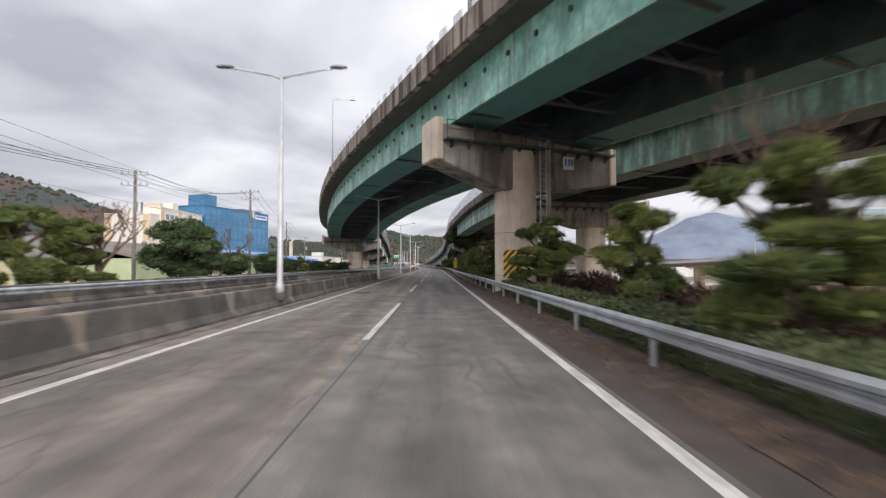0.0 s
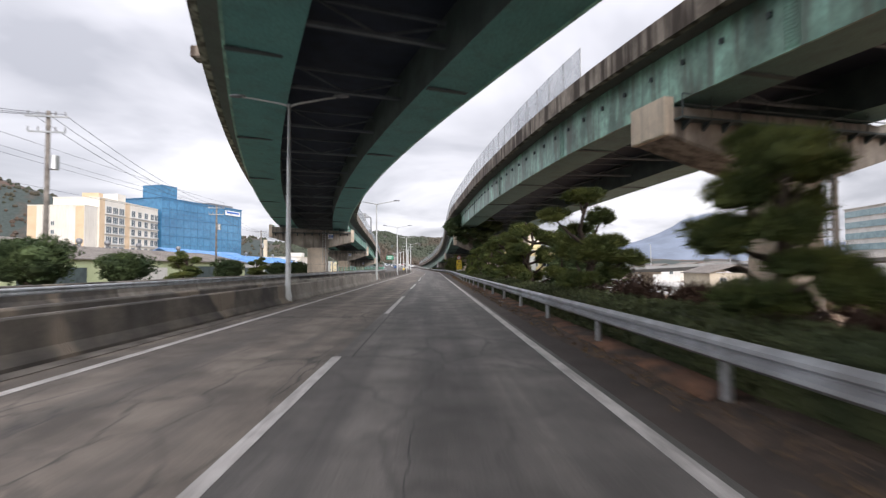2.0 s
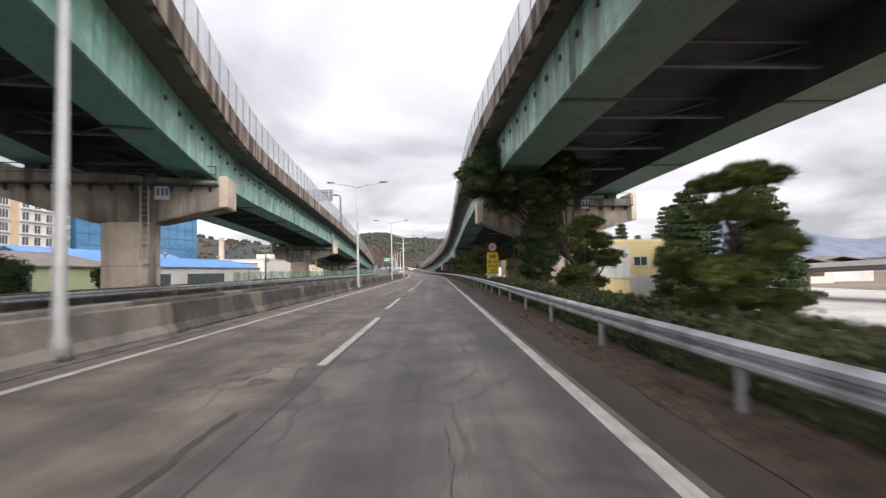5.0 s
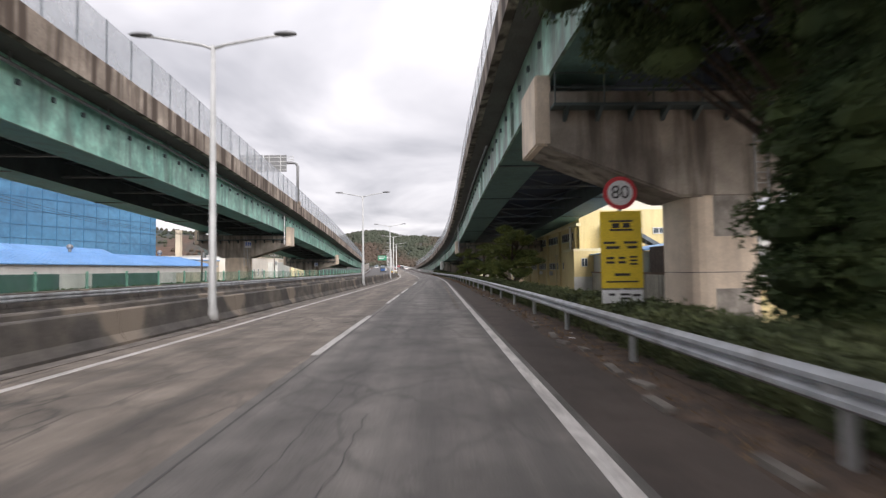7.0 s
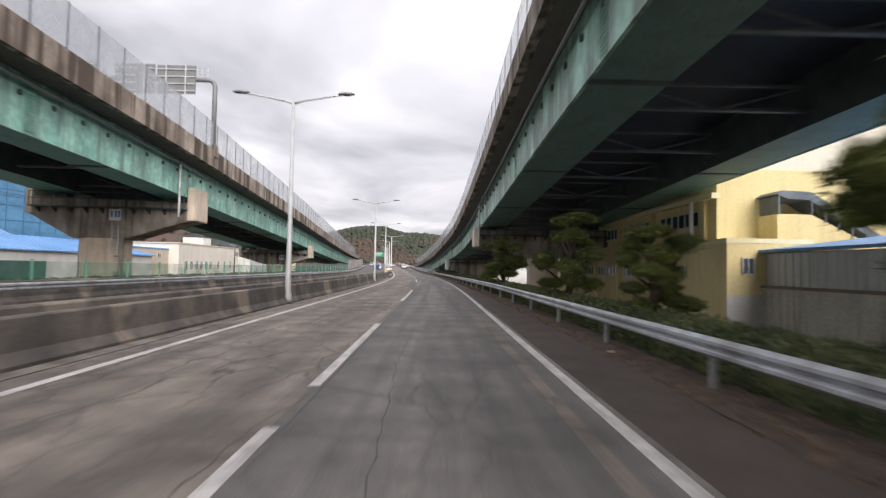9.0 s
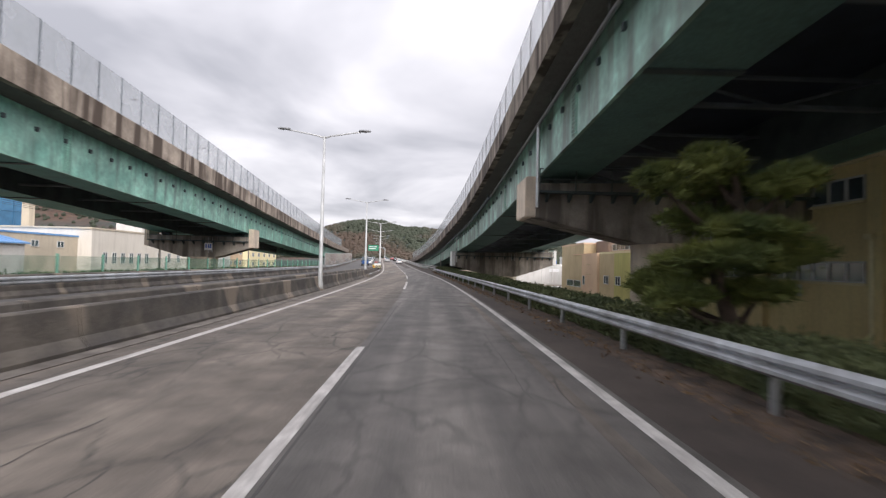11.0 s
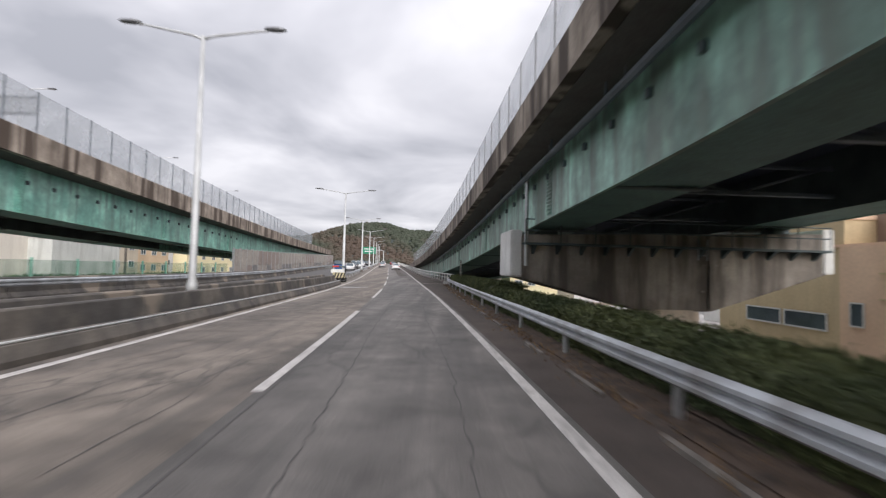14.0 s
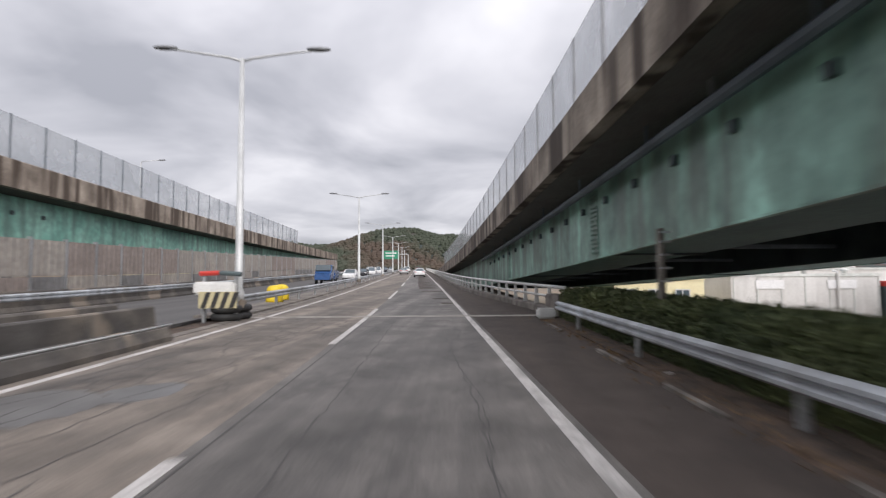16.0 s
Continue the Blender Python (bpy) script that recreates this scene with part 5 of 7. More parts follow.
block(apt, "colour_band", [(-98.0, 170.42), (-98.0, 170.49), (-100.4, 170.49), (-100.4, 170.42)], 0, 19.5, M_orange)
block(apt, "colour_band", [(-111.4, 170.42), (-111.4, 170.49), (-113.9, 170.49), (-113.9, 170.42)], 0, 19.5, M_orange)
rows = [4.2 + 3.05 * i for i in range(6)]
windows(apt, (-97.38, 176.0), (-97.38, 207.2), [(s, z) for z in rows for s in (4.3, 7.4, 10.5)], 2.6, 2.1, 2)
windows(apt, (-97.38, 176.0), (-97.38, 207.2), [(s, z) for z in rows for s in (16.6, 20.2, 23.9, 27.6, 30.0)], 2.9 * 0.72, 2.1, 1)
for z in rows:
    for a, b in ((178.6, 188.0), (191.0, 207.0)):
        bm = bmesh.new()
        box(bm, (-97.15, (a + b) / 2, z - 1.28), (0.5, b - a, 0.28))
        part("balcony_slab", bm, M_wall_white, apt)
windows(apt, (-114, 170.46), (-97.9, 170.46), [(7.2, z) for z in (7, 9.5, 12, 14.5)], 1.1, 1.3, 1)

# blue office tower
off = thing("office_building", "blue glass office building with a low roof tower", "building")
A, B = Vector((-97.2, 209.2)), Vector((-84.5, 251.5))
dirv = (B - A).normalized()
nrm = Vector((-dirv.y, dirv.x))
pts = [tuple(A), tuple(B), tuple(B + nrm * 24), tuple(A + nrm * 24)]
block(off, "wall", pts, -3, 27.4, M_blue_glass, top=M_mullion)
block(off, "roof_tower", [tuple(A + dirv * 0.3 + nrm * 0.4), tuple(A + dirv * 7.5 + nrm * 0.4), tuple(A + dirv * 7.5 + nrm * 9), tuple(A + dirv * 0.3 + nrm * 9)], 27.7, 32.0, M_blue_glass, top=M_mullion)
block(off, "roof_plant", [tuple(A + dirv * 28 + nrm * 3), tuple(A + dirv * 42 + nrm * 3), tuple(A + dirv * 42 + nrm * 9), tuple(A + dirv * 28 + nrm * 9)], 27.7, 29.0, M_lamp_head)
ang = math.atan2(dirv.y, dirv.x)
R3 = Matrix.Rotation(ang, 3, "Z")
for i in range(13):
    bm = bmesh.new()
    c = A + dirv * (44 * i / 12.6 + 0.2) - nrm * 0.05
    box(bm, (c.x, c.y, 12.2), (0.09, 0.12, 30.2), R3)
    part("mullion", bm, M_mullion, off)
for k in range(9):
    bm = bmesh.new()
    c = A + dirv * 22.1 - nrm * 0.06
    box(bm, (c.x, c.y, 0.5 + 3.3 * k), (44, 0.12, 0.14 if k % 2 else 0.3), R3)
    part("floor_band", bm, M_mullion, off)
bm = bmesh.new()
c = A + dirv * 38 - nrm * 0.25
box(bm, (c.x, c.y, 25.4), (9.5, 0.2, 2.0), R3)
part("sign_panel", bm, M_sign_white, off, "white roof-edge sign with blue bars")
bm = bmesh.new()
c = A + dirv * 38 - nrm * 0.4
box(bm, (c.x, c.y, 25.6), (7.8, 0.06, 0.7), R3)
part("lettering_bar", bm, M_sign_blue, off)


def shed(label, x0, x1, y0, y1, eave, ridge, wall, roof, doors=(), base=-3.0, vents=()):
    s = thing("warehouse", label, "building", "roadside sheds")
    block(s, "wall", [(x0, y0), (x1, y0), (x1, y1), (x0, y1)], base, eave - 0.15, wall)
    gable_roof(s, x0, x1, y0, y1, eave, ridge, roof)
    for a, b, z0, z1, m in doors:
        bm = bmesh.new()
        box(bm, (x1 + 0.03, (a + b) / 2, (z0 + z1) / 2), (0.08, b - a, z1 - z0))
        part("door", bm, m, s)
    for y in vents:
        bm = bmesh.new()
        bmesh.ops.create_icosphere(bm, subdivisions=2, radius=0.45, matrix=Matrix.Translation(((x0 + x1) / 2, y, ridge + 0.75)))
        tube(bm, [((x0 + x1) / 2, y, ridge - 0.1), ((x0 + x1) / 2, y, ridge + 0.5)], 0.22, 8)
        part("roof_vent", bm, M_lamp_head, s, "round dark roof vent", smooth=True)
    return s


shed("pale green shed with an old grey roof", -56, -40, 66, 138, 2.7, 4.6, M_lime, M_roof_grey, [(78, 88, -2.5, 1.6, M_steel_dark), (96, 106, -2.5, 1.6, M_wall_white), (112, 124, -2.5, 1.8, M_steel_dark)], vents=(82, 98, 104, 112, 125))
shed("low shed with a green sheet roof", -50, -36, 14, 36, 1.2, 3.0, M_roof_teal, M_roof_teal, [(20, 27, -2.5, 0.6, M_steel_dark)])
shed("low shed with pale yellow walls", -62, -46, 36, 64, 2.5, 4.6, M_yellow_pale, M_roof_grey, [(42, 50, -2.5, 1.4, M_orange), (54, 60, -2.5, 1.4, M_roof_teal)])
shed("long dark-roofed shed behind the others", -84, -64, 40, 130, 4.2, 7.2, M_wall_beige, M_roof_grey)
shed("long white warehouse with a blue sheet roof", -60, -45, 142, 204, 2.9, 4.9, M_wall_white, M_roof_blue, [(146, 160, -0.4, 1.6, M_steel_dark), (166, 182, -0.4, 1.6, M_steel_dark), (188, 198, -0.4, 1.6, M_wall_beige)], vents=(172, 196))
shed("small white workshop with a blue roof", -70, -60.5, 150, 198, 4.2, 6.6, M_wall_white, M_roof_blue)
fac = thing("factory_building", "cream factory building with small windows", "building")
block(fac, "wall", [(-50, 222), (-50, 262), (-70, 262), (-70, 222)], -3, 5.6, M_cream, top=M_wall_beige)
block(fac, "side_wing", [(-52, 206), (-52, 221.9), (-68, 221.9), (-68, 206)], -3, 4.3, M_wall_beige, top=M_roof_blue)
block(fac, "roof_house", [(-55, 243), (-55, 247), (-60, 247), (-60, 243)], 5.9, 8.0, M_wall_white)
block(fac, "chimney", [(-66, 230), (-66, 231.2), (-67.2, 231.2), (-67.2, 230)], 5.5, 13.0, M_wall_beige)
windows(fac, (-49.98, 222), (-49.98, 262), [(3 + 2.2 * i, 1.3) for i in range(6)] + [(18 + 3.4 * i, 1.5) for i in range(3)] + [(31 + 2.4 * i, 1.3) for i in range(3)], 1.1, 1.8, 1)
windows(fac, (-51.98, 206), (-51.98, 221.9), [(3, 3.1), (8, 3.1), (12.5, 3.1)], 1.3, 0.9, 1)
for lab, x, y0, y1, h, m, n in (("beige two-storey house with a flat roof", -52, 266, 277, 5.8, M_wall_beige, 3), ("orange-brown house with balconies", -54, 280, 290, 5.2, M_orange, 3), ("pale grey house beyond the fence", -58, 291, 299, 6.2, M_wall_white, 2), ("pale yellow hall with small windows", -56, 301, 326, 4.8, M_yellow_pale, 5), ("pale grey workshop wall", -47, 252, 264.5, 4.2, M_shed_wall, 0)):
    h_ = thing("house", lab, "house", "houses beyond the fence")
    block(h_, "wall", [(x, y0), (x, y1), (x - 11, y1), (x - 11, y0)], -3, h, m, top=M_wall_white)
    if n:
        windows(h_, (x + 0.02, y0), (x + 0.02, y1), [((y1 - y0) * (i + 0.5) / n, z) for i in range(n) for z in (h - 1.7, h - 4.6)], 1.5, 1.2, 1)

M_yellow_top = material("cream_yellow_wall", (0.774, 0.729, 0.614), (0.720, 0.666, 0.539), 0.35, 0.85, fine=6, grit=0.35)
# yellow works building beside the ramp
yb = thing("works_building", "yellow two-storey works building with ribbon windows", "building")
block(yb, "wall", [(18.0, 151), (28.9, 151), (28.9, 168), (18.0, 168)], -3, 7.7, M_yellow_wall)
block(yb, "upper_wall", [(18.6, 151.1), (28.85, 151.1), (28.85, 167.8), (18.6, 167.8)], 7.72, 10.7, M_yellow_top, "pale cream upper wall", top=M_yellow_pale)
block(yb, "wing_wall", [(18.02, 168.01), (28.5, 168.01), (28.5, 186), (18.02, 186)], -3, 6.0, M_yellow_wall)
bm = bmesh.new()
box(bm, (17.9, 168.5, 6.12), (0.5, 35.2, 0.32))
part("roof_edge", bm, M_yellow_pale, yb, "pale roof edge over the ribbon windows")
block(yb, "porch", [(16.2, 147), (20.6, 147), (20.6, 150.98), (16.2, 150.98)], -3, 3.1, M_yellow_wall, top=M_yellow_pale)
block(yb, "porch_plinth", [(16.15, 146.93), (20.6, 146.93), (20.6, 146.98), (16.15, 146.98)], -3, 0.5, M_wall_white)
windows(yb, (16.2, 146.97), (20.6, 146.97), [(1.05, 1.95)], 0.62, 0.85, 1)
windows(yb, (18.0, 150.98), (28.9, 150.98), [(6.2, 5.3), (8.75, 5.35)], 1.35, 0.7, 1)
for k, y0 in enumerate((152.8, 159.9, 166.5, 173.1, 179.7)):
    n = 5 if k == 4 else 6
    w_ = (5.3 if k < 4 else 5.0) / n
    for zc, hh in ((4.95, 0.98), (1.62, 0.86)):
        windows(yb, (17.99, 186), (17.99, 151), [(186 - (y0 + w_ * (j + 0.5)), zc) for j in range(n)], w_ - 0.02, hh, 0)
    for zc in (4.40, 1.13):
        bm = bmesh.new()
        box(bm, (17.93, y0 + 2.65, zc), (0.18, 5.4, 0.09))
        part("window_sill", bm, M_yellow_pale, yb)
    bm = bmesh.new()
    box(bm, (17.9, y0 - 0.6, 1.5), (0.3, 0.62, 8.9))
    part("pilaster", bm, M_yellow_wall, yb)
for y in (160.6, 166.0, 179.0):
    bm = bmesh.new()
    tube(bm, [(17.72, y, -2.5), (17.72, y, 2.9)], 0.09, 8)
    box(bm, (17.72, y, 2.98), (0.34, 0.34, 0.2))
    part("downpipe", bm, M_yellow_pale, yb)
bm = bmesh.new()
tube(bm, [(17.55, 153.0, -2.9), (17.55, 153.0, 6.0)], 0.14, 10)
part("downpipe", bm, M_shed_wall, yb, "grey downpipe at the corner")
bm = bmesh.new()
for y, z in ((163.8, 0.7), (170.2, 0.75)):
    bevelled(bm, (17.8, y, z), (0.32, 0.8, 0.55), 0.03)
part("air_conditioner", bm, M_wall_white, yb, "white air conditioner box")
# covered outside stair on the end wall
bm = bmesh.new()
prism(bm, [(20.4, 3.1), (25.6, 3.1), (25.6, 3.3), (22.3, 4.9), (20.4, 4.9)], "y", 149.3, 150.97)
part("stair_wall", bm, M_yellow_wall, yb)
bm = bmesh.new()
prism(bm, [(20.3, 6.0), (20.6, 6.2), (22.2, 6.15), (26.2, 3.75), (26.2, 3.3), (22.1, 5.7), (20.9, 5.75)], "y", 149.2, 150.96)
for i in range(6):
    box(bm, (22.3 + 0.75 * i, 149.25, 5.35 - 0.45 * i), (0.06, 0.06, 0.9))
box(bm, (20.45, 150.0, 5.4), (0.1, 1.6, 1.0))
part("stair_hood", bm, M_beam, yb, "dark curved hood over the outside stair")

# pale sheet hidden behind the hedge, added to bounce light at the works
M_bounce = material("pale_bounce", (0.54, 0.52, 0.49), (0.43, 0.41, 0.385), 0.25, 0.9, bump=0.2, fine=8, mottle=0.15)
bm = bmesh.new()
prism(bm, [(11.8, 104), (70, 104), (70, 262), (9.2, 262), (9.0, 220), (11.8, 170)], "z", -3.2, -2.96)
tagged(mesh_object("yard", bm, M_bounce), "pale sheet below the road, added to bounce light at the works", "pavement", kind="structure")

# wall and sheds beside the verge
wl_ = thing("boundary_wall", "rain-streaked concrete boundary wall", "wall")
y = 127.2
while y < 146.5:
    bm = bmesh.new()
    box(bm, (18.15, y + 2.2, -1.1), (0.35, 4.36, 4.1))
    part("wall_panel", bm, M_retain, wl_)
    y += 4.4
sh = thing("sheet_shed", "grey sheet-metal shed with a blue roof edge", "building")
block(sh, "wall", [(18.2, 134.2), (27, 134.2), (27, 147.3), (18.2, 147.3)], 0.9, 2.6, M_shed_wall)
bm = bmesh.new()
prism(bm, [(17.8, 2.62), (27.5, 3.9), (27.5, 4.02), (17.8, 2.76)], "y", 133.9, 147.8)
part("roof", bm, M_roof_blue, sh, "blue sheet roof")
bm = bmesh.new()
for i in range(27):
    box(bm, (18.18, 134.4 + 0.49 * i, 1.75), (0.04, 0.16, 1.66))
part("sheet_rib", bm, M_shed_wall, sh)
bm = bmesh.new()
box(bm, (18.05, 140.7, 0.93), (0.3, 13.2, 0.14))
part("sill_beam", bm, M_brown_wall, sh)
sb = thing("sheet_shed", "dark brown corrugated shed above a concrete wall", "building")
block(sb, "wall", [(18.25, 127.6), (21.2, 127.6), (21.2, 134.1), (18.25, 134.1)], 0.95, 2.9, M_shed_brown)
bm = bmesh.new()
for i in range(13):
    box(bm, (18.24, 127.9 + 0.49 * i, 1.9), (0.03, 0.18, 1.86))
part("sheet_rib", bm, M_shed_brown, sb)
bm = bmesh.new()
box(bm, (18.05, 130.85, 0.95), (0.34, 6.5, 0.16))
part("sill_beam", bm, M_brown_wall, sb)
ts = thing("sheet_shed", "tall grey-green sheet shed on a yellow wall", "building")
block(ts, "wall", [(18.2, 121.6), (21.4, 121.6), (21.4, 127.1), (18.2, 127.1)], 0.25, 3.5, M_shed_wall)
block(ts, "plinth", [(18.28, 121.7), (21.3, 121.7), (21.3, 127.0), (18.28, 127.0)], -3, 0.248, M_yellow_wall, "yellow painted lower wall")
bm = bmesh.new()
for i in range(12):
    box(bm, (18.17, 121.9 + 0.45 * i, 1.87), (0.06, 0.1, 3.2))
part("sheet_rib", bm, M_shed_wall, ts)
cone_sheet = thing("tarpaulin", "crumpled orange sheet by the wall", "tarpaulin")
bm = bmesh.new()
bevelled(bm, (15.8, 131, -0.55), (0.45, 1.1, 0.35), 0.1)
for v in bm.verts:
    v.co += Vector((noise.noise(v.co * 3), noise.noise(v.co * 3 + Vector((5, 0, 0))), noise.noise(v.co * 3 + Vector((0, 7, 0))))) * 0.12
part("sheet", bm, M_orange_net, cone_sheet)
sm = thing("gatehouse", "small yellow gatehouse with a blue window", "building")
block(sm, "wall", [(21.6, 127), (28, 127), (28, 134), (21.6, 134)], -3, 4.2, M_yellow_wall, top=M_yellow_pale)
windows(sm, (21.6, 126.98), (28, 126.98), [(0.6, 2.0), (3.1, 2.0), (5.3, 2.0)], 1.6, 1.1, 1)
block(sm, "plinth", [(21.55, 126.9), (28.05, 126.9), (28.05, 126.96), (21.55, 126.96)], -3, 0.5, M_wall_white)

# olive and salmon building
ob_ = thing("school_building", "olive and salmon building with square windows", "building")
block(ob_, "wall", [(23.0, 184), (23.0, 207.0), (27, 207.0), (27, 184)], -4, 3.3, M_olive, "olive painted wall", top=M_yellow_pale)
block(ob_, "wall", [(23.02, 207.01), (23.02, 212.4), (27, 212.4), (27, 207.01)], -4, 3.3, M_tan_wall, "tan painted wall", top=M_yellow_pale)
block(ob_, "stair_tower", [(22.7, 212.41), (22.7, 219.2), (27, 219.2), (27, 212.41)], -4, 3.35, M_pink, "salmon stair tower")
block(ob_, "loggia_floor", [(22.8, 212.5), (22.8, 224), (28, 224), (28, 212.5)], 3.36, 3.5, M_pink)
block(ob_, "loggia_back", [(24.8, 214), (24.8, 219.4), (25.2, 219.4), (25.2, 214)], 3.5, 5.3, M_brown_wall)
block(ob_, "side_wing", [(23.0, 219.21), (23.0, 231.5), (30, 231.5), (30, 219.21)], -4, 4.9, M_tan_wall, top=M_pink)
block(ob_, "upper_wall", [(27.05, 180), (27.05, 222.0), (36, 222.0), (36, 180)], -4, 5.45, M_pink)
block(ob_, "eaves", [(26.2, 179), (26.2, 214.4), (37, 214.4), (37, 179)], 5.5, 6.15, M_yellow_pale)
block(ob_, "upper_roof", [(27.2, 179), (27.2, 205), (37, 205), (37, 179)], 6.16, 6.9, M_pink)
block(ob_, "eaves_stripe", [(26.1, 179), (26.1, 205), (27.18, 205), (27.18, 179)], 6.16, 6.36, M_red)
windows(ob_, (22.97, 212), (22.97, 184), [(212 - y, 0.02) for y in (209.6, 205.6, 200.25, 194.2, 188.6)], 1.6, 1.1, 1)
windows(ob_, (27.03, 222), (27.03, 180), [(1.0 + 1.55 * i, 4.5) for i in range(26)], 1.5, 0.95, 0)
windows(ob_, (22.97, 231.5), (22.97, 219.2), [(5.4, -0.95), (9.3, -0.95)], 3.6, 1.05, 0)
windows(ob_, (22.67, 219.2), (22.67, 212.4), [(1.2, -0.3)], 0.9, 1.3, 0)
for y in (184, 190, 195, 200.5, 206.5, 213.6):
    bm = bmesh.new()
    box(bm, (26.5, y, 5.4), (1.0, 0.5, 0.3))
    part("eaves_bracket", bm, M_yellow_pale, ob_)
for z in (0.6, 1.9):
    bm = bmesh.new()
    box(bm, (22.62, 215.8, z), (0.12, 1.6, 0.09))
    part("wall_ledge", bm, M_tan_wall, ob_)
M_orange_net_b = material("orange_booth", (0.78, 0.22, 0.05), (0.64, 0.16, 0.04), 1.0, 0.6)
bo = thing("booth", "small orange and white booth behind the building", "booth")
block(bo, "wall", [(27.8, 240), (30.6, 240), (30.6, 243), (27.8, 243)], -3, -0.9, M_wall_white)
block(bo, "front_panel", [(28.9, 239.9), (30.4, 239.9), (30.4, 239.96), (28.9, 239.96)], -2.6, -1.0, M_orange_net_b)
block(bo, "roof", [(27.6, 239.7), (30.8, 239.7), (30.8, 243.2), (27.6, 243.2)], -0.9, -0.6, M_orange_net_b)

# light industry past the bend
wb = thing("industrial_hall", "light grey panel hall with blue roof letters", "building")
block(wb, "wall", [(21.6, 270.0), (34.2, 270.0), (34.2, 281.9), (21.6, 281.9)], -4, 1.25, M_wall_white, "pale grey panel wall", top=M_shed_wall)
block(wb, "upper_wall", [(17.5, 282), (48, 284), (48, 300), (17.5, 300)], -4, 1.9, M_wall_white, top=M_shed_wall)
block(wb, "roof_house", [(38.5, 286), (44, 286), (44, 294), (38.5, 294)], 2.2, 4.4, M_wall_white)
for i in range(7):
    bm = bmesh.new()
    box(bm, (21.8 + 2.04 * i, 269.97, -1.4), (0.10 if i % 2 else 0.05, 0.08, 5.2))
    part("panel_joint", bm, M_shed_wall, wb)
bm = bmesh.new()
for i in range(5):
    box(bm, (31.4 + 0.62 * i + (0.5 if i > 2 else 0), 281.9 + 0.05 * i, 2.75), (0.42, 0.12, 0.95))
part("roof_letter_bars", bm, M_sign_blue, wb, "row of blue roof letters, too small to read")
for x in (24.9, 31.0):
    bm = bmesh.new()
    box(bm, (x, 269.94, 0.55), (2.4, 0.06, 0.75))
    part("sign_panel", bm, M_sign_white, wb)
bm = bmesh.new()
tube(bm, [(30.6, 269.8, -4), (30.6, 269.8, 1.6), (30.6, 270.4, 1.75)], 0.11, 10)
part("downpipe", bm, M_white, wb, "white downpipe")
for x in (29.8, 33.4):
    bm = bmesh.new()
    tube(bm, [(x, 273, 1.3), (x, 273, 1.75), (x, 273, 1.8), (x, 273, 2.0)], [0.22, 0.22, 0.5, 0.12], 12)
    part("roof_vent", bm, M_white, wb, "white roof vent", smooth=True)
bx = thing("shipping_container", "dark container with a red top edge beside the hall", "container")
block(bx, "wall", [(34.4, 269.5), (36.6, 269.5), (36.6, 275), (34.4, 275)], -4, 0.35, M_steel_dark)
block(bx, "top_edge", [(34.38, 269.46), (36.62, 269.46), (36.62, 275.02), (34.38, 275.02)], 0.352, 0.8, M_red)
bm = bmesh.new()
for x in (37.2, 37.7):
    tube(bm, [(x, 268.5, -4), (x, 268.5, 2.0)], 0.12, 8)
tube(bm, [(37.2, 268.5, 1.9), (37.7, 268.5, 1.9)], 0.12, 8)
part("flue", bm, M_galv, bx, "silver flue pipes")
s2 = thing("warehouse", "grey shed with a blue sheet roof past the hedge", "building", "roadside sheds")
block(s2, "wall", [(31.5, 248), (31.5, 262), (46, 262), (46, 248)], -4, 1.75, M_wall_white)
gable_roof(s2, 31.5, 46, 248, 262, 1.9, 3.9, M_roof_blue)
block(s2, "colour_band", [(31.4, 248.2), (31.46, 248.2), (31.46, 261), (31.4, 261)], -0.4, 0.25, M_sign_blue)
windows(s2, (31.36, 262), (31.36, 248), [(1.5 + 1.6 * i, -0.05) for i in range(7)], 1.0, 0.75, 1)
s3 = thing("house", "low cream house under the ramp", "house")
block(s3, "wall", [(11.4, 270), (18.6, 268.5), (18.6, 281), (11.4, 281)], -4, 0.95, M_yellow_pale, top=M_yellow_pale)
block(s3, "upper_wall", [(13.5, 274), (17.6, 274), (17.6, 280), (13.5, 280)], 1.2, 2.0, M_brown_wall)
windows(s3, (11.4, 269.9), (18.6, 268.4), [(1.4, -0.2), (3.4, -0.2), (5.6, -0.2)], 1.2, 0.8, 1)

# field side, first stretch
for lab, x, y0, w, d, h, m in (("low beige house in the bare field", 45, 104, 8.5, 8, 0.3, M_wall_beige), ("cream house beyond the field bridge", 78, 178, 10, 9, 1.2, M_cream), ("white house beyond the field bridge", 64, 168, 9, 8, 0.8, M_wall_white), ("long white house beyond the field bridge", 90, 186, 14, 9, 1.6, M_wall_white)):
    q = thing("house", lab, "house", "houses beyond the field")
    block(q, "wall", [(x, y0), (x + w, y0), (x + w, y0 + d), (x, y0 + d)], -3, h, m)
    gable_roof(q, x, x + w, y0, y0 + d, h + 0.1, h + 1.4, M_roof_grey)
    windows(q, (x, y0 - 0.02), (x + w, y0 - 0.02), [(w * 0.25, h - 1.2), (w * 0.7, h - 1.2)], 1.2, 1.0, 1)
fb = thing("field_bridge", "pale low concrete bridge that climbs across the brown field", "bridge")
FB0, FB1 = Vector((44.5, 152, -0.2)), Vector((78, 40, 4.2))
fb_dir = (FB1 - FB0).normalized()
fb_rot = fb_dir.to_track_quat("X", "Z").to_matrix()
fb_side = fb_rot @ Vector((0, 1, 0))
fb_len = (FB1 - FB0).length
bm = bmesh.new()
box(bm, (FB0 + FB1) / 2, (fb_len, 7, 0.55), fb_rot)
part("deck", bm, M_soffit, fb)
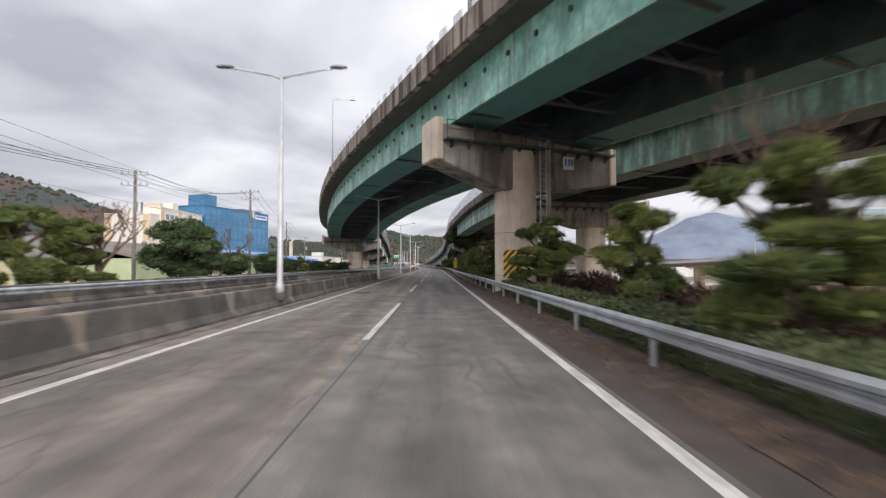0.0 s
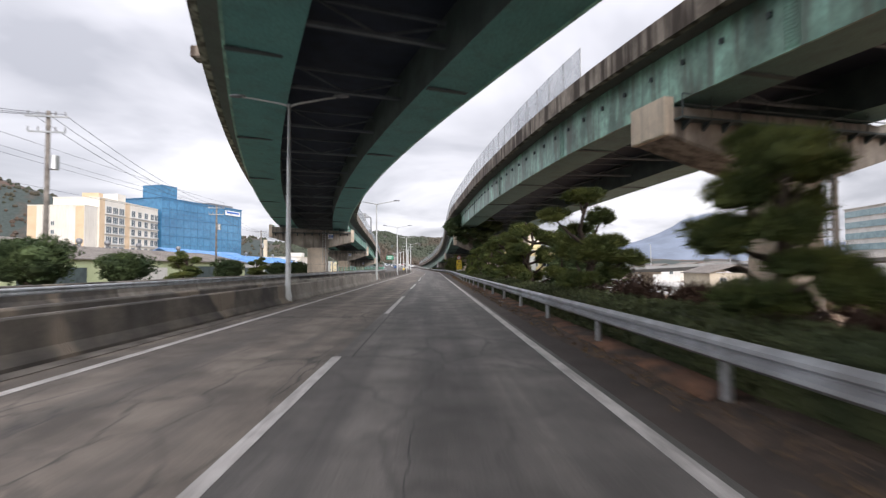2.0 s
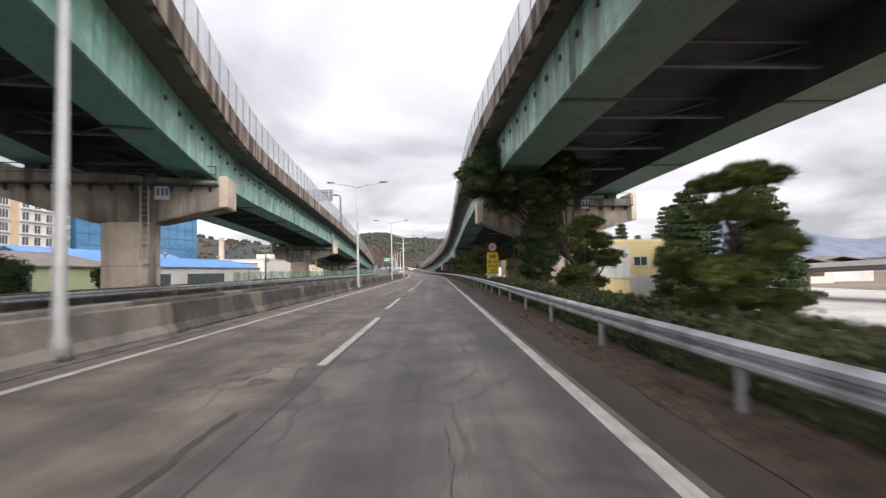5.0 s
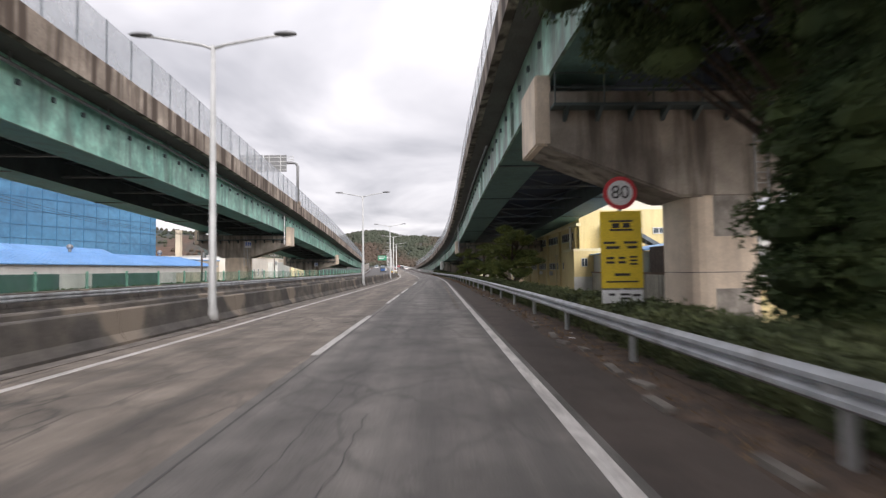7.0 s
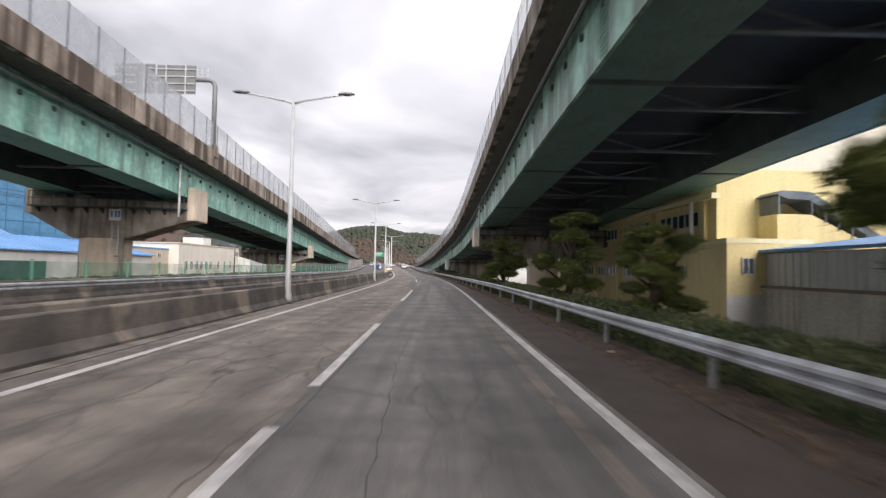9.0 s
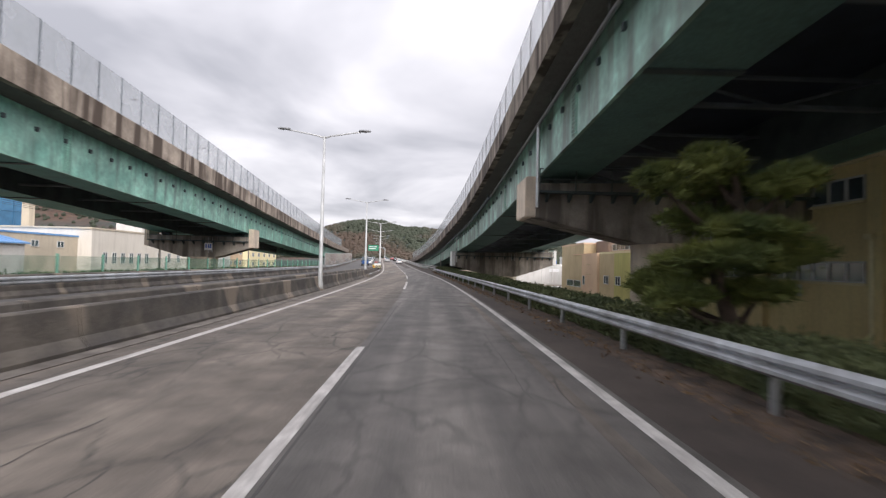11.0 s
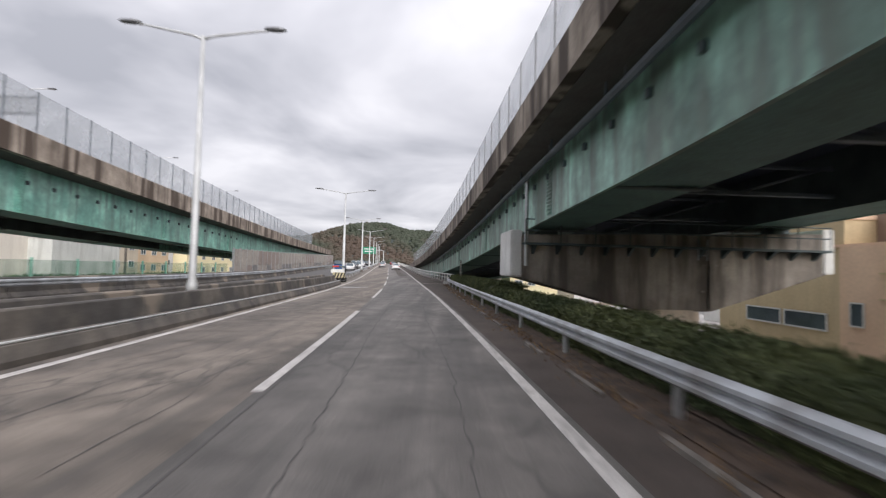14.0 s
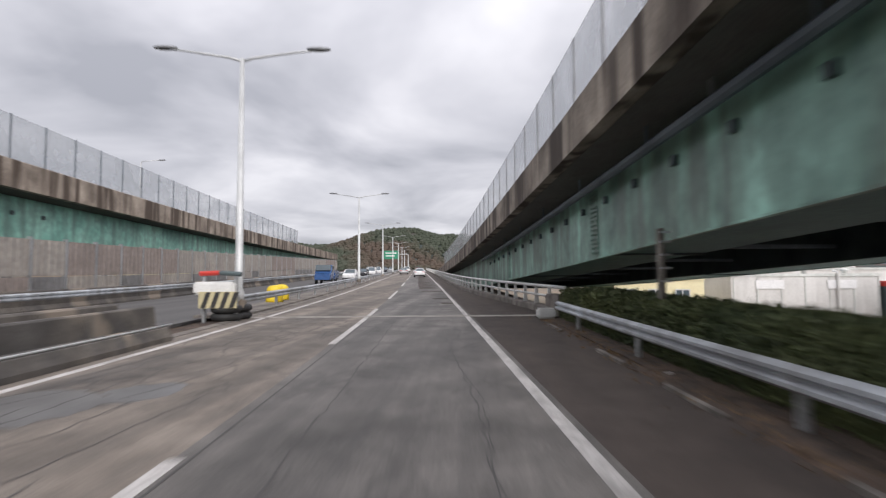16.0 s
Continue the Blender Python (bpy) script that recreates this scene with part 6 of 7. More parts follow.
for sd in (-3.4, 3.4):
    bm = bmesh.new()
    box(bm, (FB0 + FB1) / 2 + fb_side * sd + Vector((0, 0, 0.55)), (fb_len, 0.25, 0.55), fb_rot)
    part("parapet", bm, M_wall_white, fb)
for k in range(1, 7):
    p = FB0 + fb_dir * (fb_len * k / 7)
    bm = bmesh.new()
    bevelled(bm, (p.x, p.y, (p.z - 3.4) / 2), (2.2, 1.1, p.z + 2.9), 0.15)
    box(bm, (p.x, p.y, p.z - 0.5), (5.6, 1.2, 0.5))
    part("column", bm, M_concrete, fb)
for k in (0.12, 0.3, 0.52, 0.76):
    p = FB0 + fb_dir * (fb_len * k) + fb_side * 3.3
    lp = thing("street_lamp", "slim white lamp post on the field bridge", "street lamp", "field bridge lamps")
    bm = bmesh.new()
    tube(bm, [p + Vector((0, 0, 0.8)), p + Vector((0, 0, 6.0)), p + Vector((-0.5, 0, 6.2))], [0.11, 0.07, 0.05], 8)
    part("pole", bm, M_pole, lp)
M_band = material("pale_teal_glass", (0.30, 0.42, 0.46), (0.24, 0.35, 0.39), 0.1, 0.25, fine=1.0)
gb = thing("office_building", "pale teal glass building beyond the field", "building")
block(gb, "wall", [(150, 168), (250, 150), (256, 190), (156, 208)], -3, 22, M_wall_white, top=M_wall_white)
u = Vector((100, -18)).normalized()
for k in range(5):
    bm = bmesh.new()
    p = Vector((200, 159)) - Vector((0.02, 0.25))
    box(bm, (p.x, p.y, 4 + 4 * k), (99, 0.3, 2.2), Matrix.Rotation(math.atan2(u.y, u.x), 3, "Z"))
    part("window_band", bm, M_band, gb)

u2 = Vector((6, 40)).normalized()
for k in range(5):
    bm = bmesh.new()
    box(bm, (152.8, 188.0, 4 + 4 * k), (39.5, 0.3, 2.2), Matrix.Rotation(math.atan2(u2.y, u2.x), 3, "Z"))
    part("window_band", bm, M_band, gb)

M_field = material("bare_field", (0.33, 0.225, 0.150), (0.19, 0.122, 0.080), 0.08, 0.95, bump=0.6, fine=4, mottle=0.25, mottle_scale=0.3)
bm = bmesh.new()
prism(bm, [(11.9, -58), (200, -58), (240, 140), (60, 103), (11.9, 103)], "z", -3.2, -2.97)
tagged(mesh_object("field", bm, M_field), "bare tan earth of the low field", "ground", kind="structure")
# brown reeds and scrub over the field
g = np.random.default_rng(91)
n = 2600
cs, ds = np.zeros((n, 3)), np.zeros((n, 3))
for i in range(n):
    x_, y_ = float(g.uniform(12.5, 75)), float(g.uniform(-20, 88))
    while noise.noise((x_ * 0.07, y_ * 0.07, 2.0)) < 0.06:
        x_, y_ = float(g.uniform(12.5, 75)), float(g.uniform(-20, 88))
    cs[i] = (x_, y_, -2.95 + g.uniform(0, 0.4))
    ds[i] = (g.normal(0, 0.5), g.normal(0, 0.5), 1)
ob = new("field_scrub", scatter_mesh("field_scrub", cs, ds, 0.7, 0.10, 4, [M_weed], None, 9, 0.6))
tagged(ob, "dry reddish-brown scrub over the low field", "scrub", kind="stuff")
g = np.random.default_rng(92)
pads = []
for i in range(420):
    x, y = float(g.uniform(-36, -17.5)), float(g.uniform(-10, 235))
    s = float(g.uniform(0.5, 1.1))
    pads.append(((x, y, -2.6 + s * 0.4), (s, s, s * 0.9)))
for i in range(160):
    x, y = float(g.uniform(12.5, 17)), float(g.uniform(110, 285))
    s = float(g.uniform(0.4, 0.9))
    pads.append(((x, y, -2.6 + s * 0.4), (s, s, s * 0.9)))
cs, ds = pads_to_points(pads, 60, 93)
ob = new("scrub", scatter_mesh("scrub", cs, ds, 0.26, 0.05, 3, [M_hedge], blobs(pads, 0.8), 9, 0.8))
tagged(ob, "rough green scrub below the road", "scrub", kind="stuff")
M_brush = material("brown_brush", (0.10, 0.062, 0.045), (0.055, 0.036, 0.028), 1.5, 0.9, island=0.5, spec=0.1)
g = np.random.default_rng(94)
pads = []
for i in range(150):
    x, y = float(g.uniform(8.4, 11.5)), float(g.uniform(-4, 50))
    s = float(g.uniform(0.4, 0.75))
    pads.append(((x, y, 0.2 - 0.35 * (x - 8.6) + s * 0.5), (s, s, s * 0.9)))
cs, ds = pads_to_points(pads, 120, 95)
ob = new("brush", scatter_mesh("brush", cs, ds, 0.3, 0.02, 3, [M_brush], blobs(pads, 0.6), 9, 0.8))
tagged(ob, "dark brown dry brush behind the hedge", "scrub", kind="stuff")

# ------------------------------------------------------------------ fittings on the viaducts
def lugs(way, root, side, half, web, y0, y1, step):
    me = unit_box_mesh("bracket_lug", (0.10, 0.16, 0.20), M_steel_dark)
    y = y0
    while y < y1:
        ob = new("bracket_lug", me)
        ob.parent = root
        p = way.at(side * (half + 0.05), y, web * 0.66)
        ob.matrix_basis = Matrix.Translation(p) @ pose(0, 0, 0, 0, 0, way.turn(y))
        y += step


lugs(RW, right_viaduct, -1, 6.1, 2.3, 40, 262, 1.9)
lugs(LW, left_viaduct, 1, 5.0, 2.3, 92, 250, 1.9)
lugs(LW, left_viaduct, -1, 4.75, 2.3, 0, 60, 1.9)


def splice(way, root, side, half, web, y):
    """A bolted web splice: a plate with rows of bolts."""
    bm = bmesh.new()
    p = way.at(side * (half + 0.012), y, web / 2)
    rot = Matrix.Rotation(radians(way.turn(y)), 3, "Z")
    box(bm, p, (0.025, 0.55, web * 0.92), rot)
    for i in range(16):
        for j in (-0.19, -0.07, 0.07, 0.19):
            q = p + rot @ Vector((side * 0.03, j, -web * 0.43 + web * 0.86 * i / 15))
            box(bm, q, (0.04, 0.05, 0.06), rot)
    part("web_splice", bm, M_green if way is LW else M_green_old, root, "bolted splice plate on the web")


for y in (45, 60, 75, 90, 105, 120, 135, 149.5, 164, 179, 194, 209, 223.6, 238.6, 253):
    splice(RW, right_viaduct, -1, 6.1, 2.3, y)
for y in (112, 127, 142, 157.5, 172, 187, 202, 217, 232, 247):
    splice(LW, left_viaduct, 1, 5.0, 2.3, y)
for y in (5, 20, 35, 50, 65):
    splice(LW, left_viaduct, -1, 4.75, 2.3, y)

for way, root, side, half, y0, y1 in ((RW, right_viaduct, -1, 6.1, 128, 238), (LW, left_viaduct, 1, 5.0, 106, 160)):
    bm = bmesh.new()
    tube(bm, [way.at(side * (half + 0.32), y, 1.92) for y in steps(y0, y1, 4)], 0.075, 8)
    part("drain_pipe", bm, M_pipe, root, "grey drain pipe under the deck edge", smooth=True)
    me = unit_box_mesh("pipe_hanger", (0.05, 0.06, 0.5), M_pipe)
    y = y0 + 2
    while y < y1:
        ob = new("pipe_hanger", me)
        ob.parent = root
        ob.matrix_basis = Matrix.Translation(way.at(side * (half + 0.32), y, 2.15))
        y += 6.0
for way, root, side, half, y in ((RW, right_viaduct, -1, 6.1, 211.2), (RW, right_viaduct, -1, 6.1, 168.2), (LW, left_viaduct, 1, 5.0, 154.6)):
    bm = bmesh.new()
    a, b = way.at(side * (half + 0.30), y, 2.0), way.at(side * (half + 0.30), y, -1.6)
    tube(bm, [a, b], 0.08, 8)
    part("downpipe", bm, M_galv, root, "pale drain downpipe")
bm = bmesh.new()
bevelled(bm, LW.at(-6.3, 54.3, 2.75), (0.55, 0.8, 0.6), 0.05)
part("drain_box", bm, M_parapet, left_viaduct)
# slatted parapet rail on the viaduct's outer side
for y in steps(-20, 92, 1.6):
    bm = bmesh.new()
    p = LW.at(-6.0, y, 2.3 + 1.3)
    box(bm, p + Vector((0, 0, 0.3)), (0.08, 0.9, 0.55), Matrix.Rotation(radians(LW.turn(y)), 3, "Z"))
    part("parapet_screen", bm, M_panel, left_viaduct)


def deck_lamp(y, side=-1):
    p = LW.at(side * 6.05, y, 3.6)
    root = thing("deck_lamp", "slim single-arm lamp on the viaduct parapet", "street lamp", "viaduct lamps", place=Matrix.Translation(p) @ pose(0, 0, 0, 0, 0, LW.turn(y)))
    bm = bmesh.new()
    tube(bm, [(0, 0, -0.4), (0, 0, 7.6), (-side * 0.15, 0, 7.75), (-side * 2.0, 0, 7.9)], [0.10, 0.06, 0.05, 0.035], 8)
    part("pole", bm, M_pole, root, smooth=True)
    bm = bmesh.new()
    bevelled(bm, (-side * 2.25, 0, 7.9), (0.6, 0.24, 0.1), 0.03)
    part("lamp_head", bm, M_lamp_head, root)


for y in (22, 56, 195, 212, 232, 254, 278):
    deck_lamp(y)

# sign gantry on the viaduct
gan = thing("sign_gantry", "grey sign gantry seen from behind on the viaduct", "sign gantry")
p = LW.at(6.25, 157.4, 3.6)
bm = bmesh.new()
tube(bm, [(p.x, p.y, p.z - 0.6), (p.x, p.y, 14.3), (p.x - 0.12, p.y, 14.6), (p.x - 0.45, p.y, 14.75), (p.x - 13.5, p.y, 14.75)], [0.17, 0.16, 0.155, 0.15, 0.12], 12)
part("mast", bm, M_pipe, gan, smooth=True)
bm = bmesh.new()
bevelled(bm, (p.x, p.y, p.z - 0.1), (0.6, 0.6, 0.9), 0.05)
part("mast_base", bm, M_parapet, gan, "concrete plinth under the mast")
for x0, w, z0, z1 in ((p.x - 1.3, 2.75, 13.65, 15.7), (p.x - 4.2, 2.8, 13.65, 15.75), (p.x - 8.4, 3.0, 14.1, 15.9)):
    bm = bmesh.new()
    box(bm, (x0 - w / 2, p.y - 0.2, (z0 + z1) / 2), (w, 0.06, z1 - z0))
    pn = part("sign_panel", bm, M_pipe, gan, "plain grey back of a sign")
    for f in (0.1, 0.35, 0.6, 0.85):
        bm = bmesh.new()
        box(bm, (x0 - w / 2, p.y - 0.27, z0 + (z1 - z0) * f), (w, 0.06, 0.07))
        part("stiffener", bm, M_pole, pn)
    for f in (0.25, 0.75):
        bm = bmesh.new()
        box(bm, (x0 - w * f, p.y - 0.30, (z0 + z1) / 2), (0.09, 0.06, z1 - z0 + 0.1))
        part("stiffener", bm, M_pole, pn)
bm = bmesh.new()
for k in range(4):
    tube(bm, [(p.x - 0.5, p.y - 0.1, 14.95 + 0.2 * k), (p.x - 1.25, p.y - 0.1, 14.95 + 0.2 * k)], 0.025, 6)
for x in (0.5, 0.9, 1.25):
    tube(bm, [(p.x - x, p.y - 0.1, 14.8), (p.x - x, p.y - 0.1, 15.6)], 0.025, 6)
part("service_rail", bm, M_pole, gan, "pale service rail beside the sign")

# ------------------------------------------------------------------ signs
sp = thing("speed_sign", "round speed limit sign over a yellow camera notice", "road sign", place=pose(5.92, 107.3, 0.1, 0, 0, -4) @ Matrix.Scale(0.88, 4))
bm = bmesh.new()
tube(bm, [(0, 0.08, -0.2), (0, 0.08, 3.5)], 0.05, 10)
part("post", bm, M_galv, sp)


def disc(r0, y, mat, name, lab="", n=40, th=0.012, z=3.27):
    bm = bmesh.new()
    prism(bm, [(r0 * math.cos(2 * math.pi * i / n), z + r0 * math.sin(2 * math.pi * i / n)) for i in range(n)], "y", y, y + th)
    return part(name, bm, mat, sp, lab)


disc(0.38, 0.0, M_sign_red, "sign_rim", "red rim")
disc(0.285, -0.006, M_sign_white, "sign_face", "white face")
cu = bpy.data.curves.new("digits", "FONT")
cu.body, cu.size, cu.align_x, cu.align_y, cu.extrude = "80", 0.42, "CENTER", "CENTER", 0.004
tmp = bpy.data.objects.new("digits_tmp", cu)
scene.collection.objects.link(tmp)
bpy.context.view_layer.update()
dm = bpy.data.meshes.new_from_object(tmp.evaluated_get(bpy.context.evaluated_depsgraph_get()))
bpy.data.objects.remove(tmp)
dm.materials.clear()
dm.materials.append(M_sign_black)
dg = new("digits", dm)
dg.parent = sp
dg.matrix_basis = pose(0, -0.014, 3.27, 90, 0, 0)
bm = bmesh.new()
bevelled(bm, (0, 0.02, 1.97), (0.94, 0.03, 1.76), 0.012)
board = part("notice_board", bm, M_sign_yellow, sp, "yellow notice with dark bars of lettering")
for (x, z, w, h) in ((0, 2.62, 0.52, 0.045), (0, 2.42, 0.52, 0.045), (-0.12, 2.52, 0.16, 0.11), (0.12, 2.52, 0.16, 0.11), (-0.27, 2.13, 0.26, 0.05), (-0.2, 2.02, 0.3, 0.06), (0.2, 2.13, 0.3, 0.05), (0.24, 2.02, 0.22, 0.06),
                     (-0.26, 1.78, 0.17, 0.05), (-0.26, 1.68, 0.19, 0.05), (0.0, 1.78, 0.15, 0.05), (0.0, 1.68, 0.17, 0.05), (0.26, 1.80, 0.17, 0.04), (0.26, 1.72, 0.17, 0.04), (0.26, 1.64, 0.17, 0.04), (0.0, 1.40, 0.34, 0.06), (0.0, 1.24, 0.72, 0.035)):
    bm = bmesh.new()
    box(bm, (x, 0.0, z), (w, 0.012, h))
    part("lettering_bar", bm, M_sign_black, board)
bm = bmesh.new()
bevelled(bm, (0, 0.02, 0.90), (0.92, 0.03, 0.30), 0.01)
pl = part("lower_plate", bm, M_sign_white, sp, "white lower plate")
for x, z, w in ((-0.25, 0.95, 0.14), (0.05, 0.95, 0.22), (0.05, 0.86, 0.2), (0.3, 0.93, 0.18)):
    bm = bmesh.new()
    box(bm, (x, 0.0, z), (w, 0.012, 0.05))
    part("lettering_bar", bm, M_sign_black, pl)

# hazard board wrapped round the first pier
turn_ = radians(LW.turn(26.5))
pc = LW.at(0, 26.5, 0) + Vector((-0.62 * math.cos(turn_), -0.62 * math.sin(turn_), 0))
haz = thing("hazard_board", "black and yellow striped hazard board round the pier", "hazard board", place=pose(pc.x, pc.y, 0.80, 0, 0, -17))


def wrapped(z0, z1, rad, name, mat_, skew=0.0, a0=-26.0, a1=26.0, n=14):
    """A thin sheet bent round the column; skew lifts it from one side to the other."""
    bm = bmesh.new()
    rows_ = []
    for i in range(n + 1):
        a = radians(a0 + (a1 - a0) * i / n)
        lift = skew * i / n
        lo_, hi_ = min(max(z0 + lift, 0.01), 1.59), min(max(z1 + lift, 0.01), 1.59)
        rows_.append([bm.verts.new((r_ * math.sin(a), -r_ * math.cos(a), z)) for r_ in (rad, rad + 0.006) for z in (lo_, hi_)])
    for p_, q_ in zip(rows_, rows_[1:]):
        for i0, i1 in ((2, 3), (3, 1), (1, 0), (0, 2)):
            bm.faces.new((p_[i0], p_[i1], q_[i1], q_[i0]))
    bmesh.ops.dissolve_degenerate(bm, dist=1e-5, edges=bm.edges[:])
    part(name, bm, mat_, haz)


wrapped(0.0, 1.6, 1.203, "sheet", M_yellow)
for k in range(-3, 5):
    wrapped(k * 0.40, k * 0.40 + 0.19, 1.211, "stripe", M_sign_black, 1.15)

# number plates on caps become bars
for way, y, u, z in ((LW, 25.3, 2.2, -1.5), (LW, 155.2, 1.0, -1.6), (LW, 200.7, 1.2, -1.6), (LW, 99.2, 2.6, -1.3), (RW, 112.5, 2.3, -1.0)):
    p = way.at(u, y, z)
    pp = thing("pier_plate", "small blue and white plate on the pier cap", "plate", "pier plates", place=Matrix.Translation(p) @ pose(0, 0, 0, 0, 0, way.turn(y)))
    bm = bmesh.new()
    box(bm, (0, 0, 0), (0.75, 0.03, 0.75))
    part("sheet", bm, M_sign_white, pp)
    for x in (-0.2, 0.05, 0.25):
        bm = bmesh.new()
        box(bm, (x, -0.02, 0.05), (0.12, 0.02, 0.4))
        part("bar", bm, M_sign_blue, pp)

gs = thing("direction_sign", "small green roadside sign with white bars", "road sign", place=pose(-15.0, 100.6, 0, 0, 0, 0))
for x in (-0.5, 0.5):
    bm = bmesh.new()
    tube(bm, [(x, 0.08, -0.3), (x, 0.08, 3.3)], 0.05, 8)
    part("post", bm, M_galv, gs)
bm = bmesh.new()
bevelled(bm, (0, 0, 2.3), (1.7, 0.05, 2.0), 0.02)
bd = part("sign_board", bm, M_sign_green, gs)
for z, w in ((2.9, 1.2), (2.55, 0.9), (2.2, 1.3), (1.85, 0.8)):
    bm = bmesh.new()
    box(bm, (0, -0.035, z), (w, 0.015, 0.14))
    part("lettering_bar", bm, M_sign_white, bd)
p = at(-5.6, 396, -1.2)
ds_ = thing("direction_sign", "large green direction sign over the road ahead", "road sign", place=Matrix.Translation(p) @ pose(0, 0, 0, 0, 0, heading(396)))
bm = bmesh.new()
tube(bm, [(3.6, 0.2, -0.2), (3.6, 0.2, 7.0), (3.2, 0.2, 7.2), (-4.6, 0.2, 7.2)], [0.2, 0.17, 0.15, 0.12], 8)
part("mast", bm, M_pole, ds_)
bm = bmesh.new()
bevelled(bm, (-2.2, 0, 7.0), (5.2, 0.1, 2.9), 0.03)
part("sign_board", bm, M_sign_green, ds_)
for x, z, w in ((-3.2, 7.6, 2.2), (-1.2, 7.6, 1.4), (-2.6, 6.6, 3.2)):
    bm = bmesh.new()
    box(bm, (x, -0.07, z), (w, 0.02, 0.35))
    part("lettering_bar", bm, M_sign_white, ds_)

# ------------------------------------------------------------------ far roadside fence and screens
M_mesh_green = glass_like("green_mesh", (0.05, 0.24, 0.15), 0.6, 0.22)
fen = thing("mesh_fence", "green wire mesh fence behind the far barrier", "fence")
pm = unit_box_mesh("fence_post", (0.08, 0.08, 1.7), M_roof_teal)
y = 112.0
while y < 238:
    ob = new("fence_post", pm)
    ob.parent = fen
    ob.matrix_basis = Matrix.Translation(at(-14.25, y, 0.8))
    bm = bmesh.new()
    sweep(bm, at, [(-14.24, 0.1), (-14.24, 1.55), (-14.26, 1.55), (-14.26, 0.1)], [y + 0.05, y + 2.95])
    part("mesh_panel", bm, M_mesh_green, fen)
    y += 3.0
far_rail = thing("guardrail", "silver guardrail on the far side of the road", "guardrail")
y = START
while y < 330:
    bm = bmesh.new()
    sweep(bm, lambda o, yy, h: at(-13.28 - o, yy, h + 0.08), W_BEAM, steps(y, y + 8.05, 4.0))
    part("rail_beam", bm, M_rail, far_rail)
    y += 8.0
M_louvre = material("louvre_panel", (0.38, 0.345, 0.31), (0.30, 0.275, 0.25), 0.8, 0.7, fine=5, streak=0.35, streak_col=(0.2, 0.17, 0.15))
M_louvre_b = material("louvre_panel_brown", (0.31, 0.26, 0.235), (0.25, 0.21, 0.19), 0.8, 0.7, fine=5)
M_louvre_d = material("louvre_panel_dark", (0.21, 0.205, 0.205), (0.16, 0.155, 0.155), 0.8, 0.6, fine=5)
nw = thing("noise_wall", "patchwork of grey and brown louvred noise panels", "noise wall")
r5 = random.Random(3)
y = 238.9
i = 0
while y < 318:
    i += 1
    for k, (z0, z1) in enumerate(((0.75, 1.4), (1.42, 2.95))):
        m_ = r5.choice([M_louvre, M_louvre, M_louvre_b, M_louvre_d]) if k == 0 else (M_louvre_b if (i // 5) % 3 == 1 else M_louvre)
        bm = bmesh.new()
        sweep(bm, at, [(-14.0, z0), (-14.0, z1), (-14.1, z1), (-14.1, z0)], [y + 0.05, y + 1.95])
        for q in range(5):
            yy = y + 0.2 + 0.38 * q
            sweep(bm, at, [(-13.975, z0 + 0.04), (-13.975, z1 - 0.04), (-14.0, z1 - 0.04), (-14.0, z0 + 0.04)], [yy, yy + 0.2])
        part("noise_panel", bm, m_, nw)
    bm = bmesh.new()
    box(bm, at(-14.05, y, 1.5), (0.16, 0.12, 3.1))
    part("post", bm, M_galv, nw)
    y += 2.0

# direction board over the far viaduct, seen from behind
vs_ = thing("road_sign", "grey back of a cantilevered direction board above the viaduct", "road sign")
p = LW.at(-6.15, 226.6, 2.3)
bm = bmesh.new()
tube(bm, [p + Vector((0, 0, 0.3)), p + Vector((0, 0, 6.9))], [0.17, 0.12], 10)
part("post", bm, M_galv, vs_)
bm = bmesh.new()
for z in (5.55, 6.6):
    tube(bm, [p + Vector((0, 0, z)), p + Vector((5.3, 0.0, z))], 0.07, 8)
part("arm", bm, M_galv, vs_)
bm = bmesh.new()
bevelled(bm, (p.x + 3.95, p.y + 0.14, p.z + 6.05), (2.75, 0.07, 1.42), 0.02)
for x in (2.75, 3.55, 4.35, 5.15):
    box(bm, (p.x + x, p.y + 0.08, p.z + 6.05), (0.07, 0.07, 1.38))
part("board", bm, M_galv, vs_, "grey ribbed back of the board")

# ------------------------------------------------------------------ utility poles and wires
def utility_pole(x, y, h, label, turn=0, arms=2):
    root = thing("utility_pole", label, "utility pole", "utility poles", place=pose(x, y, -1.0, 0, 0, turn))
    bm = bmesh.new()
    tube(bm, [(0, 0, -2.2), (0, 0, h)], [0.17, 0.11], 10)
    part("pole", bm, M_kerb, root, smooth=True)
    for k in range(arms):
        bm = bmesh.new()
        box(bm, (0, -0.15, h - 0.35 - 0.9 * k), (2.2 - 0.3 * k, 0.09, 0.09))
        arm = part("cross_arm", bm, M_galv, root)
        for q in (-0.95, -0.45, 0.45, 0.95):
            bm = bmesh.new()
            tube(bm, [(q, -0.15, h - 0.32 - 0.9 * k), (q, -0.15, h - 0.05 - 0.9 * k)], [0.05, 0.035], 6)
            part("insulator", bm, M_lamp_head, arm)
    bm = bmesh.new()
    tube(bm, [(0.35, 0, h - 3.4), (0.35, 0, h - 2.6)], 0.24, 10)
    part("transformer", bm, M_galv, root)
    return root


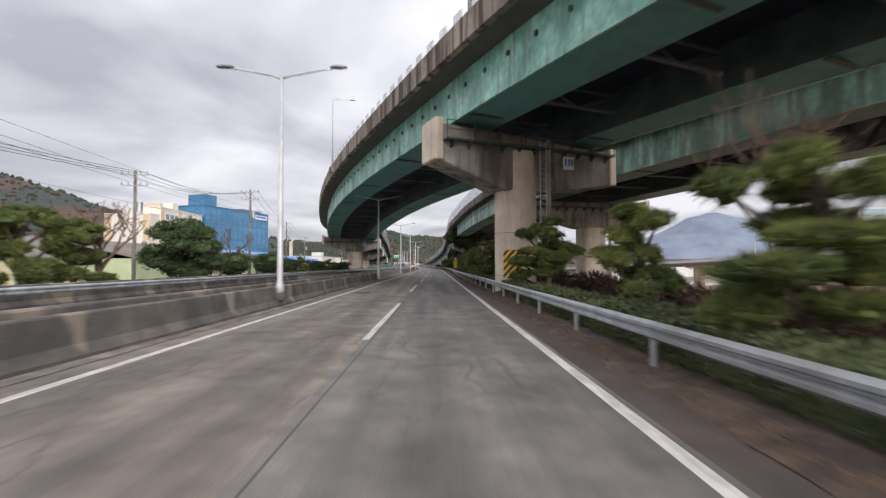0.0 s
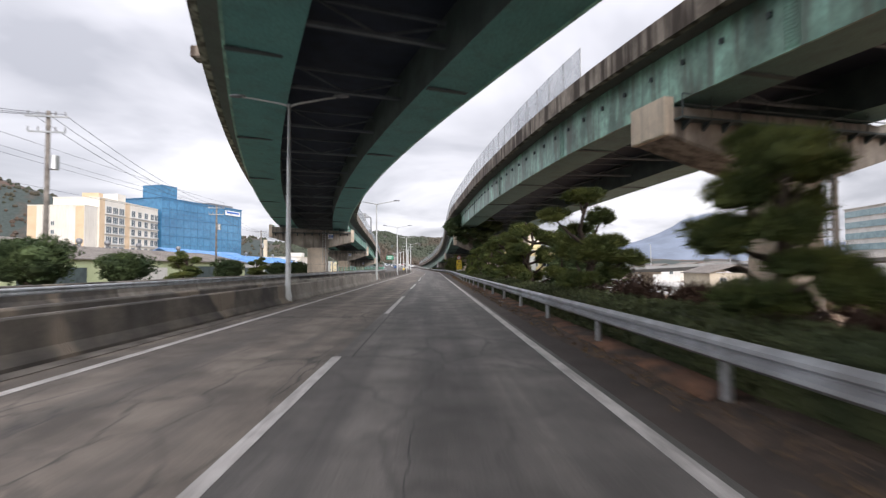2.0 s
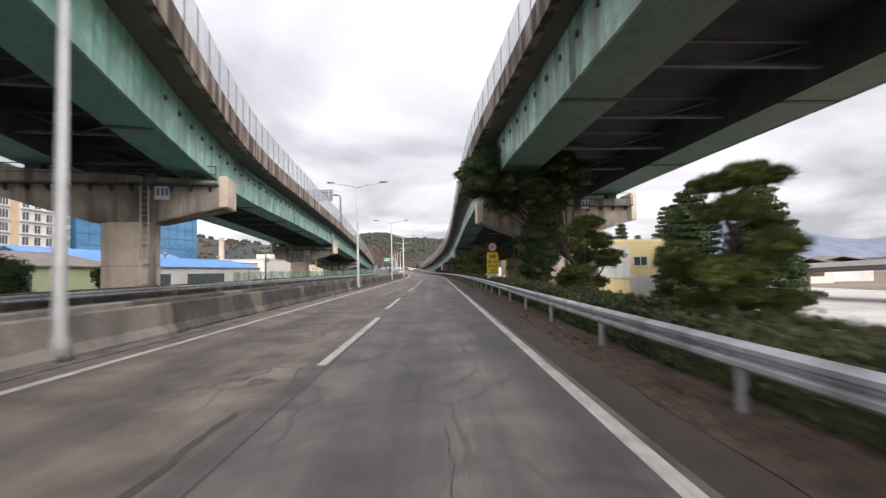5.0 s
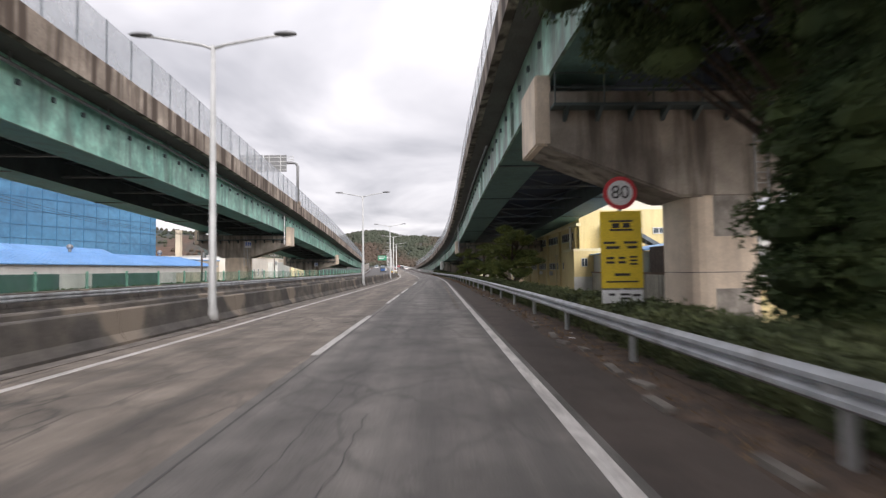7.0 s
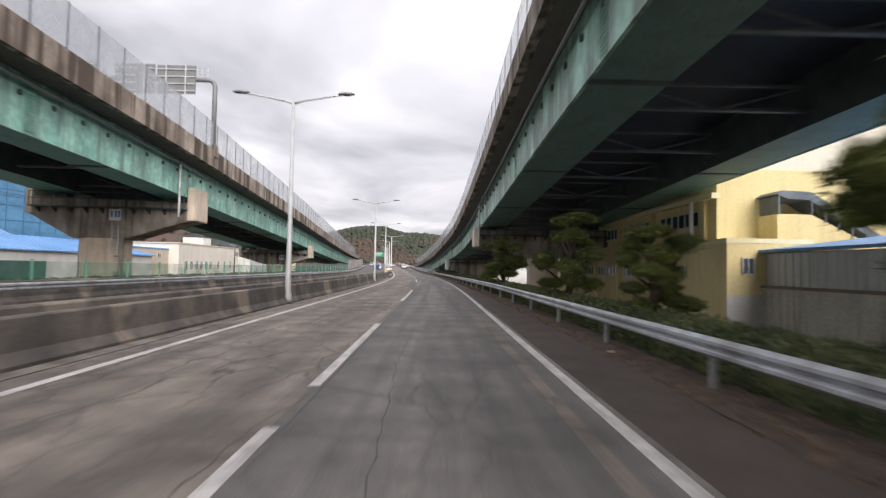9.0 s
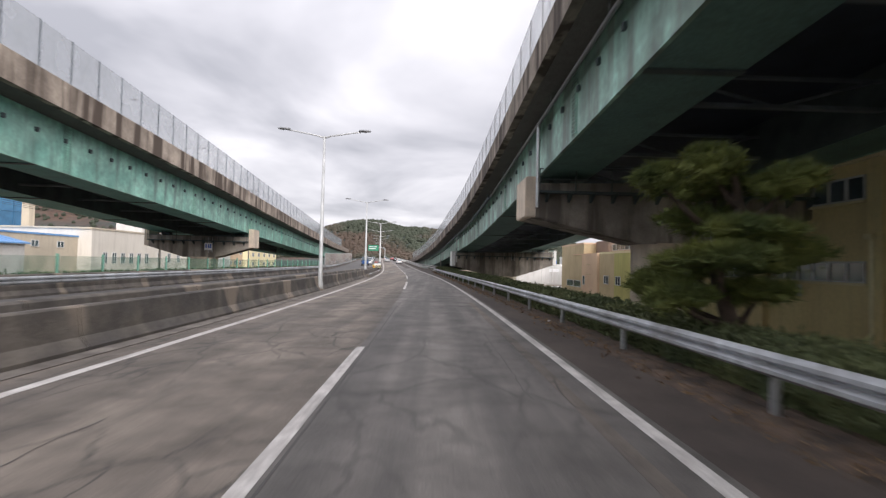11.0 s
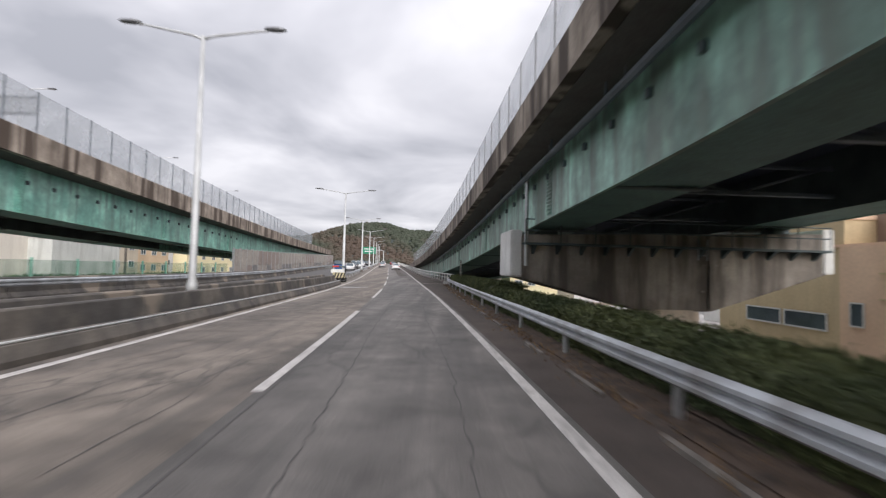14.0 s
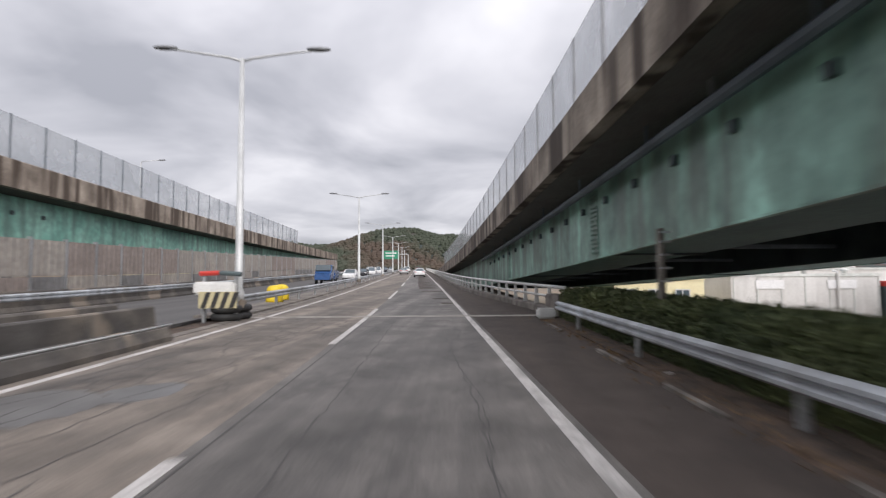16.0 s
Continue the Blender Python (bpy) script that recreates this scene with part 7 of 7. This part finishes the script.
POLES = [(-26, -6, 10.5), (-23, 38, 10.3), (-20.6, 56.5, 11.6), (-28.5, 97, 11.2), (-33, 128, 10), (-31, 168, 8.0), (-36, 215, 7.5), (-38, 252, 8.0)]
for x, y, h in POLES:
    utility_pole(x, y, h, "grey concrete utility pole with cross arms", 10)
for (x0, y0, h0), (x1, y1, h1) in zip(POLES, POLES[1:]):
    for q in (-0.9, 0.0, 0.9):
        bm = bmesh.new()
        pts = []
        for i in range(13):
            f = i / 12
            pts.append((x0 + (x1 - x0) * f + q, y0 + (y1 - y0) * f, h0 - 1.2 + (h1 - h0) * f - 0.9 * 4 * f * (1 - f)))
        tube(bm, pts, 0.016, 5)
        w_ = thing("power_line", "thin black power line between poles", "cable", "power lines")
        part("wire", bm, M_black, w_)
for k, (zz, xx) in enumerate(((16.5, -34), (15.2, -34.8), (14.0, -33.2), (12.4, -40))):
    bm = bmesh.new()
    tube(bm, [(xx - 30 * f + 8 * f, -25 + 190 * f, zz + 3.0 * f - 3.5 * 4 * f * (1 - f) * 0.4) for f in [i / 14 for i in range(15)]], 0.02, 5)
    w_ = thing("power_line", "thin black power line above the sheds", "cable", "power lines")
    part("wire", bm, M_black, w_)
post = thing("utility_pole", "short concrete pole with cables beside the hedge", "utility pole", "utility poles", place=pose(*at(6.5, 233.6, 0)))
bm = bmesh.new()
tube(bm, [(0, 0, -1), (0, 0, 2.35)], [0.085, 0.07], 10)
part("pole", bm, M_kerb, post)
for z in (1.35, 1.6, 1.85, 2.1, 2.28):
    bm = bmesh.new()
    box(bm, (0.07, -0.05, z), (0.2, 0.06, 0.04))
    part("bracket", bm, M_galv, post)
for z, tx, ty, tz in ((1.5, 30, 262, 0.6), (1.0, 32, 258, -0.1), (0.6, 34, 252, -0.6)):
    bm = bmesh.new()
    a = at(6.5, 233.6, z + 0.4)
    tube(bm, [(a.x + (tx - a.x) * f, a.y + (ty - a.y) * f, a.z + (tz - a.z) * f - 0.5 * 4 * f * (1 - f)) for f in [i / 8 for i in range(9)]], 0.02, 5)
    part("cable", bm, M_black, post)

# ------------------------------------------------------------------ bridge rail past the hedge
BR_X = [(241, 6.75), (248, 6.2), (256, 5.5), (266, 5.0), (290, 4.9), (460, 4.9)]
br = thing("bridge_railing", "white steel railing on a weathered concrete kerb", "railing")
bm = bmesh.new()
sweep(bm, lambda o, yy, h: at(lerp_at(BR_X, yy) + o, yy, h), [(-0.22, -0.1), (-0.22, 0.22), (-0.16, 0.26), (0.2, 0.26), (0.2, -0.6)], steps(241, 440, 3))
part("kerb", bm, M_kerb, br)
for z in (0.62, 0.98):
    bm = bmesh.new()
    tube(bm, [at(lerp_at(BR_X, y), y, z) for y in steps(241, 440, 2.5)], 0.05 if z < 0.9 else 0.065, 8)
    part("rail", bm, M_white, br, smooth=True)
y = 241.0
bp = bmesh.new()
prism(bp, [(-0.07, 0.2), (0.1, 0.2), (0.05, 1.0), (-0.05, 1.0)], "y", -0.05, 0.05)
bpm = bpy.data.meshes.new("baluster_post")
bp.to_mesh(bpm)
bp.free()
bpm.materials.append(M_white)
while y < 440:
    ob = new("baluster_post", bpm)
    ob.parent = br
    ob.matrix_basis = Matrix.Translation(at(lerp_at(BR_X, y), y, 0)) @ pose(0, 0, 0, 0, 0, heading(y))
    y += 1.6
bm = bmesh.new()
bevelled(bm, at(6.72, 241.8, 0.35), (0.45, 1.9, 0.75), 0.05, Matrix.Rotation(radians(heading(241)), 3, "Z"))
part("end_block", bm, M_kerb, br, "chipped concrete end block")
bm = bmesh.new()
bevelled(bm, at(6.0, 240.6, 0.16), (0.6, 0.5, 0.34), 0.06)
part("kerb_stone", bm, M_white, br)
bm = bmesh.new()
sweep(bm, lambda o, yy, h: at(lerp_at(BR_X, yy) + o, yy, h), [(-3.4, 0.0), (-0.2, 0.0), (-0.2, -0.2), (-3.4, -0.2)], steps(241, 440, 3))
tagged(mesh_object("bridge_shoulder", bm, M_shoulder), "asphalt shoulder on the bridge", "road", kind="structure")

# ------------------------------------------------------------------ median end
med_rail = thing("guardrail", "steel guardrail in the median past the barrier end", "guardrail")
y = 242.0
while y < 420:
    bm = bmesh.new()
    sweep(bm, lambda o, yy, h: at(-4.55 - o, yy, h + 0.05), W_BEAM, steps(y, y + 4.05, 2.0))
    part("rail_beam", bm, M_rail, med_rail)
    bm = bmesh.new()
    tube(bm, [at(-4.75, y + 1, -0.1), at(-4.75, y + 1, 0.72)], 0.07, 8)
    part("post", bm, M_galv, med_rail)
    y += 4.0
strip("median_kerb", M_kerb, -5.9, -4.3, 0.10, "low concrete median strip past the barrier end", "kerb", ys=steps(241.5, 440, 4))
strip("road_opposite", M_road_far, -5.92, -5.6, 0.001, "asphalt joint beside the median", "road", ys=steps(240, 440, 4))
M_cream_plate = material("faded_yellow_plate", (0.62, 0.55, 0.33), (0.52, 0.46, 0.28), 3.0, 0.6)
term = thing("crash_terminal", "battered barrier terminal with a striped plate and a light bar", "crash barrier", place=Matrix.Translation(at(-4.55, 240.4, 0)) @ pose(0, 0, 0, 0, 0, heading(240)) @ Matrix.Scale(1.12, 4))
for x in (-0.45, 0.45):
    bm = bmesh.new()
    box(bm, (x, 0, 0.62), (0.09, 0.09, 1.3))
    part("post", bm, M_galv, term)
bm = bmesh.new()
tube(bm, [(-0.55, -0.05, 1.36), (0.0, -0.05, 1.38)], 0.07, 10)
part("light_bar", bm, M_red, term, "red half of the light bar")
bm = bmesh.new()
tube(bm, [(0.0, -0.05, 1.38), (0.6, -0.05, 1.34)], 0.07, 10)
part("light_bar", bm, M_steel_dark, term, "dark half of the light bar")
bm = bmesh.new()
bevelled(bm, (-0.1, -0.1, 0.95), (1.15, 0.3, 0.36), 0.06)
part("housing", bm, M_white, term, "white plastic housing")
bm = bmesh.new()
box(bm, (0.05, -0.28, 0.62), (1.05, 0.03, 0.46))
plate = part("striped_plate", bm, M_cream_plate, term, "pale yellow plate with black stripes")
for k in range(4):
    bm = bmesh.new()
    x = -0.42 + 0.26 * k
    prism(bm, [(x, 0.40), (x + 0.13, 0.40), (x + 0.28, 0.84), (x + 0.15, 0.84)], "y", -0.305, -0.297)
    part("stripe", bm, M_sign_black, plate)
for k, (x, yy) in enumerate(((0.15, 0.1), (0.2, 0.75))):
    bm = bmesh.new()
    for zz in (0.12, 0.34):
        seg = [(x + 0.32 * math.cos(a), yy + 0.32 * math.sin(a), zz) for a in [2 * math.pi * i / 16 for i in range(17)]]
        tube(bm, seg, 0.11, 8)
    part("tyre", bm, M_black, term, "old black tyre", smooth=True)
for yy, xx in ((248.6, -5.3), (250.2, -5.45)):
    dr = thing("traffic_drum", "yellow plastic traffic drum in the median", "traffic drum", "median drums", place=Matrix.Translation(at(xx, yy, 0.1)))
    bm = bmesh.new()
    tube(bm, [(0, 0, 0), (0, 0, 0.1), (0, 0, 0.35), (0, 0, 0.66), (0, 0, 0.76), (0, 0, 0.8)], [0.42, 0.40, 0.39, 0.35, 0.26, 0.1], 16)
    part("body", bm, M_sign_yellow, dr, smooth=True)
    bm = bmesh.new()
    tube(bm, [(0, 0, 0.40), (0, 0, 0.52)], [0.395, 0.38], 16, cap=False)
    part("reflective_band", bm, M_sign_red, dr)


# broken kerb slabs on the shoulder edge
ks = unit_box_mesh("kerb_slab", (0.12, 0.55, 0.06), M_kerb)
kerb_row = thing("kerb_slabs", "row of pale broken kerb slabs under the guardrail", "kerb", kind="structure")
for i, y in enumerate(steps(101, 124, 0.9)):
    if math.sin(i * 4.7) < -0.1:
        continue
    ob = new("kerb_slab", ks)
    ob.parent = kerb_row
    ob.matrix_basis = Matrix.Translation(at(rail_x(y) - 0.40 + 0.11 * math.sin(i * 2.3), y, 0.03)) @ pose(0, 0, 0, 5 * math.sin(i * 1.7), 5 * math.cos(i), 16 * math.sin(i * 3.1))


# worn concrete edging that shows through the dirt by the hedge
edging = thing("kerb_edging", "narrow worn concrete edging in the shoulder dirt", "kerb", kind="structure")
y = 186.0
i = 0
while y < 238:
    i += 1
    if i % 7 not in (1, 3, 5, 6):
        bm = bmesh.new()
        sweep(bm, at, lambda yy: [(rail_x(yy) - 0.40, -0.02), (rail_x(yy) - 0.40, 0.05), (rail_x(yy) - 0.33, 0.056), (rail_x(yy) - 0.33, -0.02)], [y, y + 0.7, y + 1.42])
        part("edging_stone", bm, M_kerb, edging)
    y += 1.5

# ------------------------------------------------------------------ vehicles
def paint(name, c):
    m = material(name, c, tuple(v * 0.92 for v in c), 1.0, 0.25, spec=0.6, fine=3)
    m.node_tree.nodes["Principled BSDF"].inputs["Coat Weight"].default_value = 0.6
    return m


M_car = {"white": paint("white_car_paint", (0.78, 0.78, 0.78)), "silver": paint("silver_car_paint", (0.45, 0.46, 0.47)), "black": paint("black_car_paint", (0.03, 0.03, 0.035)), "blue": paint("blue_car_paint", (0.04, 0.10, 0.26)), "red": paint("red_car_paint", (0.42, 0.04, 0.04))}
M_tail = material("tail_lamp", (0.55, 0.03, 0.02), (0.4, 0.02, 0.02), 5.0, 0.2)
M_plate = material("number_plate", (0.75, 0.75, 0.73), (0.7, 0.7, 0.68), 5.0, 0.4)


def car(place, colour, label, kind="sedan"):
    """A car that points along +y. Half sections are swept along its length."""
    root = thing("car", label, "car", "cars ahead", place=place)
    W = 0.91
    if kind == "truck":
        secs = [(-2.55, 0.55, 0.95, 0.9), (-2.5, 0.5, 1.0, 0.9), (0.4, 0.5, 1.0, 0.9), (0.42, 0.4, 1.95, 0.86), (1.5, 0.4, 1.98, 0.86), (2.1, 0.4, 1.15, 0.84), (2.5, 0.45, 1.0, 0.78)]
    else:
        secs = [(-2.28, 0.42, 0.80, 0.72), (-2.2, 0.30, 0.98, 0.84), (-1.7, 0.22, 1.02, W), (-0.9, 0.2, 1.0, W), (0.6, 0.2, 0.98, W), (1.3, 0.22, 0.93, W), (2.0, 0.25, 0.80, 0.86), (2.25, 0.35, 0.66, 0.7)]
    bm = bmesh.new()
    rings = []
    for y, z0, z1, w in secs:
        rings.append([bm.verts.new(v) for v in ((-w * 0.94, y, z0), (-w, y, z0 + (z1 - z0) * 0.35), (-w * 0.98, y, z0 + (z1 - z0) * 0.8), (-w * 0.9, y, z1), (w * 0.9, y, z1), (w * 0.98, y, z0 + (z1 - z0) * 0.8), (w, y, z0 + (z1 - z0) * 0.35), (w * 0.94, y, z0))])
    for a, b in zip(rings, rings[1:]):
        for k in range(8):
            bm.faces.new((a[k], a[(k + 1) % 8], b[(k + 1) % 8], b[k]))
    bm.faces.new(rings[0])
    bm.faces.new(rings[-1][::-1])
    body = part("body", bm, M_car[colour], root)
    if kind != "truck":
        top = 1.44 if kind == "sedan" else 1.66
        bm = bmesh.new()
        cab = [(-1.95 if kind == "sedan" else -2.15, 0.98, 0.78), (-1.05 if kind == "sedan" else -1.85, top - 0.03, 0.60), (0.0, top, 0.62), (0.35, top - 0.02, 0.62), (1.15, 0.95, 0.76)]
        rr = []
        for y, z, w in cab:
            rr.append([bm.verts.new(v) for v in ((-w, y, z), (w, y, z))])
        base = [[bm.verts.new((s * 0.80, y, 0.95)) for s in (-1, 1)] for y, _, _ in cab]
        for i in range(len(cab) - 1):
            bm.faces.new((rr[i][0], rr[i][1], rr[i + 1][1], rr[i + 1][0]))
            for s in (0, 1):
                bm.faces.new((rr[i][s], rr[i + 1][s], base[i + 1][s], base[i][s]))
        part("cabin_glass", bm, M_window, root, "dark tinted windows")
        bm = bmesh.new()
        y0, y1 = cab[1][0] + 0.05, cab[3][0]
        bevelled(bm, (0, (y0 + y1) / 2, top), (1.2, y1 - y0, 0.06), 0.025)
        for s in (-1, 1):
            for i in range(len(cab) - 1):
                a, b = cab[i], cab[i + 1]
                tube(bm, [(s * a[2] * 1.005, a[0], a[1]), (s * b[2] * 1.005, b[0], b[1])], 0.045, 6)
            tube(bm, [(s * 0.62, -0.3, top - 0.03), (s * 0.81, -0.25, 0.97)], 0.05, 6)
        part("roof", bm, M_car[colour], root)
    else:
        bm = bmesh.new()
        box(bm, (0, 1.82, 1.58), (1.5, 0.5, 0.62), Matrix.Rotation(radians(28), 3, "X"))
        for s in (-1, 1):
            box(bm, (s * 0.86, 1.1, 1.58), (0.03, 0.7, 0.55))
        part("cabin_glass", bm, M_window, root, "dark windows")
        bm = bmesh.new()
        for s in (-1, 1):
            box(bm, (s * 0.85, -1.1, 1.2), (0.05, 2.9, 0.42))
        box(bm, (0, -2.52, 1.2), (1.7, 0.05, 0.42))
        part("cargo_side", bm, M_car[colour], root)
    for sx in (-1, 1):
        for sy in (-1.38, 1.38):
            bm = bmesh.new()
            tube(bm, [(sx * 0.70, sy, 0.32), (sx * 0.72, sy, 0.32), (sx * 0.90, sy, 0.32), (sx * 0.915, sy, 0.32)], [0.29, 0.325, 0.325, 0.29], 16)
            wh = part("wheel", bm, M_black, root, "black tyre")
            bm = bmesh.new()
            tube(bm, [(sx * 0.905, sy, 0.32), (sx * 0.925, sy, 0.32)], 0.2, 12)
            part("rim", bm, M_galv, wh)
    for s in (-1, 1):
        bm = bmesh.new()
        bevelled(bm, (s * 0.62, -2.22, 0.84), (0.42, 0.14, 0.12), 0.03)
        part("tail_lamp", bm, M_tail, root, "red tail lamp")
        bm = bmesh.new()
        bevelled(bm, (s * 0.62, 2.12, 0.70), (0.36, 0.2, 0.13), 0.03)
        part("head_lamp", bm, M_sign_white, root, "clear head lamp")
        bm = bmesh.new()
        bevelled(bm, (s * 1.0, 0.85, 1.0), (0.2, 0.12, 0.14), 0.03)
        part("door_mirror", bm, M_car[colour], root)
    bm = bmesh.new()
    box(bm, (0, -2.285, 0.66), (0.5, 0.02, 0.12))
    part("number_plate", bm, M_plate, root)
    bm = bmesh.new()
    box(bm, (0, -2.2, 0.36), (1.5, 0.14, 0.16))
    part("bumper", bm, M_black, root)
    return root


def on_lane(X, y, back=False):
    return Matrix.Translation(at(X, y, 0)) @ pose(0, 0, 0, 0, 0, heading(y) + (180 if back else 0))


car(on_lane(1.7, 306), "white", "white saloon car in the driving lane ahead")
car(on_lane(-1.7, 334), "silver", "silver saloon car in the overtaking lane ahead")
car(on_lane(1.8, 352), "black", "black saloon car in the driving lane ahead")
car(on_lane(1.6, 392), "red", "dark red saloon car in the driving lane ahead")
car(on_lane(-1.8, 372), "white", "white saloon car in the overtaking lane ahead", "suv")
car(on_lane(-8.2, 277, True), "blue", "blue light truck on the opposite carriageway", "truck")
car(on_lane(-7.6, 291, True), "white", "white saloon car on the opposite carriageway")
car(on_lane(-8.0, 309, True), "black", "black saloon car on the opposite carriageway")
car(on_lane(-7.7, 322, True), "white", "white tall car on the opposite carriageway", "suv")
for k, y in enumerate((338, 351, 364, 379, 393, 408)):
    car(on_lane((-7.8, -11.0)[k % 2], y, True), ("white", "silver", "black")[k % 3], "saloon car in the queue on the opposite carriageway", ("sedan", "suv")[k % 2])

# ------------------------------------------------------------------ road wear
strip("ghost_line", M_lane_old, 2.93, 3.10, 0.003, "pale trace of an older edge line", "road marking", ys=steps(116, 168, 4))
bm = bmesh.new()
sweep(bm, at, [(-4.2, 0.006), (6.2, 0.006), (6.2, -0.02), (-4.2, -0.02)], [241.4, 241.85])
tagged(mesh_object("bridge_joint", bm, M_kerb_pale), "pale concrete joint across the road at the bridge", "road joint", kind="structure")


def crack(name, pts, w, mat, label, z=0.004):
    bm = bmesh.new()
    prev = None
    rr = random.Random(len(pts) * 7 + int(pts[0][1]))
    fine_pts = []
    for (x0, y0), (x1, y1) in zip(pts, pts[1:]):
        n = max(2, int(math.hypot(x1 - x0, y1 - y0) / 0.2))
        for i in range(n):
            f = i / n
            fine_pts.append((x0 + (x1 - x0) * f + rr.uniform(-0.03, 0.03), y0 + (y1 - y0) * f))
    fine_pts.append(pts[-1])
    for x, y in fine_pts:
        ww = w * rr.uniform(0.45, 1.2)
        cur = [bm.verts.new(at(x - ww, y, z)), bm.verts.new(at(x + ww, y, z))]
        if prev:
            bm.faces.new((prev[0], prev[1], cur[1], cur[0]))
        prev = cur
    tagged(mesh_object(name, bm, mat), label, "road crack", "road cracks", "structure")


CR = "thin dark crack in the asphalt"
for y0, y1 in ((-20, 26), (36, 43.5), (52.7, 61), (70.4, 91), (97.8, 119.6), (127.3, 166), (189, 240)):
    strip("lane_seam", M_crack, *((0.235, 0.26) if 35 < y0 < 90 else (0.115, 0.14)), 0.003, "thin dark seam between the two lanes", "road joint", ys=steps(y0, y1, 3))
for y0, y1 in ((53.6, 59.6), (72.0, 77.5)):
    crack("crack", [(-0.16, y0), (-0.13, (y0 + y1) / 2), (-0.16, y1)], 0.045, M_joint, "dark worn band beside the lane dashes")
crack("crack", [(1.9, 56.5), (2.0, 60), (1.75, 63.5), (2.0, 68), (1.85, 73)], 0.02, M_crack, CR)
crack("crack", [(1.3, 54.2), (1.45, 57), (1.2, 60)], 0.016, M_crack, CR)
crack("crack", [(2.6, 64.0), (2.2, 66.5), (2.35, 69)], 0.018, M_crack, CR)
crack("crack", [(0.9, 120), (1.1, 126), (0.95, 131), (1.1, 138)], 0.009, M_crack, CR)
crack("crack", [(0.8, 186), (1.0, 193), (0.9, 204), (1.05, 216), (0.9, 228), (1.05, 240)], 0.012, M_crack, CR)
crack("crack", [(2.3, 192), (2.5, 199), (2.35, 207), (2.5, 216)], 0.010, M_crack, CR)
crack("crack", [(2.6, 218), (2.4, 224), (2.65, 230), (2.5, 236)], 0.010, M_crack, CR)
rc = random.Random(12)
for k in range(64):
    y = 199 + k * 0.62
    x = rc.uniform(-3.6, -1.0)
    crack("crack", [(x, y), (x + rc.uniform(0.1, 0.6), y + rc.uniform(0.6, 1.9)), (x + rc.uniform(-0.1, 0.9), y + rc.uniform(2.0, 3.6))], 0.011, M_crack, "alligator crack in the worn lane")
for k in range(46):
    y = 4 + k * 5.1 + rc.uniform(-4, 4)
    x = rc.uniform(-3.3, 3.0)
    crack("crack", [(x, y), (x + rc.uniform(-0.2, 0.2), y + 2), (x + rc.uniform(-0.4, 0.4), y + rc.uniform(3, 6))], 0.008, M_crack, CR)
M_wet = material("damp_patch", (0.17, 0.165, 0.16), (0.12, 0.115, 0.11), 1.2, 0.3, fine=12, spec=0.5)


def patch(x, y, rx, ry, mat, label, seed, z=0.003):
    bm = bmesh.new()
    vs_ = []
    for i in range(40):
        a = 2 * math.pi * i / 40
        k = 1 + 0.35 * noise.noise((math.cos(a) * 1.6, math.sin(a) * 1.6, seed)) + 0.15 * noise.noise((math.cos(a) * 5, math.sin(a) * 5, seed))
        vs_.append(bm.verts.new(at(x + rx * k * math.cos(a), y + ry * k * math.sin(a), z)))
    bm.faces.new(vs_)
    tagged(mesh_object("road_patch", bm, mat), label, "road patch", "road patches", "structure")


patch(-2.6, 25.6, 0.55, 0.9, M_wet, "damp pale patch in the worn lane", 1)
patch(-2.75, 28.5, 0.45, 0.9, M_wet, "damp pale patch in the worn lane", 2)
patch(-2.6, 230.2, 0.8, 0.9, M_wet, "pale mortar patch in the cracked lane", 5)
patch(-1.6, 231.0, 0.5, 0.5, M_wet, "pale mortar patch in the cracked lane", 6)
for k in range(14):
    y = rc.uniform(10, 235)
    lit = thing("litter", "small pale scrap of litter by the kerb", "litter", "roadside litter", place=Matrix.Translation(at(rail_x(y) + rc.uniform(-0.3, 0.05), y, 0.03)) @ pose(0, 0, 0, 0, 0, rc.uniform(0, 180)))
    bm = bmesh.new()
    bevelled(bm, (0, 0, 0.012), (0.06, 0.08 + rc.uniform(0, 0.09), 0.03), 0.01)
    part("scrap", bm, M_line, lit)
